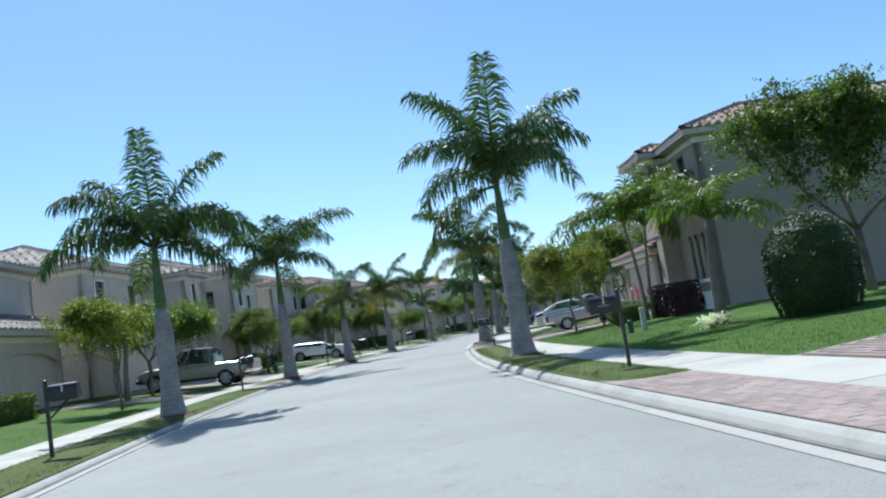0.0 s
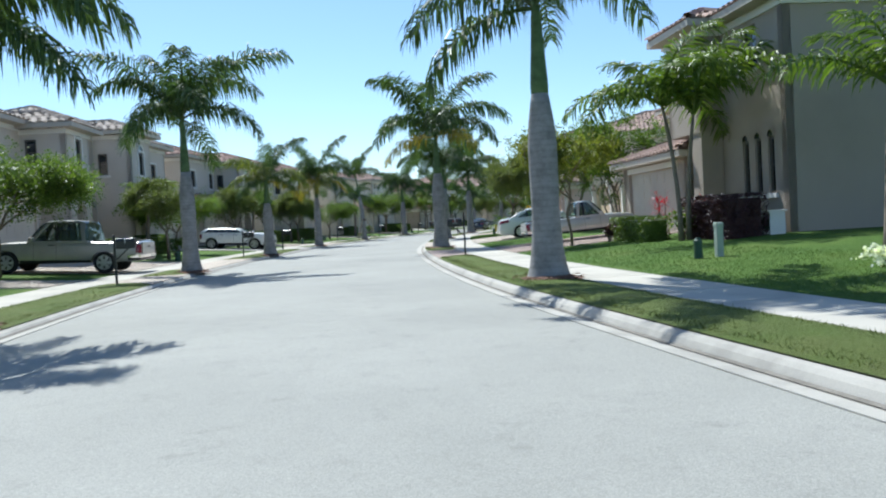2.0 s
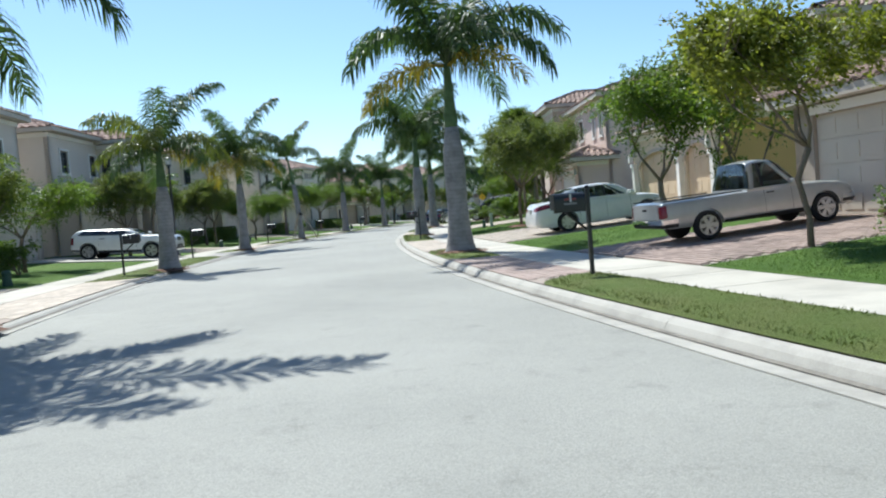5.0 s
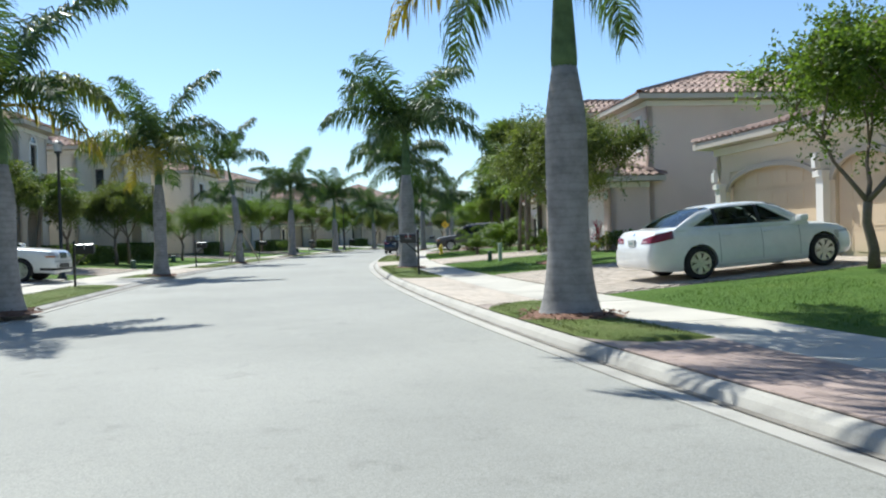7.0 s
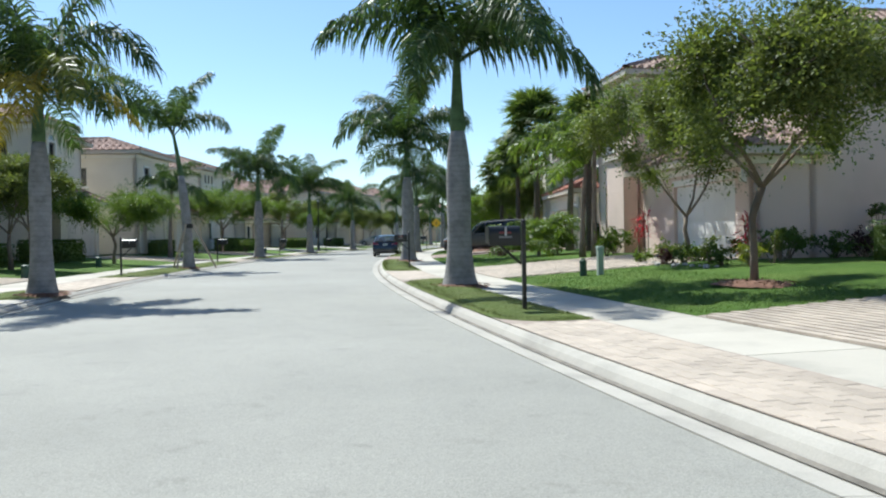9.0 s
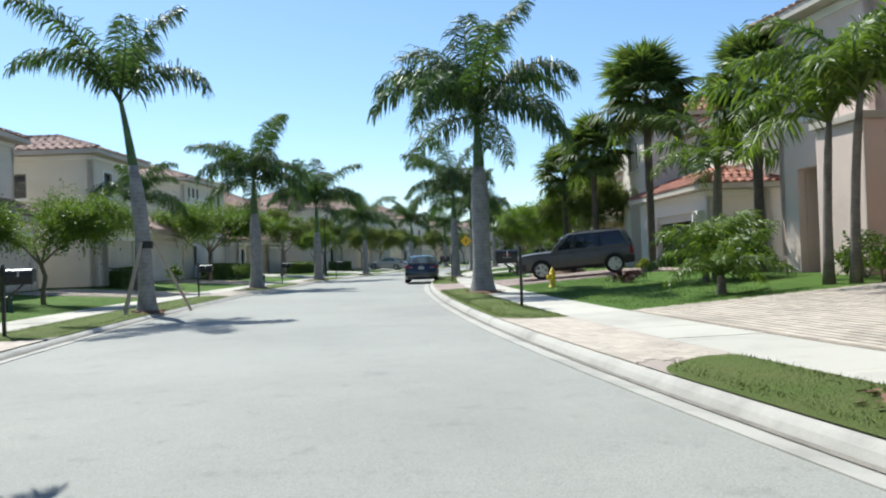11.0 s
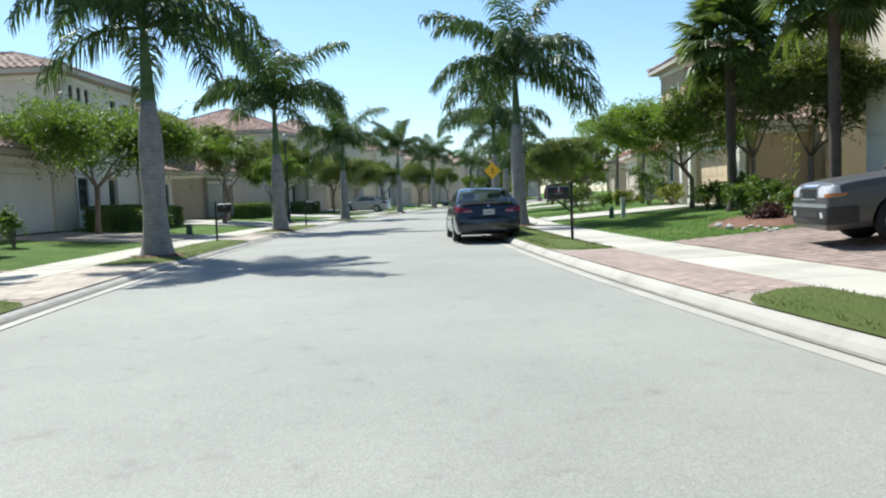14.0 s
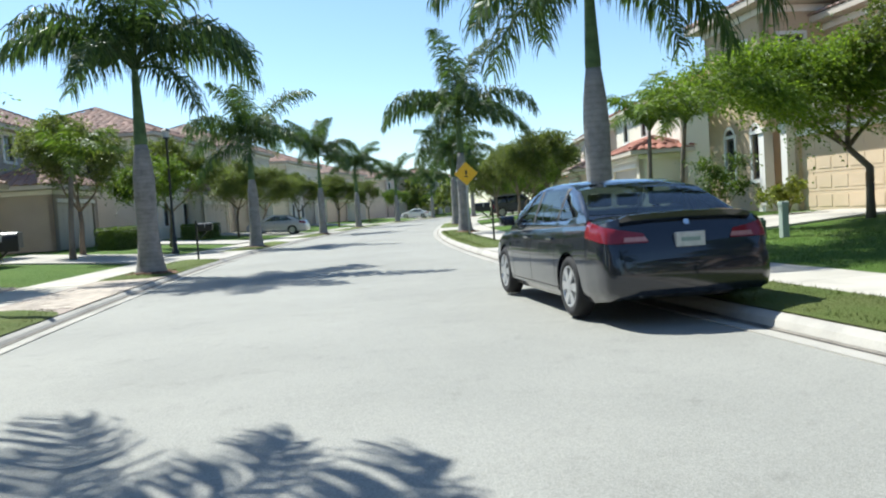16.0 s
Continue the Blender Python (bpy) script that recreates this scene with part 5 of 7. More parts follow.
def side_point(spec, x, key):
    xs = [q[0] for q in spec]
    return float(np.interp(x, xs, [q[key] for q in spec]))


def vehicle(name, m, label, colour, W, WB, front, r, deck, roof, belt, spokes=7, kind="sedan", splits=(0.5,), bed=None, category="car", rack=False, tail=None, bumper=None):
    """A car with its nose along +x. deck: (x, height, half width, bottom) along the lower body; roof: x of windscreen foot, roof front, roof rear,
    rear glass foot, roof height; belt: heights of the glass foot in front and behind; splits: pillars between the side windows; tail: tail light's y0, z0, z1, x1."""
    car = thing(name, m @ Matrix.Scale(PLAN, 4), label, category, "parked vehicles")
    x_front, x_rear = front, front - WB
    skin = bmesh.new()
    secs = []
    xs = sorted({*[q[0] for q in deck], *np.linspace(deck[0][0], deck[-1][0], 34)})
    for x in xs:
        z, hw, zb = side_point(deck, x, 1), side_point(deck, x, 2), side_point(deck, x, 3)
        h = z - zb
        half = [(0.0, z + 0.02), (hw * 0.4, z + 0.016), (hw * 0.7, z + 0.004), (hw * 0.86, z - 0.014), (hw * 0.935, z - 0.045), (hw * 0.965, z - 0.09), (hw * 0.985, z - 0.06 - 0.16 * h), (hw, zb + h * 0.52), (hw * 0.998, zb + h * 0.36), (hw * 0.985, zb + h * 0.2), (hw * 0.965, zb + h * 0.1), (hw * 0.90, zb), (0.0, zb)]
        secs.append([(x, y, zz) for y, zz in half] + [(x, -y, zz) for y, zz in half[-2:0:-1]])
    loft(skin, secs)
    cutters = []
    for wx in (x_front, x_rear):
        for sd in (1, -1):
            c = lathe(bmesh.new(), [(W * 0.5 - 0.36, r * 1.14), (W * 0.5 + 0.2, r * 1.14)], 32)
            bmesh.ops.transform(c, matrix=Matrix.Translation((wx, 0, r)) @ Matrix.Rotation(radians(-90 * sd), 4, "X"), verts=c.verts)
            bmesh.ops.recalc_face_normals(c, faces=c.faces)
            cutters.append(c)
    if bed:
        cutters.append(box(bmesh.new(), bed[0], bed[1], -W / 2 + 0.13, W / 2 - 0.13, bed[2], 3))
    body = part("body", cut(skin.copy(), cutters, "body"), colour, car)
    if not body.data.materials:
        body.data.materials.append(colour)
    body.data.polygons.foreach_set("use_smooth", [True] * len(body.data.polygons))
    body.data.set_sharp_from_angle(angle=radians(32))
    for wx in (x_front, x_rear):
        for sd in (1, -1):
            wheel(car, wx, sd * (W / 2 - 0.12), r, 0.205, sd, spokes)
    # cabin
    xf0, xf1, xr1, xr0, zr = roof
    zf, zb_ = belt
    wb_, wr = W / 2 * 0.94, W / 2 * 0.70
    prof = [(xf0, zf), (xf0 * 0.66 + xf1 * 0.34, zf + (zr - zf) * 0.40), (xf0 * 0.3 + xf1 * 0.7, zf + (zr - zf) * 0.78), (xf1, zr - 0.035), (xf1 - 0.25, zr - 0.006), (xf1 * 0.5 + xr1 * 0.5, zr + 0.004), (xr1 + 0.2, zr - 0.012), (xr1, zr - 0.045), (xr1 * 0.68 + xr0 * 0.32, zb_ + (zr - zb_) * 0.76), (xr1 * 0.32 + xr0 * 0.68, zb_ + (zr - zb_) * 0.38), (xr0, zb_)]
    cab = bmesh.new()
    secs = []
    for x, z in prof:
        zl = zf + (zb_ - zf) * (x - xf0) / (xr0 - xf0) - 0.06
        f = max(0.0, (z - zl) / (zr - zl))
        def wide(q):
            return wb_ + (wr - wb_) * max(0.0, (q - zl) / (zr - zl)) ** 1.25
        half = [(0, z + 0.02), (wide(z) * 0.5, z + 0.014), (wide(z) * 0.86, z - 0.004), (wide(z) * 0.97, z - 0.022 * f)]
        for g in (0.86, 0.6, 0.3, 0.0):
            q = zl + (z - zl) * g
            half.append((wide(q), q))
        secs.append([(x, y, q) for y, q in half] + [(x, -y, q) for y, q in half[:0:-1]])
    loft(cab, secs)
    panes = []
    V3 = Vector
    def glass(nm, planes):
        panes.append(planes)
        part(nm, panel(cab, planes, 0.004), M_PRIVACY_GLASS if kind == "suv" and nm != "windscreen" else M_CAR_GLASS, car, "tinted glass", True)
    zt = zr - 0.075
    wsx, wsz = xf1 - xf0, zr - zf
    up = V3((-wsz, 0, wsx)).normalized()
    if up.z < 0:
        up = -up
    # windscreen and rear window lie ahead of and behind lines parallel to their own slopes
    slope_f = V3((wsz, 0, -wsx)).normalized()
    slope_r = V3((-(zr - zb_), 0, -(xr0 - xr1))).normalized()
    if slope_r.x > 0:
        slope_r = -slope_r
    if slope_f.x < 0:
        slope_f = -slope_f
    pf, pr = V3((xf0, 0, zf)), V3((xr0, 0, zb_))
    glass("windscreen", [(pf - slope_f * 0.06, -slope_f), (V3((0, 0, zf + 0.035)), V3((0, 0, -1))), (V3((0, 0, zr - 0.03)), V3((0, 0, 1))), (V3((xf1 + 0.0, 0, 0)), V3((-1, 0, 0)))] + [(V3((0, sd * wr * 0.98, zr)), V3((0, sd, 0.42)).normalized()) for sd in (1, -1)])
    glass("rear_window", [(pr - slope_r * 0.06, -slope_r), (V3((0, 0, zb_ + 0.035)), V3((0, 0, -1))), (V3((0, 0, zr - 0.04)), V3((0, 0, 1))), (V3((xr1, 0, 0)), V3((1, 0, 0)))] + [(V3((0, sd * wr * 0.97, zr)), V3((0, sd, 0.42)).normalized()) for sd in (1, -1)])
    belt_no = V3((zf - zb_, 0, -(xf0 - xr0))).normalized()
    if belt_no.z > 0:
        belt_no = -belt_no
    cuts = [xf0, *splits, xr0]
    for sd in (1, -1):
        for i in range(len(cuts) - 1):
            a, b = cuts[i], cuts[i + 1]
            planes = [(V3((0, sd * wr * 0.62, 0)), V3((0, -sd, 0))), (V3((xf0, 0, zf + 0.03)), belt_no), (V3((0, 0, zt)), V3((0, 0, 1)))]
            planes.append((pf - slope_f * 0.17, slope_f) if i == 0 else (V3((a - 0.035, 0, 0)), V3((1, 0, 0))))
            planes.append((pr - slope_r * (0.17 if kind == "sedan" else 0.2), slope_r) if i == len(cuts) - 2 else (V3((b + 0.035, 0, 0)), V3((-1, 0, 0))))
            glass("side_window", planes)
            if i:
                part("pillar", panel(cab, planes[:3] + [(V3((a + 0.045, 0, 0)), V3((1, 0, 0))), (V3((a - 0.045, 0, 0)), V3((-1, 0, 0)))], 0.004), M_PLASTIC, car, "black door pillar", True)
    # the painted shell keeps what the panes leave
    shell = cab.copy()
    for planes in panes:
        for co, no in planes:
            bmesh.ops.bisect_plane(shell, geom=list(shell.verts) + list(shell.edges) + list(shell.faces), plane_co=co, plane_no=no)
    gone = []
    for f in shell.faces:
        c = f.calc_center_median()
        if f.normal.z < -0.5 or any(all((c - co).dot(no) < 1e-4 for co, no in planes) for planes in panes):
            gone.append(f)
    bmesh.ops.delete(shell, geom=gone, context="FACES")
    bmesh.ops.remove_doubles(shell, verts=shell.verts, dist=0.0005)
    ob = part("roof", shell, colour, car, "", True)
    ob.data.set_sharp_from_angle(angle=radians(40))
    thick = ob.modifiers.new("sheet", "SOLIDIFY")
    thick.thickness, thick.offset = 0.03, -1.0
    # cabin: dark floor at the waistline, seats and steering wheel above it
    x0, x1 = xr0 + 0.12, xf0 - 0.1
    fl = bmesh.new()
    rows_ = [[fl.verts.new((x, y, side_point(deck, x, 1) + 0.03)) for y in (-wb_ * 0.93, 0, wb_ * 0.93)] for x in np.linspace(x0, x1, 12)]
    for p, q in zip(rows_, rows_[1:]):
        for k in (0, 1):
            fl.faces.new((p[k], q[k], q[k + 1], p[k + 1]))
    part("cabin_floor", fl, M_CABIN, car)
    top = zr - 0.17
    for x, ys in ((0.08, (-0.37, 0.37)),) if kind == "pickup" else ((-0.02, (-0.37, 0.37)), (-0.98 if kind == "sedan" else -0.9, (-0.37, 0.37))):
        zs = side_point(deck, x, 1) + 0.02
        for y in ys:
            seat = part("seat", box(bmesh.new(), x - 0.1, x + 0.05, y - 0.26, y + 0.26, zs, top - 0.16, 0.04), M_SEAT, car, "cloth seat back")
            part("headrest", box(bmesh.new(), x - 0.09, x + 0.02, y - 0.13, y + 0.13, top - 0.13, top + 0.02, 0.03), M_SEAT, seat)
    ring = [(0.62 + 0.05 * math.cos(a), 0.37 + 0.17 * math.sin(a), side_point(deck, 0.6, 1) + 0.06 + 0.17 * math.cos(a)) for a in np.linspace(0, 2 * math.pi, 17)]
    part("steering_wheel", tube(bmesh.new(), ring, [0.014] * 17, 6), M_CABIN, car)
    xe, xn = deck[0][0], deck[-1][0]
    zmid = deck[len(deck) // 2][3]
    for sd in (1, -1):
        b = box(bmesh.new(), xf0 - 0.30, xf0 - 0.12, min(sd * (W / 2 - 0.05), sd * (W / 2 + 0.14)), max(sd * (W / 2 - 0.05), sd * (W / 2 + 0.14)), zf + 0.02, zf + 0.15, 0.035)
        part("mirror", b, colour, car, "door mirror")
        for c in [*splits[:1 if kind == "pickup" else 2]]:
            zz = zf - 0.13
            hw = side_point(deck, c, 2)
            b = box(bmesh.new(), c + 0.06, c + 0.26, min(sd * hw * 0.97, sd * (hw * 0.985 + 0.022)), max(sd * hw * 0.97, sd * (hw * 0.985 + 0.022)), zz, zz + 0.03, 0.008)
            part("door_handle", b, colour if kind == "sedan" else M_PLASTIC, car)
        for c in (xf0 - 0.25, *splits):
            if x_rear + r * 1.2 < c < x_front - r * 1.15:
                part("door_seam", panel(skin, [(V3((c + 0.004, 0, 0)), V3((1, 0, 0))), (V3((c - 0.004, 0, 0)), V3((-1, 0, 0))), (V3((0, sd * 0.5, 0)), V3((0, -sd, 0))), (V3((0, 0, zmid + 0.12)), V3((0, 0, -1))), (V3((0, 0, zf - 0.05)), V3((0, 0, 1)))], 0.002), M_PLASTIC, car)
        part("sill", panel(skin, [(V3((0, sd * 0.5, 0)), V3((0, -sd, 0))), (V3((0, 0, zmid + 0.11)), V3((0, 0, 1))), (V3((x_front - r * 1.2, 0, 0)), V3((1, 0, 0))), (V3((x_rear + r * 1.2, 0, 0)), V3((-1, 0, 0)))], 0.006), colour if kind == "sedan" else M_PLASTIC, car)
        y0, z0, z1, x1 = tail
        part("tail_light", panel(skin, [(V3((0, sd * y0, z0)), V3((0, -sd, 0.5 if kind == "sedan" else 0)).normalized()), (V3((xe, 0, z0)), V3((0.12, 0, -1)).normalized()), (V3((xe, sd * deck[3][2], z1)), V3((-0.15, -sd * (0.16 if kind == "sedan" else 0.0), 1)).normalized()), (V3((x1, 0, 0)), V3((1, 0, 0)))], 0.008), M_TAIL, car, "dark red tail light", True)
        if kind == "sedan":
            part("reflector", panel(skin, [(V3((0, sd * y0, z0)), V3((0, -sd, 0.5)).normalized()), (V3((xe, 0, z0 + 0.012)), V3((0.12, 0, -1)).normalized()), (V3((xe, 0, z0 + 0.062)), V3((0, 0, 1))), (V3((0, sd * (y0 + 0.26), z0)), V3((0, sd, 0.3)).normalized()), (V3((x1, 0, 0)), V3((1, 0, 0)))], 0.012), M_LENS_PALE, car, "pale pink reversing lens", True)
        zn = deck[-3][1]
        part("headlight", panel(skin, [(V3((0, sd * deck[-3][2] * 0.52, 0)), V3((0, -sd, 0))), (V3((0, 0, zn - 0.22)), V3((0, 0, -1))), (V3((0, 0, zn - 0.05)), V3((0, 0, 1))), (V3((xn - (0.55 if kind == "sedan" else 0.22), 0, 0)), V3((-1, 0, 0)))], 0.007), M_LAMP, car, "clear headlight", True)
    zb = deck[1][3]
    bz = bumper or zb + 0.36
    for nm, x0, sgn in (("rear_bumper", xe + 0.42, 1), ("front_bumper", xn - 0.45, -1)):
        part(nm, panel(skin, [(V3((x0, 0, 0)), V3((sgn, 0, 0))), (V3((0, 0, bz)), V3((0, 0, 1))), (V3((0, 0, zb + 0.03)), V3((0, 0, -1)))], 0.012), M_CHROME if kind == "pickup" else M_PLASTIC if rack and colour.name.startswith("graphite") else colour, car, "", True)
        if kind != "sedan":
            part("valance", panel(skin, [(V3((x0, 0, 0)), V3((sgn, 0, 0))), (V3((0, 0, zb + 0.09)), V3((0, 0, 1))), (V3((0, 0, zb + 0.01)), V3((0, 0, -1)))], 0.017), M_PLASTIC, car, "", True)
    zn, wn_ = deck[-3][1], deck[-3][2]
    g = part("grille_back", panel(skin, [(V3((xn - 0.3, 0, 0)), V3((-1, 0, 0))), (V3((0, wn_ * 0.36, 0)), V3((0, 1, 0))), (V3((0, -wn_ * 0.36, 0)), V3((0, -1, 0))), (V3((0, 0, zn - 0.24)), V3((0, 0, -1))), (V3((0, 0, zn - 0.04)), V3((0, 0, 1)))], 0.008), M_PLASTIC, car)
    for k in range(4):
        z = zn - 0.22 + k * 0.05
        part("grille_bar", panel(skin, [(V3((xn - 0.3, 0, 0)), V3((-1, 0, 0))), (V3((0, wn_ * 0.35, 0)), V3((0, 1, 0))), (V3((0, -wn_ * 0.35, 0)), V3((0, -1, 0))), (V3((0, 0, z)), V3((0, 0, -1))), (V3((0, 0, z + 0.018)), V3((0, 0, 1)))], 0.016), M_CHROME, g)
    if kind == "suv":
        # bright surround above the grille, amber corners, a dark intake and fog lamps in the bumper
        def nose(nm, y0, y1, z0, z1, mat, lift, label=""):
            part(nm, panel(skin, [(V3((xn - 0.32, 0, 0)), V3((-1, 0, 0))), (V3((0, y1, 0)), V3((0, 1, 0))), (V3((0, y0, 0)), V3((0, -1, 0))), (V3((0, 0, z0)), V3((0, 0, -1))), (V3((0, 0, z1)), V3((0, 0, 1)))], lift), mat, car, label, True)
        nose("grille_surround", -wn_ * 0.39, wn_ * 0.39, zn - 0.06, zn - 0.03, M_STEEL, 0.014)
        nose("grille_surround", -wn_ * 0.39, wn_ * 0.39, zn - 0.265, zn - 0.24, M_STEEL, 0.014)
        nose("air_intake", -0.5, 0.5, zb + 0.1, zb + 0.24, M_PLASTIC, 0.02, "dark intake in the bumper")
        nose("bumper_strip", -0.86, 0.86, zb + 0.27, zb + 0.33, M_STEEL, 0.022)
        for sd in (1, -1):
            a, b = sorted((sd * 0.60, sd * 0.74))
            nose("fog_lamp", a, b, zb + 0.11, zb + 0.2, M_LAMP, 0.02)
            a, b = sorted((sd * wn_ * 0.84, sd * wn_ * 1.0))
            nose("indicator", a, b, zn - 0.215, zn - 0.165, M_AMBER, 0.012, "amber corner lamp")
    zc = bz + (0.16 if kind == "sedan" else 0.10)
    xp = xe + (0.035 if kind == "sedan" else 0.0)
    b = box(bmesh.new(), xp - 0.018, xp + 0.03, -0.15, 0.15, zc - 0.07, zc + 0.07, 0.004)
    pl = part("number_plate", b, M_PLATE, car, "white number plate")
    part("print_bar", box(bmesh.new(), xp - 0.021, xp - 0.016, -0.10, 0.10, zc - 0.02, zc + 0.02), M_BAR, pl)
    part("underbody", box(bmesh.new(), x_rear - 0.2, x_front + 0.2, -W / 2 + 0.36, W / 2 - 0.36, zb - 0.03, zb + 0.18), M_PLASTIC, car)
    for wx in (x_front, x_rear):
        part("axle", box(bmesh.new(), wx - 0.05, wx + 0.05, -W / 2 + 0.2, W / 2 - 0.2, r - 0.05, r + 0.05), M_PLASTIC, car)
    if rack:
        for sd in (1, -1):
            part("roof_rail", tube(bmesh.new(), [(xf1 - 0.3, sd * wr * 0.86, zr - 0.01), (xf1 - 0.45, sd * wr * 0.86, zr + 0.04), (xr1 + 0.45, sd * wr * 0.86, zr + 0.04), (xr1 + 0.3, sd * wr * 0.86, zr - 0.01)], [0.018] * 4, 6), M_PLASTIC, car)
    skin.free()
    cab.free()
    return car


def sedan(name, m, label, colour, spokes=7, spoiler=False):
    """Four doors, 4.8 m long; nose along +x."""
    deck = [(-2.44, 0.62, 0.74, 0.36), (-2.41, 0.72, 0.82, 0.30), (-2.34, 0.95, 0.85, 0.27), (-2.24, 1.045, 0.87, 0.24), (-1.9, 1.065, 0.895, 0.20), (-1.2, 1.03, 0.91, 0.19), (-0.4, 0.985, 0.915, 0.18), (0.4, 0.965, 0.915, 0.18), (1.0, 0.955, 0.91, 0.18), (1.5, 0.91, 0.895, 0.19), (1.85, 0.84, 0.865, 0.20), (2.06, 0.76, 0.80, 0.22), (2.17, 0.67, 0.72, 0.25), (2.23, 0.55, 0.60, 0.30)]
    car = vehicle(name, m, label, colour, 1.83, 2.78, 1.42, 0.33, deck, (1.12, 0.30, -0.98, -1.86, 1.465), (0.95, 1.05), spokes, "sedan", (0.02, -0.92), tail=(0.42, 0.80, 0.95, -1.9), bumper=0.66)
    if spoiler:
        secs = []
        for y in np.linspace(-0.68, 0.68, 17):
            z = float(np.interp(abs(y), (0, 0.35, 0.6, 0.7), (1.067, 1.062, 1.05, 1.035)))
            e = 0.035 if abs(y) < 0.6 else 0.012
            secs.append([(-2.08, y, z - 0.03), (-2.08, y, z + 0.002), (-2.20, y, z + 0.012), (-2.30, y, z + e), (-2.335, y, z + e - 0.006), (-2.325, y, z - 0.03), (-2.28, y, z - 0.06)])
        part("boot_lip", loft(bmesh.new(), secs), colour, car, "", True).data.set_sharp_from_angle(angle=radians(35))
    b = lathe(bmesh.new(), [(0, 0.034), (0.012, 0.03)], 14)
    bmesh.ops.transform(b, matrix=Matrix.Translation((-2.325, 0, 0.985)) @ Matrix.Rotation(radians(-70), 4, "Y"), verts=b.verts)
    part("badge", b, M_CHROME, car)
    for y in (0.52, -0.52):
        part("exhaust_tip", rod(bmesh.new(), (-2.385, y, 0.315), (-2.2, y, 0.315), 0.03, 10), M_STEEL, car)
    return car


def pickup(name, m, label, colour, cab_back=-0.35):
    deck = [(-2.75, 0.9, 0.90, 0.5), (-2.72, 1.04, 0.92, 0.44), (-2.66, 1.08, 0.935, 0.42), (-2.4, 1.085, 0.94, 0.40), (-0.5, 1.09, 0.945, 0.36), (0.6, 1.09, 0.945, 0.34), (1.0, 1.09, 0.94, 0.34), (1.7, 1.06, 0.93, 0.36), (2.2, 1.0, 0.91, 0.38), (2.45, 0.92, 0.87, 0.40), (2.6, 0.8, 0.80, 0.43), (2.66, 0.68, 0.74, 0.46)]
    car = vehicle(name, m, label, colour, 1.89, 3.25, 1.72, 0.37, deck, (1.05, 0.45, cab_back + 0.1, cab_back - 0.04, 1.81), (1.08, 1.09), 6, "pickup", (0.05,), (-2.62, cab_back - 0.12, 0.62), category="pickup truck", tail=(0.78, 0.68, 0.98, -2.6), bumper=0.64)
    tg = part("tailgate", box(bmesh.new(), -2.775, -2.74, -0.70, 0.70, 0.66, 1.06, 0.015), colour, car)
    part("tailgate_handle", box(bmesh.new(), -2.79, -2.77, -0.12, 0.12, 0.88, 0.94, 0.008), M_PLASTIC, tg)
    for y in (0.9, -0.9):
        part("bed_rail", box(bmesh.new(), -2.66, cab_back - 0.2, y - 0.035, y + 0.035, 1.09, 1.12, 0.012), M_PLASTIC, car)
    return car


def suv(name, m, label, colour, low=0.0):
    deck = [(-2.22, 0.86, 0.86, 0.45), (-2.20, 1.04, 0.92, 0.40), (-2.16, 1.12, 0.95, 0.37), (-2.0, 1.125, 0.965, 0.36), (-1.0, 1.12, 0.975, 0.33), (0.4, 1.115, 0.975, 0.33), (1.0, 1.12, 0.97, 0.33), (1.7, 1.115, 0.955, 0.33), (2.2, 1.085, 0.94, 0.32), (2.46, 1.05, 0.92, 0.31), (2.57, 0.95, 0.89, 0.31), (2.61, 0.66, 0.84, 0.33)]
    return vehicle(name, m, label, colour, 1.95, 2.95, 1.53, 0.385, deck, (1.1, 0.44, -1.9, -2.2, 1.79 - low), (1.11, 1.12), 5, "suv", (0.12, -0.88), None, category="SUV", rack=True, tail=(0.8, 0.72, 1.08, -2.06), bumper=0.68)


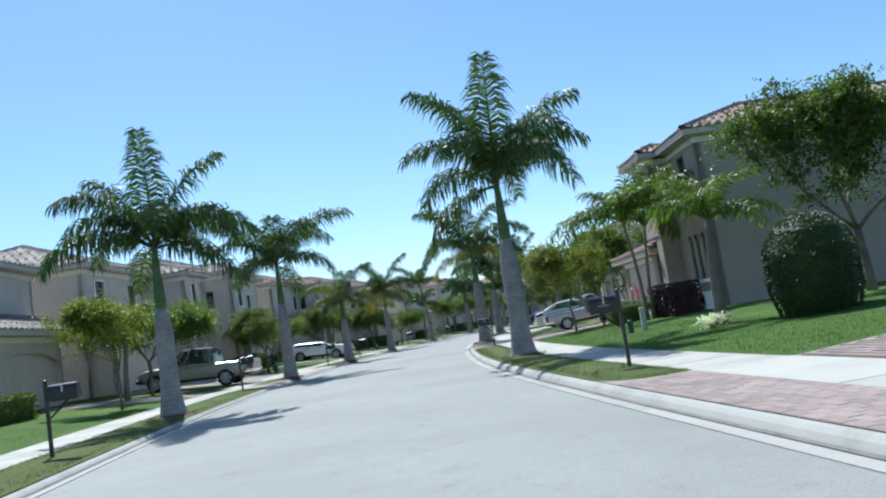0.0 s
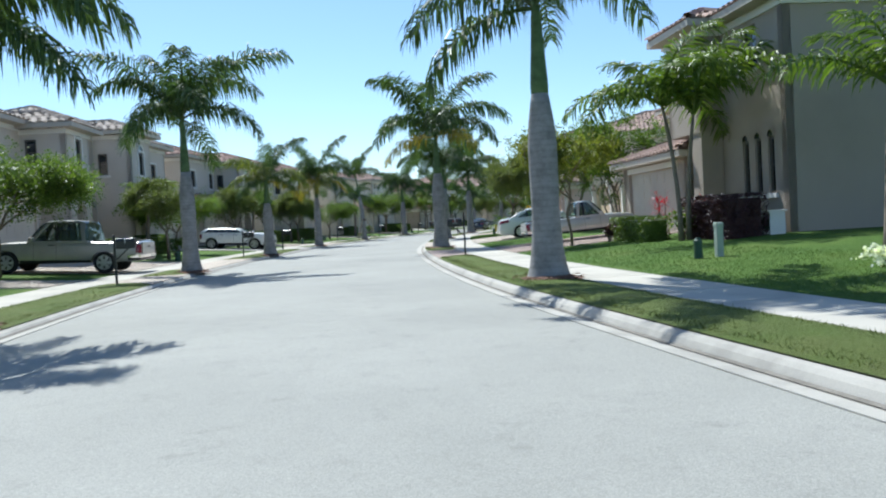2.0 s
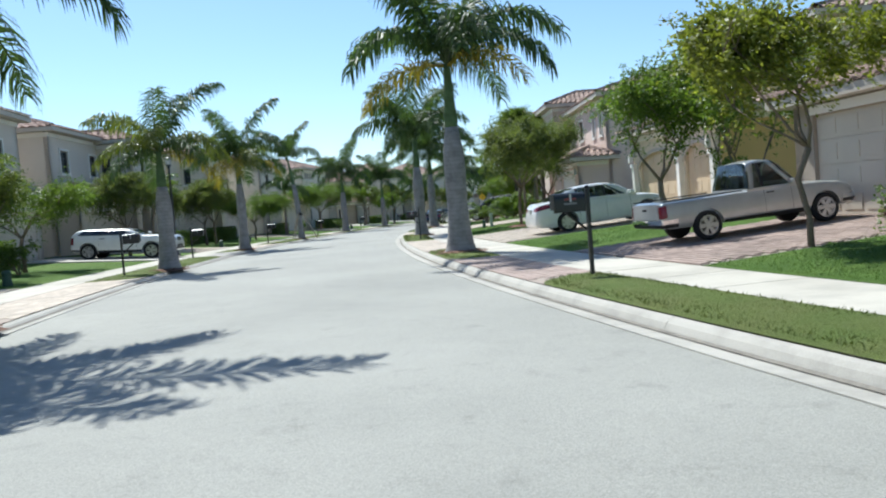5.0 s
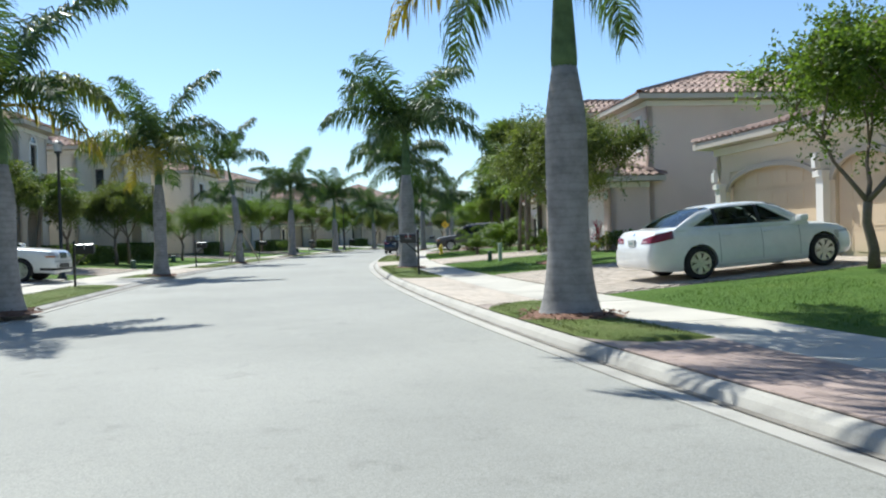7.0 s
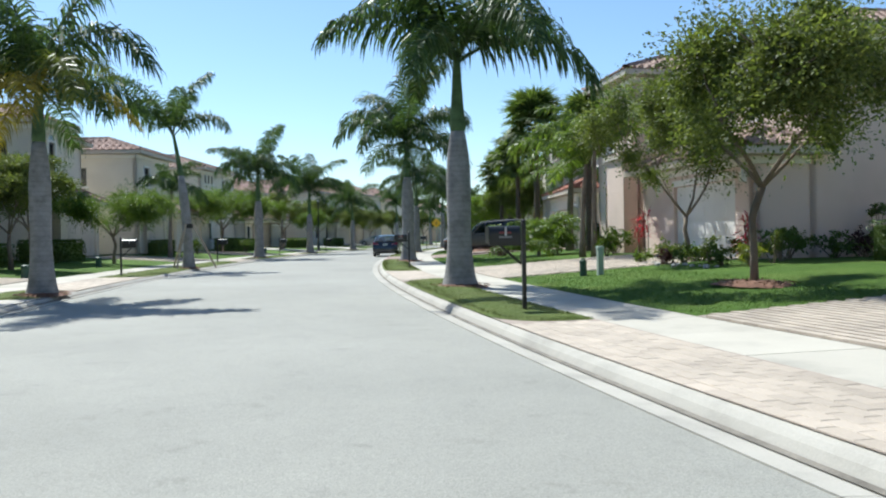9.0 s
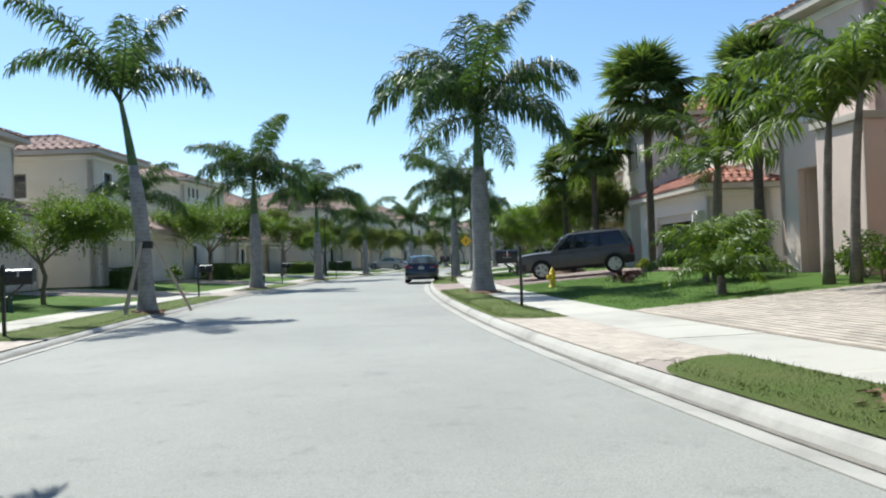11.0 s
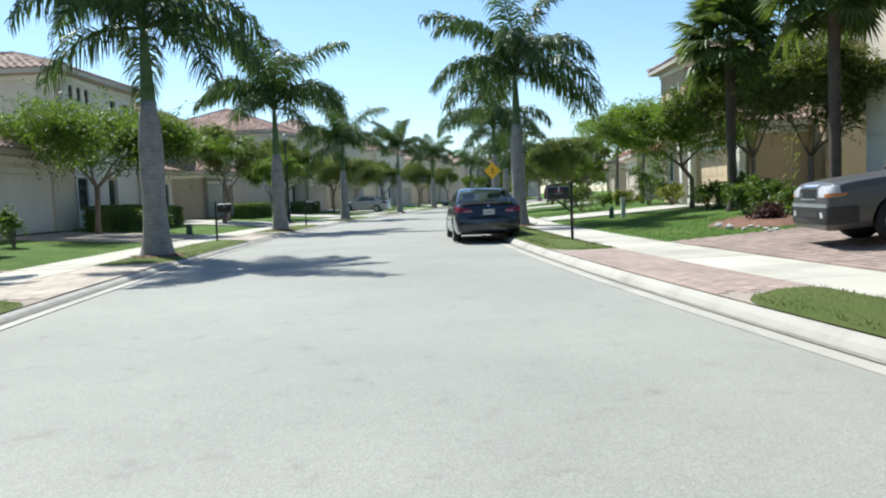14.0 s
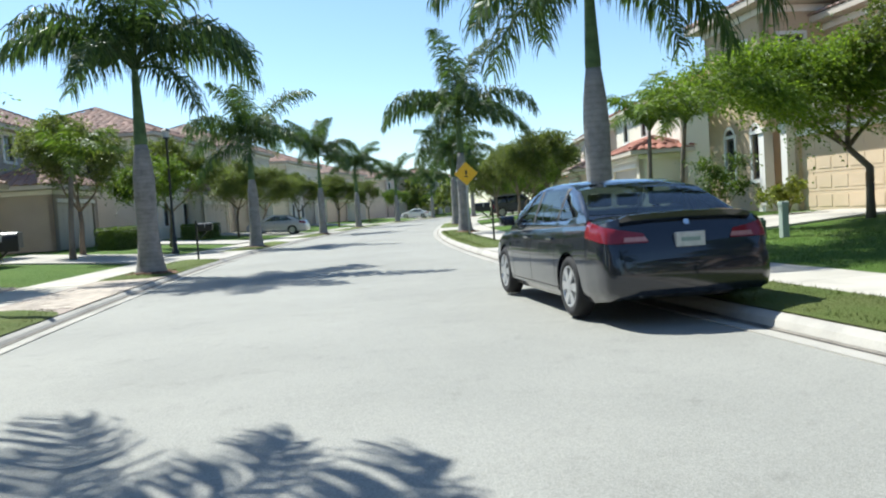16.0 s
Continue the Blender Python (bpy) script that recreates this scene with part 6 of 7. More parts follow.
# ---- street furniture ----
def mailbox(s, d, seed=0, facing=1, bars=True, label="black mailbox on a square black post", red=False):
    """Post with a side arm; the box's long axis lies across the street."""
    t = thing("mailbox", at(s, d, ground(d) + 0.03) @ Matrix.Scale(0.81, 4), label, "mailbox", "mailboxes")
    bm = box(bmesh.new(), -0.033, 0.033, -0.033, 0.033, -0.1, 1.44, 0.005)
    part("post", bm, M_BLACK, t)
    bm = lathe(bmesh.new(), [(1.44, 0.05), (1.455, 0.05), (1.465, 0.028), (1.49, 0.042), (1.515, 0.034), (1.53, 0.01)], 10)
    part("finial", bm, M_BLACK, t)
    f = -facing
    bm = box(bmesh.new(), min(0.05 * f, 0.60 * f), max(0.05 * f, 0.60 * f), -0.035, 0.035, 1.09, 1.14)
    part("arm", bm, M_BLACK, t)
    bm = rod(bmesh.new(), (0.05 * f, 0, 0.78), (0.4 * f, 0, 1.09), 0.022, 6)
    part("brace", bm, M_BLACK, t)
    bm = bmesh.new()
    prof = [(-0.12, 1.14), (0.12, 1.14)] + [(0.12 * math.cos(a), 1.30 + 0.12 * math.sin(a)) for a in [math.pi * k / 10 for k in range(11)]]
    x0, x1 = sorted((0.08 * f, 0.62 * f))
    loft(bm, [[(x, y, z) for y, z in prof] for x in (x0, x1)])
    b = part("box", bm, M_BLACK, t, "glossy black arched box")
    bm = box(bmesh.new(), x0 - 0.012 if f < 0 else x1, x0 if f < 0 else x1 + 0.012, -0.115, 0.115, 1.15, 1.41, 0.004)
    part("door", bm, M_BLACK, b)
    bm = box(bmesh.new(), (x0 + x1) / 2 - 0.01, (x0 + x1) / 2 + 0.02, -0.135, -0.122, 1.26, 1.40)
    part("flag", bm, M_STEEL, b)
    if bars:
        for z, ww, mt in ((1.31, 0.10, M_BAR_RED), (1.235, 0.11, M_BAR_GREY)):
            bm = box(bmesh.new(), (x0 + x1) / 2 - ww, (x0 + x1) / 2 + ww, -0.126, -0.121, z - 0.016, z + 0.016)
            part("print_bar", bm, mt, b)
    return t


def hydrant(s, d):
    t = thing("fire_hydrant", at(s, d) @ Matrix.Scale(0.87, 4), "yellow cast-iron fire hydrant on the lawn", "fire hydrant")
    part("barrel", lathe(bmesh.new(), [(-0.05, 0.15), (0.04, 0.15), (0.05, 0.105), (0.42, 0.1), (0.43, 0.135), (0.47, 0.135), (0.48, 0.11), (0.56, 0.1), (0.63, 0.06), (0.65, 0.03), (0.70, 0.03)], 16), M_YELLOW, t, "", True)
    for a, r in ((0, 0.05), (90, 0.065), (180, 0.05)):
        bm = lathe(bmesh.new(), [(0.08, r), (0.16, r), (0.165, r * 1.25), (0.20, r * 1.2), (0.21, r * 0.4)], 10)
        bmesh.ops.transform(bm, matrix=Matrix.Translation((0, 0, 0.36)) @ Matrix.Rotation(radians(a), 4, "Z") @ Matrix.Rotation(radians(-90), 4, "X"), verts=bm.verts)
        part("outlet", bm, M_YELLOW, t)
    return t


def utility_pair(s, d, gap=0.35):
    t = thing("utility_pedestal", at(s, d), "pale green plastic telecom pedestal on the lawn", "utility box", "utility boxes")
    bm = box(bmesh.new(), -0.065, 0.065, -0.065, 0.065, -0.05, 0.62, 0.015)
    part("shell", bm, M_PALE_BOX, t)
    bm = box(bmesh.new(), -0.075, 0.075, -0.075, 0.075, 0.57, 0.66, 0.025)
    part("cap", bm, M_PALE_BOX, t)
    u = thing("meter_box", at(s + 0.15, d - gap), "low dark green utility box beside the pedestal", "utility box", "utility boxes")
    part("shell", lathe(bmesh.new(), [(-0.05, 0.085), (0.02, 0.085), (0.28, 0.075), (0.3, 0.085), (0.36, 0.08), (0.38, 0.05)], 12), M_GREEN_BOX, u)
    part("lid", lathe(bmesh.new(), [(0.38, 0.055), (0.41, 0.04)], 12), M_GREEN_BOX, u)


def street_lamp(s, d, h=4.6):
    t = thing("street_lamp", at(s, d), "slim black street lamp with a lantern head", "street lamp", "street lamps")
    part("pole", lathe(bmesh.new(), [(-0.1, 0.16), (0.1, 0.16), (0.15, 0.1), (0.7, 0.085), (0.75, 0.06), (h - 0.3, 0.045), (h - 0.25, 0.07), (h - 0.2, 0.05)], 12), M_IRON, t, "", True)
    hd = part("lantern", lathe(bmesh.new(), [(h - 0.2, 0.06), (h - 0.16, 0.13), (h - 0.12, 0.12)], 10), M_IRON, t)
    part("globe", lathe(bmesh.new(), [(h - 0.12, 0.11), (h + 0.1, 0.16), (h + 0.12, 0.15)], 10), M_LAMP, hd)
    part("cap", lathe(bmesh.new(), [(h + 0.12, 0.2), (h + 0.2, 0.12), (h + 0.26, 0.03)], 10), M_IRON, hd)
    return t


def warning_sign(s, d):
    t = thing("warning_sign", at(s, d, None, 0), "yellow diamond warning sign on a steel post", "road sign")
    part("post", box(bmesh.new(), -0.03, 0.03, -0.02, 0.02, -0.1, 2.62), M_STEEL, t)
    bm = box(bmesh.new(), -0.32, 0.32, -0.045, -0.025, -0.32, 0.32, 0.004)
    bmesh.ops.transform(bm, matrix=Matrix.Translation((0, 0, 2.36)) @ Matrix.Rotation(radians(45), 4, "Y"), verts=bm.verts)
    pl = part("plate", bm, M_SIGN, t)
    for x, z, w, h in ((0, 2.41, 0.07, 0.16), (0, 2.25, 0.14, 0.045)):
        part("symbol_bar", box(bmesh.new(), x - w / 2, x + w / 2, -0.052, -0.047, z - h / 2, z + h / 2), M_BLACK, pl)
    return t


def rocks(s, d, n, spread, seed, label="pale rocks edging a planting bed"):
    rnd = random.Random(seed)
    t = thing("rock_edging", at(s, d), label, "rocks", "rock edging")
    for k in range(n):
        bm = bmesh.new()
        bmesh.ops.create_icosphere(bm, subdivisions=1, radius=rnd.uniform(0.045, 0.10))
        for v in bm.verts:
            v.co *= 1 + rnd.uniform(-0.22, 0.22)
            v.co.z *= 0.65
        ob = part("rock", bm, M_ROCK, t)
        ob.matrix_basis = pose(rnd.uniform(-0.3, 0.3), (k / max(1, n - 1) - 0.5) * spread + rnd.uniform(-0.1, 0.1), 0.035, 0, 0, rnd.uniform(0, 360))
    return t


# ---- houses on the right ----
def right_houses():
    # grey-beige house with a porch and three arched windows
    h = House(26.4, 11.7, 1, "two-storey grey-beige stucco house with rose tile roof", "grey", "rose", tile=0.30)
    h.block(26.4, 32.3, 0.0, 12.5, 0, 6.0, front=[(27.0, 27.32, 1.0, 2.45, "window tall arch"), (27.65, 27.97, 1.0, 2.45, "window tall arch"), (28.3, 28.62, 1.0, 2.45, "window tall arch"), (27.7, 28.5, 4.3, 5.45, "window grid")],
            near=[(8.5, 9.6, 4.2, 5.3, "window grid")], roof=True, hip=0.37)
    h.block(29.7, 31.9, -0.7, 0.0, 2.9, 6.0, front=[(30.4, 31.2, 4.2, 5.3, "window grid")], roof=True, hip=0.45, over=0.45, back=False)
    part("bay_floor", box(bmesh.new(), h.u(31.9), h.u(29.7), -0.7, -0.0, 2.88, 2.92), h.stucco, h.root)
    h.block(31.2, 36.9, -0.5, 6.5, 0, 2.5, front=[(31.9, 36.3, 0.0, 2.05, "garage")], roof=True, hip=0.3, over=0.4, band=False)
    part("pier", box(bmesh.new(), h.u(30.4), h.u(29.75), -0.66, -0.01, -0.1, 2.9, 0.02), h.stucco, h.root, "square stucco pier beside the entry")
    bm = box(bmesh.new(), h.u(30.1), h.u(26.36), -0.06, -0.002, 4.06, 4.24)
    part("string_course", bm, M_FASCIA, h.root, "pale moulding between the storeys")
    part("entry_step", box(bmesh.new(), h.u(30.1), h.u(28.6), -1.2, -0.05, -0.1, 0.06), M_DRIVE, h.root)
    # yellow house with two arched garage doors
    h = House(50.0, 13.1, 1, "yellow stucco house with white arched garage surrounds", "yellow", "rose", tile=0.30)
    h.block(45.8, 51.2, 3.6, 13.0, 0, 6.0, front=[(46.8, 47.5, 4.2, 5.3, "window grid"), (49.4, 50.1, 4.2, 5.3, "window grid")], near=[(8.0, 9.0, 4.2, 5.3, "window grid")], roof=True, hip=0.3)
    h.block(45.6, 53.7, 0.0, 8.0, 0, 3.25, front=[(46.3, 48.4, 0.0, 2.3, "garage arch tan"), (49.0, 53.0, 0.0, 2.3, "garage arch tan")], roof=True, hip=0.24)
    for s in (45.95, 48.7, 53.35):
        h.column(s, -0.06, 2.0, 0.13, True)
        h.wall_lamp(s, -0.18, 2.05)
    part("end_wall", box(bmesh.new(), h.u(45.6) + 0.003, h.u(45.6) + 0.03, 0.0, 8.0, -0.1, 2.8), STUCCO["ochre"], h.root, "ochre-painted end wall")
    # pinkish house with the tall plain end wall
    h = House(62.0, 13.6, 1, "two-storey pinkish stucco house with tan tile roof", "pink", "rose", tile=0.30)
    h.block(62.0, 71.2, 0.45, 14.5, 0, 6.0, front=[(62.7, 63.2, 4.0, 5.2, "window tall trim"), (64.3, 64.8, 4.0, 5.2, "window tall trim"), (67.2, 68.2, 4.1, 5.2, "window grid trim")], roof=True)
    h.block(62.0, 69.0, -1.1, 0.46, 0, 2.85, front=[(62.9, 66.6, 0.0, 2.1, "garage white")], roof=True, hip=0.42, over=0.5, back=False)
    h.block(71.2, 75.0, -0.5, 9.0, 0, 6.7, front=[(73.0, 74.2, 0.0, 2.7, "niche"), (73.2, 73.8, 4.0, 5.4, "window tall arch trim")], near=[(0.1, 0.45, 3.8, 5.0, "window tall")], roof=True, hip=0.38)
    h.wall_lamp(62.35, -1.1, 2.0)
    h.wall_lamp(67.4, -1.1, 2.0)
    part("pier", box(bmesh.new(), h.u(72.6), h.u(70.9), -1.05, -0.502, -0.1, 3.45, 0.03), h.stucco, h.root, "square stucco porch pier")
    part("pier_cap", box(bmesh.new(), h.u(72.7), h.u(70.8), -1.15, -0.502, 3.45, 3.62, 0.02), M_FASCIA, h.root)
    # off-white house with the entry tower and open garage
    h = House(82.3, 13.2, 1, "two-storey off-white stucco house with red tile roof and arched entry tower", "white", "red", tile=0.30)
    h.block(82.3, 90.2, 2.0, 13.0, 0, 5.9, front=[(84.0, 84.9, 4.0, 5.2, "window grid"), (87.2, 88.1, 4.0, 5.2, "window grid")], near=[(6, 7, 4.0, 5.2, "window grid")], roof=True)
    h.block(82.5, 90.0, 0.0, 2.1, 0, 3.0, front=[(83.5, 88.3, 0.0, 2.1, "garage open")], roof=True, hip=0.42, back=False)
    h.block(90.0, 93.5, 0.1, 9.0, 0, 6.9, front=[(90.9, 92.5, 0.0, 3.65, "niche"), (90.9, 91.35, 4.5, 5.7, "window tall trim"), (91.9, 92.35, 4.5, 5.7, "window tall trim")], roof=True, hip=0.42)
    h.arch_head(90.9, 92.5, 2.85, 0.1)
    for k in range(11):
        z0, z1 = 0.05 + k * 0.6, 0.6 + k * 0.6
        gap = 0.8 + 0.12 if z1 < 3.8 else 0.0
        for a, b in ([(90.04, 91.7 - gap), (91.7 + gap, 93.46)] if gap else [(90.04, 93.46)]):
            if 4.3 < z1 and z0 < 5.8:
                continue
            part("course", box(bmesh.new(), h.u(b) if h.u(b) < h.u(a) else h.u(a), max(h.u(a), h.u(b)), 0.07, 0.098, z0, z1), h.stucco, h.root)
    for s in (83.1, 88.7):
        h.column(s, -0.08, 2.1, 0.15, True)
        h.wall_lamp(s, -0.22, 1.7)
    # tan house further on
    h = House(100.2, 12.9, 1, "two-storey tan stucco house with white columns and tile roof", "tan", "rose", tile=0.34)
    h.block(100.2, 112.0, 2.2, 13.0, 0, 5.8, front=[(102.0, 103.0, 3.9, 5.0, "window grid trim"), (105.4, 106.4, 3.9, 5.0, "window grid trim")], near=[(5, 6, 3.9, 5.0, "window grid")], roof=True)
    h.block(101.4, 107.4, 0.0, 2.3, 0, 2.9, front=[(101.9, 106.7, 0.0, 2.05, "garage tan")], roof=True, hip=0.42, back=False)
    h.block(108.6, 112.4, 0.2, 6.0, 0, 6.4, front=[(109.0, 109.5, 1.0, 2.4, "window tall arch trim"), (110.6, 111.2, 1.0, 2.4, "window tall arch trim"), (109.6, 110.6, 4.1, 5.3, "window grid trim")], near=[(0.7, 1.5, 4.1, 5.3, "window grid trim")], roof=True, hip=0.38)
    for s in (101.6, 107.0, 108.2):
        h.column(s, -0.1, 2.5, 0.15, True)
    # houses round the bend
    for s0, stucco, roof in ((122, "cream", "red"), (138, "pink", "rose"), (154, "cream", "red"), (170, "white", "red"), (187, "cream", "rose")):
        h = House(s0, 13.2, 1, "two-storey %s stucco house with tile roof" % ("pinkish" if stucco == "pink" else stucco), stucco, roof, tile=0.5)
        h.block(s0, s0 + 13, 2.0, 12.0, 0, 5.8, front=[(s0 + 2, s0 + 3, 4, 5.1, "window grid trim"), (s0 + 6, s0 + 7, 4, 5.1, "window grid trim"), (s0 + 10, s0 + 11, 4, 5.1, "window grid trim")], near=[(5, 6, 4, 5.1, "window grid")], roof=True)
        h.block(s0 + 0.4, s0 + 6.2, 0.0, 2.1, 0, 2.9, front=[(s0 + 0.9, s0 + 5.7, 0, 2.1, "garage")], roof=True, hip=0.42, back=False)


def left_house(s0, s1, g0, g1, stucco, roof, label, eave=6.3, v=0.9, tower=None, d0=12.5, tile=0.42, lower="garage", hip=0.33, tv=-1.0):
    """A house with its main block v behind the garage's front and, where it has one, an entry tower that stands forward at tv."""
    h = House(s0, d0, -1, label, stucco, roof, tile=tile)
    wins, s = [], s0 + 1.2
    while s + 1.0 < s1 - 0.8:
        if not (tower and tower[0] - 1.1 < s < tower[1] + 0.2):
            wins.append((s, s + 0.9, 4.15, 5.3, "window grid trim"))
            if not g0 - 1.0 < s < g1 + 0.3:
                wins.append((s, s + 0.9, 0.8, 2.2, "window grid trim"))
        s += 3.6
    h.block(s0, s1, v, v + 11.0, 0, eave, front=wins, near=[(v + 3, v + 4, 4.1, 5.2, "window grid"), (v + 6.5, v + 7.5, 4.1, 5.2, "window grid")], roof=True, hip=hip)
    h.block(g0 - 0.4, g1 + 0.4, -0.2, v + 0.1, 0, 2.9, front=[(g0, g1, 0, 2.1, lower)], roof=True, hip=0.55, back=False)
    if tower:
        a, b = tower
        h.block(a, b, tv, v + 3, 0, eave - 0.15, front=[(a + 0.8, b - 0.8, 0, 2.5, "niche"), ((a + b) / 2 - 0.35, (a + b) / 2 + 0.35, 4.1, 5.3, "window tall arch trim")], near=[(0.2, 0.7, 4.1, 5.2, "window tall")], roof=True, hip=0.36)
        h.arch_head(a + 0.8, b - 0.8, 2.5 - (b - a - 1.6) / 2, tv)
    return h


def left_houses():
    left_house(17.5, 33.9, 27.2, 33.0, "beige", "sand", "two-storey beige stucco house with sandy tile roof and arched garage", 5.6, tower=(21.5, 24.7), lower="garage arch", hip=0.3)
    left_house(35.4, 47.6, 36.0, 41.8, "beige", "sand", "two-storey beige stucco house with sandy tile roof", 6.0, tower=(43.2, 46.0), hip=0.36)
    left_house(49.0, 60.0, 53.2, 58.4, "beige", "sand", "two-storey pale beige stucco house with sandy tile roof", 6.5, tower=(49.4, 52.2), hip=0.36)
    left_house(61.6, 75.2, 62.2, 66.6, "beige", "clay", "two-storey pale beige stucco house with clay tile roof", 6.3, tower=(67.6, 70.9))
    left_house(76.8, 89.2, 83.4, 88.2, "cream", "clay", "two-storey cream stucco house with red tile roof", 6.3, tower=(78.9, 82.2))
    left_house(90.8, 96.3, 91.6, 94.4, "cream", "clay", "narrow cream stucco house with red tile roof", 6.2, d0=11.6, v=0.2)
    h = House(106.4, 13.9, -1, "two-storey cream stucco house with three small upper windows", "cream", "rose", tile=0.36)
    h.block(106.4, 114.3, 0.0, 11.0, 0, 6.75, front=[(107.2, 107.6, 5.5, 6.2, "window tall"), (107.95, 108.35, 5.5, 6.2, "window tall"), (108.7, 109.1, 5.5, 6.2, "window tall"), (111.2, 111.9, 4.7, 6.0, "window tall trim"), (112.7, 113.4, 4.7, 6.0, "window tall trim"), (107.4, 108.4, 0.8, 2.2, "window grid trim"), (110.6, 111.6, 0.0, 2.3, "door")], near=[(5.0, 6.0, 4.4, 5.5, "window grid")], roof=True, hip=0.32, over=0.55)
    h.block(114.3, 116.4, -1.0, 6.0, 0, 2.7, front=[(114.8, 115.7, 0.8, 2.0, "window grid trim")], roof=True, hip=0.5, over=0.4)
    h.block(97.4, 104.4, -1.4, 4.5, 0, 2.9, front=[(98.0, 102.6, 0, 2.1, "garage white")], roof=True, hip=0.4)
    h.block(104.4, 106.4, 0.4, 5.0, 0, 3.0, front=[(104.9, 105.8, 0.8, 2.1, "window grid trim")], roof=True, hip=0.3, back=False)
    left_house(119.4, 129.4, 120.0, 124.0, "grey", "clay", "two-storey grey-beige stucco house with red tile roof", 5.7, d0=13.6, v=2.2, hip=0.46)
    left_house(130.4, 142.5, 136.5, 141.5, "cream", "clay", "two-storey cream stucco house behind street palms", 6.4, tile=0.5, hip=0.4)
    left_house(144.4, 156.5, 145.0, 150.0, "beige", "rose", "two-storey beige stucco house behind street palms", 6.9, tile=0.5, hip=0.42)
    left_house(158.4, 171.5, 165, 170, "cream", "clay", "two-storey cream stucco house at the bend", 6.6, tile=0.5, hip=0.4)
    left_house(173.4, 186.5, 174, 179, "pink", "rose", "two-storey rose stucco house at the bend", 6.2, tile=0.5)
    left_house(189.0, 199.0, 190, 195, "pink", "rose", "two-storey rose stucco house beyond the bend", 6.2, tile=0.5)
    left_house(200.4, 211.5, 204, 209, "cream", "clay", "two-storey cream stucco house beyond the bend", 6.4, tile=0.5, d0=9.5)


right_houses()
left_houses()

# ---- street palms ----
royal_palm(21.0, 4.2, 3.15, 4.65, 0.94, 1.06, 1, up=4, arch=6, flat=3, hang=1)
royal_palm(41.2, 4.12, 3.1, 4.65, 1.0, 1.05, 2, dry=2, up=4, arch=6, flat=3, hang=0, label="royal palm with a few yellowing lower leaves")
royal_palm(59.2, 4.35, 3.2, 4.65, 0.95, 1.08, 3, up=4, arch=6, flat=4, hang=0)
royal_palm(78.2, 4.6, 3.7, 5.25, 1.02, 1.15, 4, up=4, arch=6, flat=4, hang=3)
royal_palm(99.2, 4.5, 3.3, 4.95, 0.85, 1.12, 5, up=3, arch=6, flat=4, hang=3)
royal_palm(118.6, 4.45, 3.4, 5.0, 0.9, 1.15, 6, up=3, arch=6, flat=4, hang=3)
for k, s in enumerate((134.5, 151.0, 168.0, 184.0)):
    royal_palm(s, 4.4, 3.1, 4.5, 0.9, 1.0, 31 + k)
royal_palm(19.4, -4.5, 2.6, 4.1, 0.83, 0.88, 7, up=3, arch=6, flat=4, hang=2)
royal_palm(33.0, -4.1, 3.1, 4.75, 0.86, 1.02, 8, up=4, arch=5, flat=4, hang=1)
royal_palm(46.3, -3.95, 2.5, 3.55, 0.9, 0.8, 9, dry=1, pale=6, up=4, arch=6, flat=2, hang=1, label="royal palm with yellowing leaves")
royal_palm(60.8, -4.2, 3.2, 4.3, 0.82, 1.0, 10, dry=4, pale=3, up=4, arch=6, flat=2, hang=2, label="royal palm with browning lower leaves")
royal_palm(75.4, -4.2, 3.7, 5.3, 0.7, 0.9, 11, up=6, arch=2, flat=0, hang=0, lean=(-0.5, 0.0), braces=True, label="young royal palm held by timber braces")
royal_palm(91.8, -4.75, 3.5, 5.15, 1.0, 1.08, 12, up=4, arch=6, flat=4, hang=3)
royal_palm(105.2, -4.6, 3.1, 4.95, 0.95, 1.08, 13, up=4, arch=6, flat=4, hang=1)
royal_palm(118.6, -4.5, 2.9, 4.4, 0.85, 1.02, 14, up=4, arch=5, flat=4)
royal_palm(133.9, -4.2, 3.0, 5.1, 0.8, 0.97, 15, up=5, arch=5, flat=3)
for k, (s, d) in enumerate(((150.2, -4.6), (169.0, -4.6), (185.0, -4.8))):
    royal_palm(s, d, 3.1, 5.2, 0.9, 1.0, 41 + k, up=5, arch=6, flat=4)

# ---- drives ----
RED, TAN, PLAIN = "red-brown brick paver driveway", "beige brick paver driveway", "pale concrete driveway"
driveway(4.4, 10.2, 1, 14, "red", RED)
driveway(32.4, 38.5, 1, 11.5, "red", RED, inner=(32.0, 37.6))
driveway(43.4, 52.1, 1, 13.0, "tan", TAN, inner=(44.3, 52.0))
driveway(62.2, 67.9, 1, 13.2, "tan", TAN, inner=(61.9, 68.6))
driveway(81.2, 87.6, 1, 13.1, "red", RED, inner=(82.1, 88.5))
driveway(101.0, 105.0, 1, 12.8, "plain", PLAIN)
for a, b in ((122.5, 128.0), (142.0, 148.0), (163, 169)):
    driveway(a, b, 1, 13, "plain", PLAIN)
driveway(-8, -2.5, -1, 12.4, "plain", PLAIN)
driveway(28.6, 32.0, -1, 12.4, "tan", TAN, False)
driveway(34.7, 43.2, -1, 12.4, "tan", TAN, False)
driveway(55.2, 59.6, -1, 12.4, "plain", PLAIN)
driveway(62.4, 68.6, -1, 12.4, "tan", TAN, False)
driveway(84.4, 89.8, -1, 12.4, "tan", TAN, False)
driveway(98.2, 103.8, -1, 12.4, "tan", TAN, False)
for a, b in ((110.8, 116.0), (124, 128.6), (136, 141), (160, 166), (185.5, 190)):
    driveway(a, b, -1, 12.4, "plain", PLAIN)

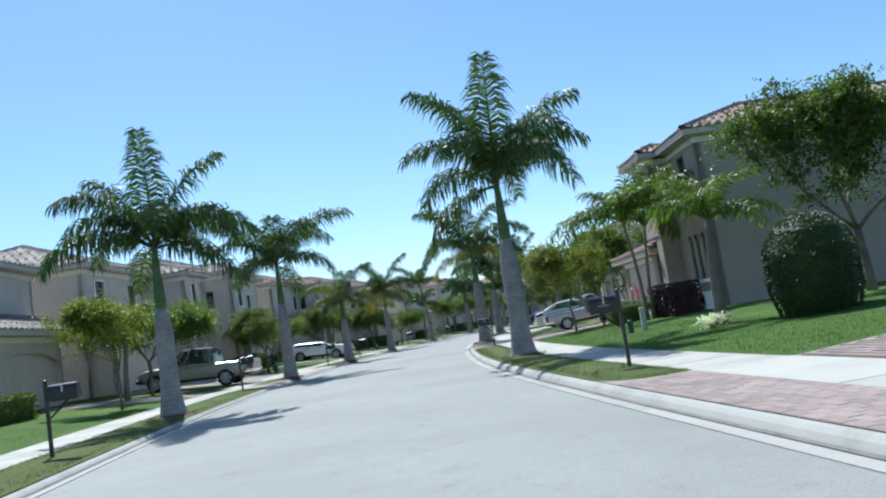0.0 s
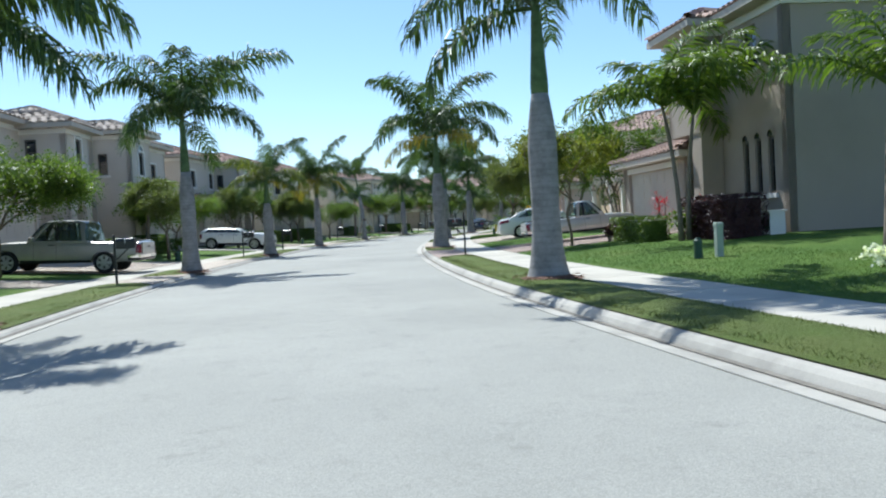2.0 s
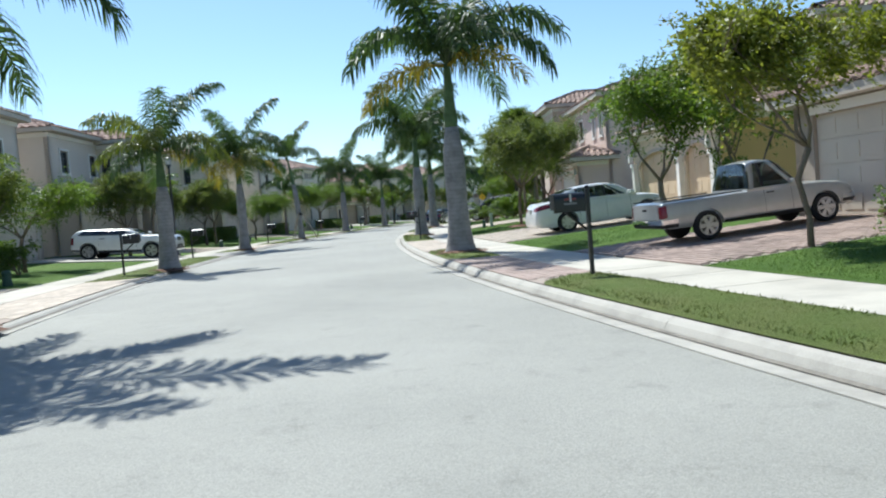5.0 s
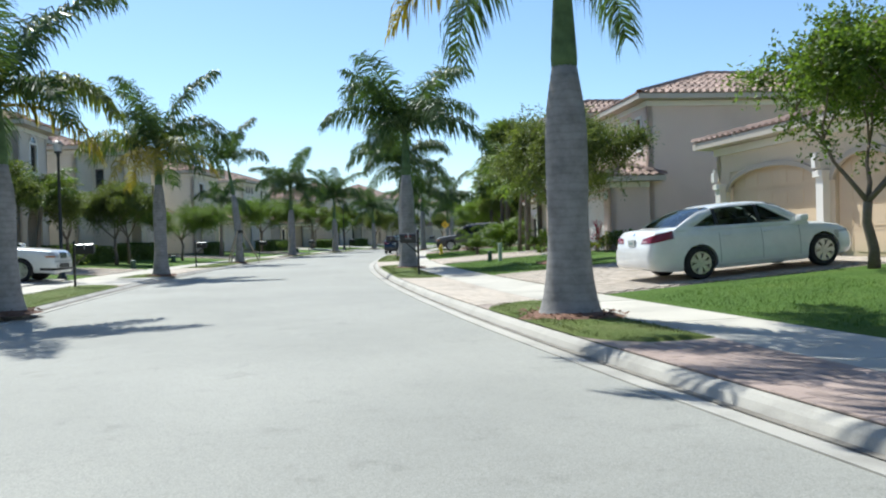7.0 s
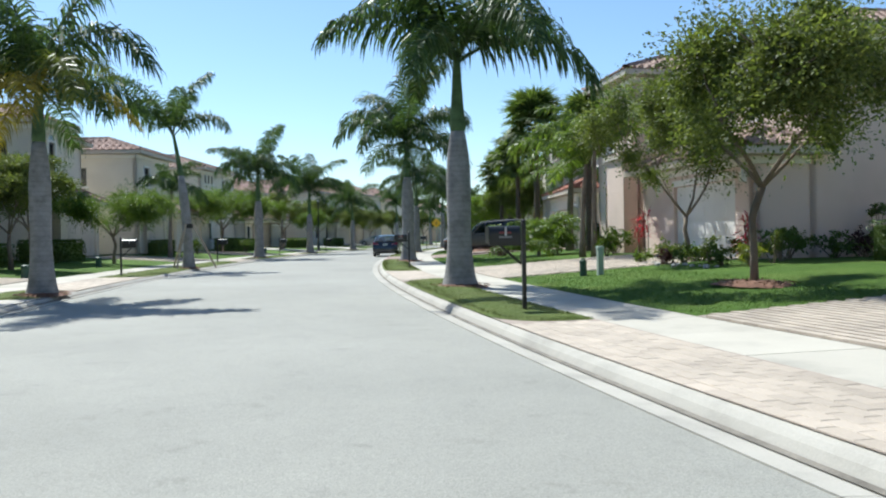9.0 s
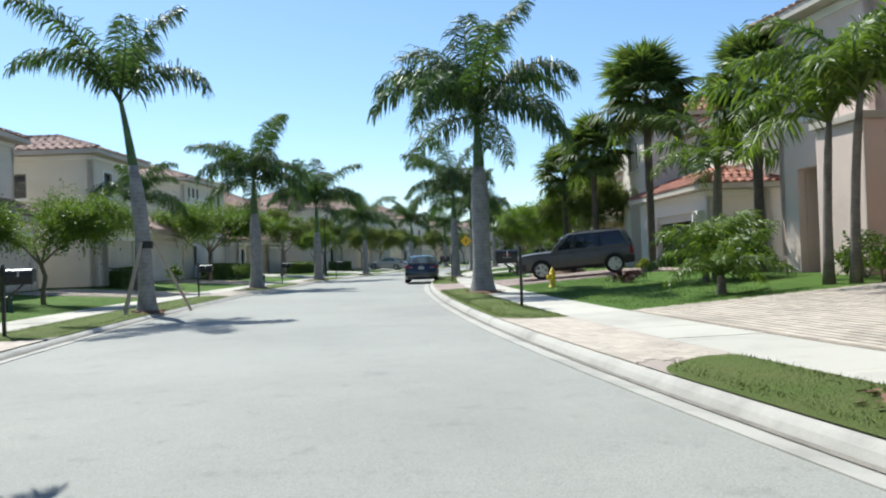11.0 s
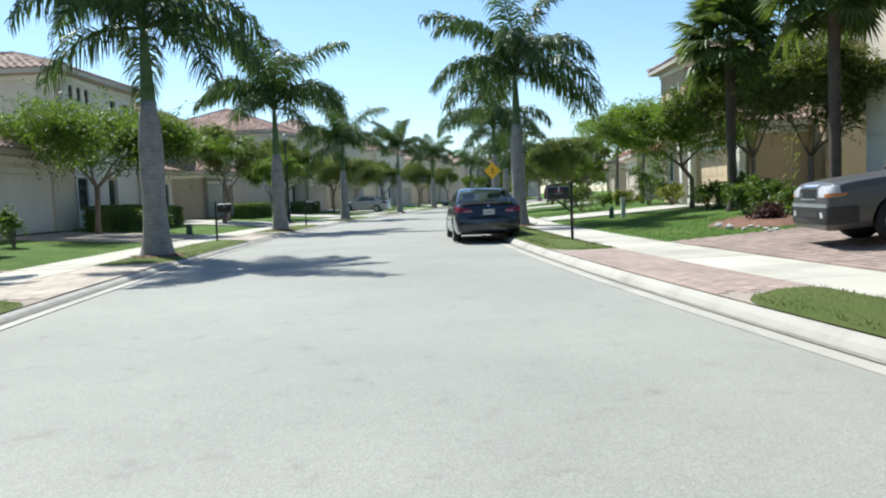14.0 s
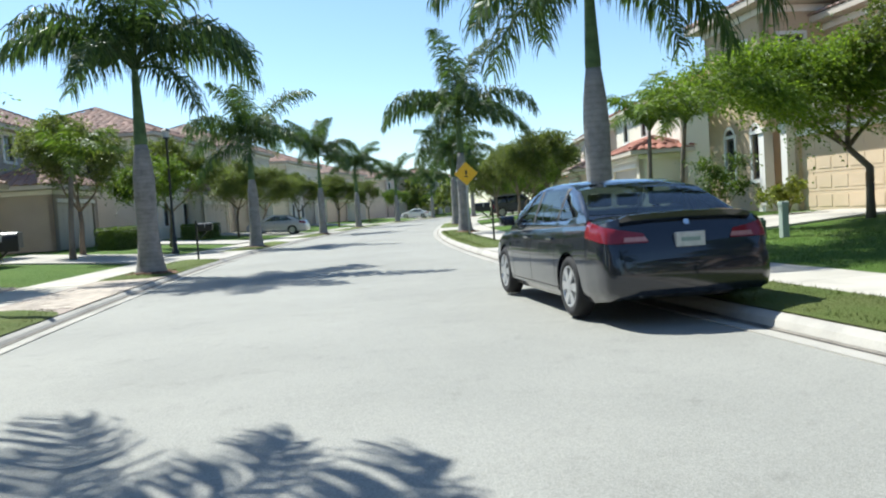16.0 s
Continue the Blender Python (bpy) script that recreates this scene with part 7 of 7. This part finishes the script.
# ---- vehicles ----
WHITE = paint("white_paint", (0.78, 0.78, 0.76), 0.0, 0.3)
SILVER = paint("silver_paint", (0.55, 0.55, 0.53), 0.4, 0.32)
GREY = paint("graphite_paint", (0.085, 0.082, 0.078), 0.12, 0.42, 0.3)
NAVY = paint("midnight_paint", (0.012, 0.016, 0.026), 0.3, 0.22, 1.0)
CHAMPAGNE = paint("champagne_paint", (0.42, 0.40, 0.37), 0.4, 0.32)


def parked(s, d, nose_out, rise=0.0, z=None, turn=0.0):
    """A pose with the nose (+x) away from the street (nose_out) or towards it, on a drive that slopes."""
    p = P(s, d)
    away = heading(s) if d > 0 else heading(s) + 180
    return pose(p.x, p.y, ground(d) + 0.035 if z is None else z, 0, 0, away + (0 if nose_out else 180) + turn) @ pose(0, 0, 0, 0, -rise, 0)


sedan("sedan", parked(45.65, 9.15, True, 3.9) @ Matrix.Scale(0.97, 4), "white four-door sedan parked on the paver drive", WHITE)
pickup("pickup_truck", parked(35.9, 8.85, True, 3.6) @ Matrix.Scale(0.8, 4), "silver-white pickup truck with its tailgate to the street", SILVER)
suv("suv", parked(84.5, 8.97, False, -3.8, turn=-13) @ Matrix.Scale(0.98, 4), "dark grey SUV parked nose to the street", GREY)
p = P(94.9, 2.86)
sedan("sedan", pose(p.x, p.y, 0.02, 0.6, 0, heading(94.7) + 90 + 1.0) @ Matrix.Scale(1.0, 4), "dark blue-black sedan parked at the kerb", NAVY, 6, True)
pickup("pickup_truck", parked(35.5, -8.75, True, 3.0) @ Matrix.Scale(1.04, 4), "grey crew-cab pickup truck parked on a drive", CHAMPAGNE, -0.95)
suv("suv", parked(58.0, -8.9, False, -3.0), "white SUV parked nose to the street on a concrete drive", WHITE, 0.36)
sedan("sedan", parked(138.4, -8.4, True, 2.5), "silver sedan parked on a far drive", SILVER)
sedan("sedan", parked(187.2, -8.2, True, 2.5), "white sedan parked by the bend", WHITE)
suv("suv", parked(144.6, 9.2, True, 2.5), "dark SUV parked on a far drive", GREY)

# ---- street furniture ----
mailbox(12.2, 4.35, red=True)
mailbox(33.0 - 0.9, 4.3)
mailbox(53.5, 4.08)
mailbox(70.75, 4.36, red=True)
mailbox(90.1, 4.33)
mailbox(108.6, 4.35, bars=False)
mailbox(13.3, -4.8, facing=-1, bars=False)
mailbox(28.2, -4.85, facing=-1, bars=False)
mailbox(45.0, -4.9, facing=-1, bars=False)
mailbox(54.2, -5.0, facing=-1, bars=False)
mailbox(69.4, -4.9, facing=-1, bars=False)
mailbox(83.9, -5.05, facing=-1, bars=False)
mailbox(97.7, -4.95, facing=-1, bars=False)
mailbox(110.9, -4.8, facing=-1, bars=False)
hydrant(78.7, 6.78)
utility_pair(22.0, 7.8)
utility_pair(60.2, 7.75)
utility_pair(99.2, 7.9)
street_lamp(59.9, -7.2, 4.4)
street_lamp(116.7, -7.3, 4.75)
warning_sign(115.2, 4.35)

# ---- trees ----
T_YELLOW = tree_meshes(1, 3.3, 2.0, 1.25, M_LEAF_YELLOW, 22000, 0.07, flat=0.7, bare=9, girth=0.6, reach=(-0.5, 0.3))
T_ROUND = tree_meshes(2, 3.8, 2.1, 1.2, M_LEAF, 20000, 0.085, girth=0.8)
T_OLIVE = tree_meshes(3, 4.6, 2.3, 1.4, M_LEAF_OLIVE, 44000, 0.078, gaps=-0.35)
T_MULTI = tree_meshes(4, 4.4, 2.1, 0.5, M_LEAF, 20000, 0.085, stems=5)
T_AIRY = tree_meshes(8, 4.8, 2.4, 1.15, M_LEAF, 36000, 0.085, gaps=-0.6)
T_DARK = tree_meshes(5, 4.8, 2.5, 1.3, M_LEAF_DARK, 50000, 0.088, gaps=-0.8)
T_LAWN = tree_meshes(12, 4.5, 2.9, 1.6, M_LEAF_OLIVE, 60000, 0.07, flat=0.9, girth=0.7, gaps=-0.22)
T_BED = tree_meshes(14, 5.1, 2.8, 1.15, M_LEAF_OLIVE, 58000, 0.07, flat=0.9, girth=0.65, reach=(-0.2, 0.5), gaps=-0.2)
T_WIDE = tree_meshes(6, 3.7, 2.7, 1.25, M_LEAF, 56000, 0.075, flat=0.6, gaps=-0.5)
T_SPREAD = tree_meshes(9, 3.6, 2.75, 1.25, M_LEAF_BRIGHT, 84000, 0.062, flat=0.5, reach=(-0.5, 1.0), gaps=-0.7)
place_tree(T_DARK, 19.2, 12.9, 20, 1.22, "dense dark green shade tree beside a house")
place_tree(T_YELLOW, 32.0, 7.6, 0, 1.15, "small yellow-green tree with thin trunk on the lawn")
place_tree(T_AIRY, 43.65, 10.5, 40, 1.0, "small green tree with forking trunk beside the driveway")
place_tree(T_MULTI, 41.2, 11.6, 160, 1.2, "many-stemmed green tree on the lawn")
place_tree(T_ROUND, 56.2, 16.2, 140, 1.0, "bright green tree behind a garage")
place_tree(T_LAWN, 54.9, 8.4, 0, 1.0, "olive-green tree with broad crown on the lawn")
place_tree(T_BED, 62.6, 11.0, 0, 1.0, "olive-green forking tree in a planting bed")
place_tree(T_OLIVE, 97.6, 11.6, 0, 1.1, "olive-green tree among palms")
place_tree(T_OLIVE, 94.6, 11.8, 200, 1.0, "green tree among palms")
place_tree(T_SPREAD, 100.6, 10.65, 0, 1.18, "spreading bright green tree before the garage")
place_tree(T_OLIVE, 120.0, 8.5, 60, 0.95, "grey-green tree further along the street")
place_tree(T_OLIVE, 129.0, 8.0, 160, 1.0, "grey-green tree further along the street")
place_tree(T_ROUND, 134.0, 9.0, 100, 1.1, "round green tree further along the street")
place_tree(T_OLIVE, 143.0, 7.5, 10, 1.1, "grey-green tree further along the street")
place_tree(T_DARK, 152.0, 9.0, 90, 1.0, "dark green tree further along the street")
place_tree(T_ROUND, 166.0, 8.0, 50, 1.1, "round green tree at the bend")
for s, d, m, turn, k in ((139.0, 11.0, T_OLIVE, 30, 1.25), (147.5, 10.6, T_WIDE, 120, 1.2), (159.0, 8.4, T_OLIVE, 210, 1.15), (163.0, 6.7, T_OLIVE, 20, 1.0), (175.0, 7.0, T_OLIVE, 75, 1.1), (183.0, 7.8, T_DARK, 300, 1.05), (190.0, 8.8, T_ROUND, 15, 1.15), (198.0, 8.0, T_OLIVE, 140, 1.1)):
    place_tree(m, s, d, turn, k, "grey-green tree on a lawn round the bend")
# olive leaves at 60.6 and 66.9 carry haze in place of darker green
for s, d, m, turn, k, lab in (
        (26.1, -8.2, T_YELLOW, 90, 1.0, "yellow-green tree on a front lawn"), (33.4, -10.0, T_WIDE, 30, 0.95, "round green tree between two drives"),
        (45.2, -8.4, T_OLIVE, 120, 0.75, "small grey-green tree on a lawn"), (50.0, -9.6, T_WIDE, 200, 0.8, "round green tree on a lawn"),
        (60.6, -9.6, T_OLIVE, 60, 0.8, "grey-green tree between two drives"), (66.9, -9.6, T_OLIVE, 140, 0.78, "grey-green tree beside an entry"), (72.4, -9.6, T_OLIVE, 10, 0.8, "grey-green tree on a front lawn"),
        (80.2, -8.8, T_WIDE, 0, 0.85, "round bright green tree on a front lawn"), (102.3, -10.6, T_WIDE, 50, 1.2, "spreading green tree on a front lawn"),
        (73.6, -9.4, T_OLIVE, 70, 0.85, "grey-green tree before a house"), (115.6, -10.4, T_OLIVE, 170, 1.05, "olive tree with broad crown before a house"), (117.4, -8.4, T_ROUND, 250, 0.95, "round green tree on a front lawn"),
        (121.8, -9.2, T_OLIVE, 200, 1.0, "grey-green tree on a front lawn"), (133.0, -9.4, T_LAWN, 20, 0.95, "broad grey-green tree on a far lawn"), (139.6, -9.6, T_LAWN, 75, 0.9, "grey-green tree on a far lawn"),
        (147.0, -9.0, T_OLIVE, 190, 0.95, "grey-green tree on a far lawn"), (157.0, -8.0, T_OLIVE, 190, 1.0, "grey-green tree on a far lawn"), (171.0, -8.6, T_OLIVE, 90, 1.0, "grey-green tree at the bend"), (179.0, -8.0, T_ROUND, 90, 1.0, "round green tree at the bend"), (193.5, -8.2, T_ROUND, 10, 0.9, "round green tree beyond the bend")):
    place_tree(m, s, d, turn, k * 1.15, lab)

# ---- lawn palms ----
slim_palm(17.9, 8.4, 2.75, 1, ((0, 0, 0.15, 0.05),), 0.9, 0.11, label="short palm with grey stem beside a house")
slim_palm(27.9, 9.5, 3.55, 2, ((0, 0, -0.2, 0.45), (0.25, 0.1, 0.2, -0.15)), 1.35, 0.055, label="pair of slender palms before the porch")
slim_palm(69.6, 10.2, 3.5, 3, ((0, 0, 0.2, 0.1), (0.3, -0.4, -0.1, -0.5)), 1.35, 0.085, label="slender palms with pale green leaves by the drive")
slim_palm(78.6, 11.9, 3.6, 4, ((0, 0, 0.1, 0.0),), 1.45, 0.15, label="stout pale palm before a garage")
sabal_palm(82.5, 11.1, 5.9, 5, 1.6)
sabal_palm(76.6, 12.3, 5.0, 6, 1.3)
sabal_palm(92.2, 11.2, 5.2, 7, 1.5)
sabal_palm(96.4, 10.4, 4.7, 8, 1.4)
slim_palm(112.0, 10.4, 3.2, 11, ((0, 0, 0.1, 0.1), (1.3, 0.5, 0.2, -0.1)), 1.3, 0.08, label="two slender palms on a lawn")
for k, (s, d) in enumerate(((30.5, -9.8), (47.0, -10.0), (65.5, -10.2), (112.8, -9.5))):
    slim_palm(s, d, 3.5 if s > 90 else 2.8, 60 + k, ((0, 0, 0.2, 0.1),), 0.95, 0.09, label="small dark palm before a house")
slim_palm(89.6, -9.4, 3.9, 68, ((0, 0, 0.1, 0.1),), 0.85, 0.11, label="tall dark palm with drooping leaves before a house", leaf="arching")

# ---- hedges and planting ----
topiary(15.4, 9.45, 0.88, 2.05, 3)
shrub(17.4, 8.0, 0.6, 0.42, M_PETAL, 4, "low rounded bush covered in white flowers", "flowering_shrub", 1000, 0.06)
hedge(30.7, 9.3, 3.0, 0.8, 0.66, M_LEAF, 5, "clipped green hedge before the garage")
shrub(28.6, 9.9, 0.8, 0.9, M_LEAF, 6, "leafy green shrub under palms", count=1400)
hedge(27.4, 10.4, 2.6, 1.0, 1.05, M_LEAF_PLUM, 7, "dark reddish hedge along the front wall", size=0.08)
cordyline(30.7, 10.0, 1.5, 8, label="crimson ti plant by the garage")
cordyline(28.2, 10.2, 1.2, 9, label="crimson ti plant by the porch")
shrub(31.4, 8.6, 0.35, 0.7, M_LEAF_PLUM, 10, "small plum-coloured shrub beside the clipped hedge", count=350)
hedge(57.9, 14.4, 3.0, 0.9, 0.9, M_LEAF_DARK, 11, "dark clipped hedge at the side of a house")
for k, (s, d, r, hgt, m) in enumerate(((62.2, 12.4, 0.8, 0.6, M_LEAF_DARK), (63.8, 11.0, 0.7, 0.55, M_LEAF_OLIVE), (60.9, 12.8, 0.7, 0.8, M_LEAF_DARK), (62.0, 10.8, 0.6, 0.5, M_LEAF), (70.6, 11.6, 0.8, 1.0, M_LEAF_DARK), (71.6, 12.0, 0.7, 0.9, M_LEAF_DARK), (68.8, 10.8, 0.7, 0.8, M_LEAF))):
    shrub(s, d, r, hgt, m, 20 + k, "mixed garden shrub in a planting bed", count=900)
cordyline(70.2, 12.4, 1.6, 30)
cordyline(68.4, 12.1, 1.7, 31)
cordyline(60.6, 11.5, 1.2, 32)
rocks(61.0, 9.9, 14, 3.4, 33)
for k, (s, d, r, hgt, m) in enumerate(((61.3, 10.3, 0.45, 0.55, M_LEAF_DARK), (60.4, 10.5, 0.4, 0.7, M_LEAF_OLIVE), (59.6, 10.4, 0.45, 0.5, M_LEAF_DARK), (58.8, 10.6, 0.5, 0.55, M_LEAF_YELLOW), (61.9, 10.0, 0.4, 0.35, M_LEAF_PLUM), (59.2, 11.4, 0.5, 0.8, M_LEAF_OLIVE), (63.4, 10.1, 0.35, 0.3, M_LEAF), (60.2, 12.2, 0.6, 0.9, M_LEAF_DARK))):
    shrub(s, d, r, hgt, m, 210 + k, "small mixed plant in a rock-edged bed", count=600, size=0.07)
hedge(61.1, 18.2, 0.9, 2.6, 1.05, M_LEAF_PLUM, 220, "dark plum hedge against the end wall", size=0.08)
shrub(61.5, 15.6, 0.42, 1.6, M_LEAF_DARK, 221, "leggy dark shrub trained up the end wall", count=500)
slim_palm(70.0, 8.2, 0.45, 34, ((0, 0, 0.0, 0.0),), 0.7, 0.09, label="low clump of arching green palm leaves")
shrub(77.0, 8.5, 0.55, 0.35, M_LEAF_PLUM, 35, "low dark planting round a young tree", count=700)
slim_palm(74.0, 9.6, 0.6, 36, ((0, 0, 0.0, 0.0), (0.5, 0.6, 0, 0)), 0.9, 0.08, label="low clump of arching palm leaves on the lawn")
shrub(73.4, 10.2, 1.0, 1.1, M_LEAF, 37, "leafy green shrub on the lawn", count=1600)
hedge(81.6, 13.9, 1.4, 0.8, 1.2, M_LEAF_DARK, 38, "dark clipped hedge beside the garage")
for k, (s, d, r, hgt, m) in enumerate(((89.6, 9.7, 0.8, 0.8, M_LEAF), (91.4, 9.6, 0.9, 0.7, M_LEAF_DARK), (93.0, 9.9, 0.8, 0.9, M_LEAF_DARK), (94.6, 10.0, 0.9, 1.0, M_LEAF_DARK), (96.2, 10.8, 0.8, 1.1, M_LEAF_DARK), (88.8, 9.2, 0.7, 0.45, M_LEAF_PLUM), (90.4, 8.9, 0.7, 0.4, M_LEAF_PLUM),
                                        (98.4, 10.4, 0.8, 0.9, M_LEAF_DARK), (104.4, 11.1, 0.8, 1.0, M_LEAF_YELLOW), (107.9, 11.0, 1.15, 2.0, M_LEAF_DARK), (110.0, 10.4, 0.9, 0.8, M_LEAF_YELLOW), (111.6, 9.6, 0.9, 0.8, M_LEAF), (109.4, 8.3, 1.3, 1.35, M_LEAF_OLIVE), (118.0, 9.0, 1.2, 1.4, M_LEAF))):
    shrub(s, d, r, hgt, m, 50 + k, "mixed garden shrub in a planting bed", count=int(1500 * r + 900 * hgt))
rocks(89.7, 7.9, 14, 3.0, 66)
mulch_bed(90.9, 9.3, 1.7, 231, "bed of brown mulch under mixed shrubs")
cordyline(92.8, 10.2, 2.3, 232, M_LEAF_YELLOW, "slim sapling with pale yellow leaves", 1)
shrub(95.6, 11.2, 0.8, 0.9, M_LEAF_BRIGHT, 233, "rounded bright green bush under palms", count=2200)
hedge(99.3, 11.6, 1.8, 0.8, 0.8, M_LEAF_DARK, 67, "dark clipped hedge before the garage")
for k, (s, ls, hgt) in enumerate(((20.0, 5.0, 0.9), (24.5, 3.0, 0.8), (45.0, 4.0, 0.9), (50.5, 3.5, 1.0), (70.5, 5.5, 0.9), (74.2, 2.0, 0.8), (79.5, 5.0, 0.95), (92.6, 3.0, 0.9), (105.5, 5.0, 1.0), (109.5, 3.0, 0.9), (121.5, 5.0, 0.95), (131.5, 5.0, 0.9), (152.0, 5.0, 0.9))):
    hedge(s, -11.2, ls, 0.9, hgt, M_LEAF_DARK, 80 + k, "dark clipped hedge along a house front", density=260, size=0.09)
for k, (s, d) in enumerate(((48.6, -9.2), (67.8, -9.8), (95.6, -9.9), (104.6, -9.6))):
    shrub(s, d, 0.9, 1.1, M_LEAF_DARK, 100 + k, "rounded dark shrub on a front lawn", count=1300)
for k, (s, d) in enumerate(((44.0, -7.6), (68.4, -7.4), (76.8, -8.2), (103.2, -7.6))):
    t = thing("meter_box", at(s, d), "low dark green utility box on a lawn", "utility box", "utility boxes")
    part("shell", lathe(bmesh.new(), [(-0.05, 0.13), (0.02, 0.13), (0.3, 0.11), (0.33, 0.125), (0.4, 0.115), (0.43, 0.06)], 12), M_GREEN_BOX, t)


mulch_bed(54.9, 8.4, 0.6, 201)
shrub(82.5, 10.8, 0.5, 0.5, M_LEAF_YELLOW, 202, "low leafy bush at the foot of a palm", count=700)
for k, d in enumerate((14.3, 15.2, 16.2)):
    shrub(61.3, d, 0.75, 0.75, M_LEAF_PLUM if k == 1 else M_LEAF_DARK, 203 + k, "dark low shrub against the end wall", count=900)


def hose_reel(s, d):
    t = thing("hose_reel", at(s, d), "pale garden hose reel stand by the house corner", "hose reel")
    for y in (-0.2, 0.2):
        part("side_frame", box(bmesh.new(), -0.2, 0.2, y - 0.02, y + 0.02, -0.03, 0.55, 0.01), M_TRIM, t)
    part("shelf", box(bmesh.new(), -0.24, 0.24, -0.26, 0.26, 0.55, 0.59, 0.01), M_TRIM, t)
    bm = lathe(bmesh.new(), [(-0.17, 0.2), (-0.15, 0.2), (-0.15, 0.12), (0.15, 0.12), (0.15, 0.2), (0.17, 0.2)], 20)
    bmesh.ops.transform(bm, matrix=Matrix.Translation((0, 0, 0.29)) @ Matrix.Rotation(radians(90), 4, "X"), verts=bm.verts)
    part("drum", bm, M_GREEN_BOX, t, "green hose wound on its drum")


hose_reel(26.3, 11.2)

# ---- grass blades along verges and the near lawns ----
def in_drive(s, d):
    lst = ISLANDS_R if d > 0 else ISLANDS_L
    return not any(a + 0.1 < s < b - 0.1 for a, b in lst)


def blades(name, s0, s1, d0, d1, sign, density, seed, label, lawn=False):
    rnd = random.Random(seed)
    V, F = [], []
    for _ in range(int((s1 - s0) * (d1 - d0) * density)):
        s, d = rnd.uniform(s0, s1), rnd.uniform(d0, d1)
        if lawn and in_drive(s + 0.2, sign) and in_drive(s - 0.2, sign):
            continue
        if not lawn and d < kerb(sign) + 0.03 + island_inset(s, s0, s1) * 0.9:
            continue
        p = P(s, sign * d)
        z = ground(sign * d) + (0.012 if lawn else 0.035)
        a, h = rnd.uniform(0, 6.28), rnd.uniform(0.02, 0.038)
        w = Vector((math.cos(a), math.sin(a), 0)) * 0.0055
        e = Vector((rnd.uniform(-0.03, 0.03), rnd.uniform(-0.03, 0.03), h))
        j = len(V)
        q = Vector((p.x, p.y, z))
        V += [tuple(q - w), tuple(q + w), tuple(q + e)]
        F.append((j, j + 1, j + 2))
    return solo(name, from_arrays(name, V, F), M_BLADE if lawn else M_VERGE_BLADE, label, "grass", "", "stuff")


for sign, lst, outer in ((1, ISLANDS_R, VERGE_R), (-1, ISLANDS_L, VERGE_L)):
    for k, (a, b) in enumerate(lst):
        if b < 5 or a > 112:
            continue
        blades("grass", a, b, kerb(sign) + 0.05, outer - 0.07, sign, 560 if sign > 0 else 260, 200 + k, "short mown grass on the verge")
blades("grass", 8, 110, WALK_R + 0.09, 9.2, 1, 260, 301, "short mown grass of the front lawns", True)
blades("grass", 18, 110, WALK_L + 0.09, 8.2, -1, 60, 302, "short mown grass of the front lawns", True)


# ---- woods beyond the last houses ----
def far_woods(name, places, seed):
    rnd = random.Random(seed)
    V, F = [], []
    for x, y in places:
        h = rnd.uniform(5.0, 8.5)
        j = len(V)
        V += [(x - 0.15, y, -0.1), (x + 0.15, y, -0.1), (x, y, h * 0.8)]
        F.append((j, j + 1, j + 2))
        for k in range(5):
            leaf_cloud(rnd, V, F, (x + rnd.uniform(-2, 2), y + rnd.uniform(-2, 2), h * rnd.uniform(0.35, 0.85)), rnd.uniform(1.2, 2.3), 60, 0.75, 0.8)
    return solo(name, from_arrays(name, V, F), M_LEAF_OLIVE, "distant belt of grey-green trees behind the houses", "trees", "", "stuff")


rnd_w = random.Random(5)
far_woods("woods", [(P(s, d).x + rnd_w.uniform(-4, 4), P(s, d).y + rnd_w.uniform(-4, 4)) for s in np.arange(192, 206, 2.2) for d in np.arange(-34, 35, 5.0) if abs(d) > 7], 6)
far_woods("woods", [(115 + 7.0 * k + rnd_w.uniform(-3, 3), 226 - 3.2 * k + rnd_w.uniform(-6, 6)) for k in range(26)] + [(30 + 5.0 * k, 235 + rnd_w.uniform(-6, 6)) for k in range(18)], 7)


# ---- the plan above is drawn at 0.915 of full size ----
for ob in list(scene.objects):
    if ob.parent is None and ob.type in ("MESH", "EMPTY"):
        ob.matrix_basis = Matrix.Scale(1 / PLAN, 4) @ ob.matrix_basis
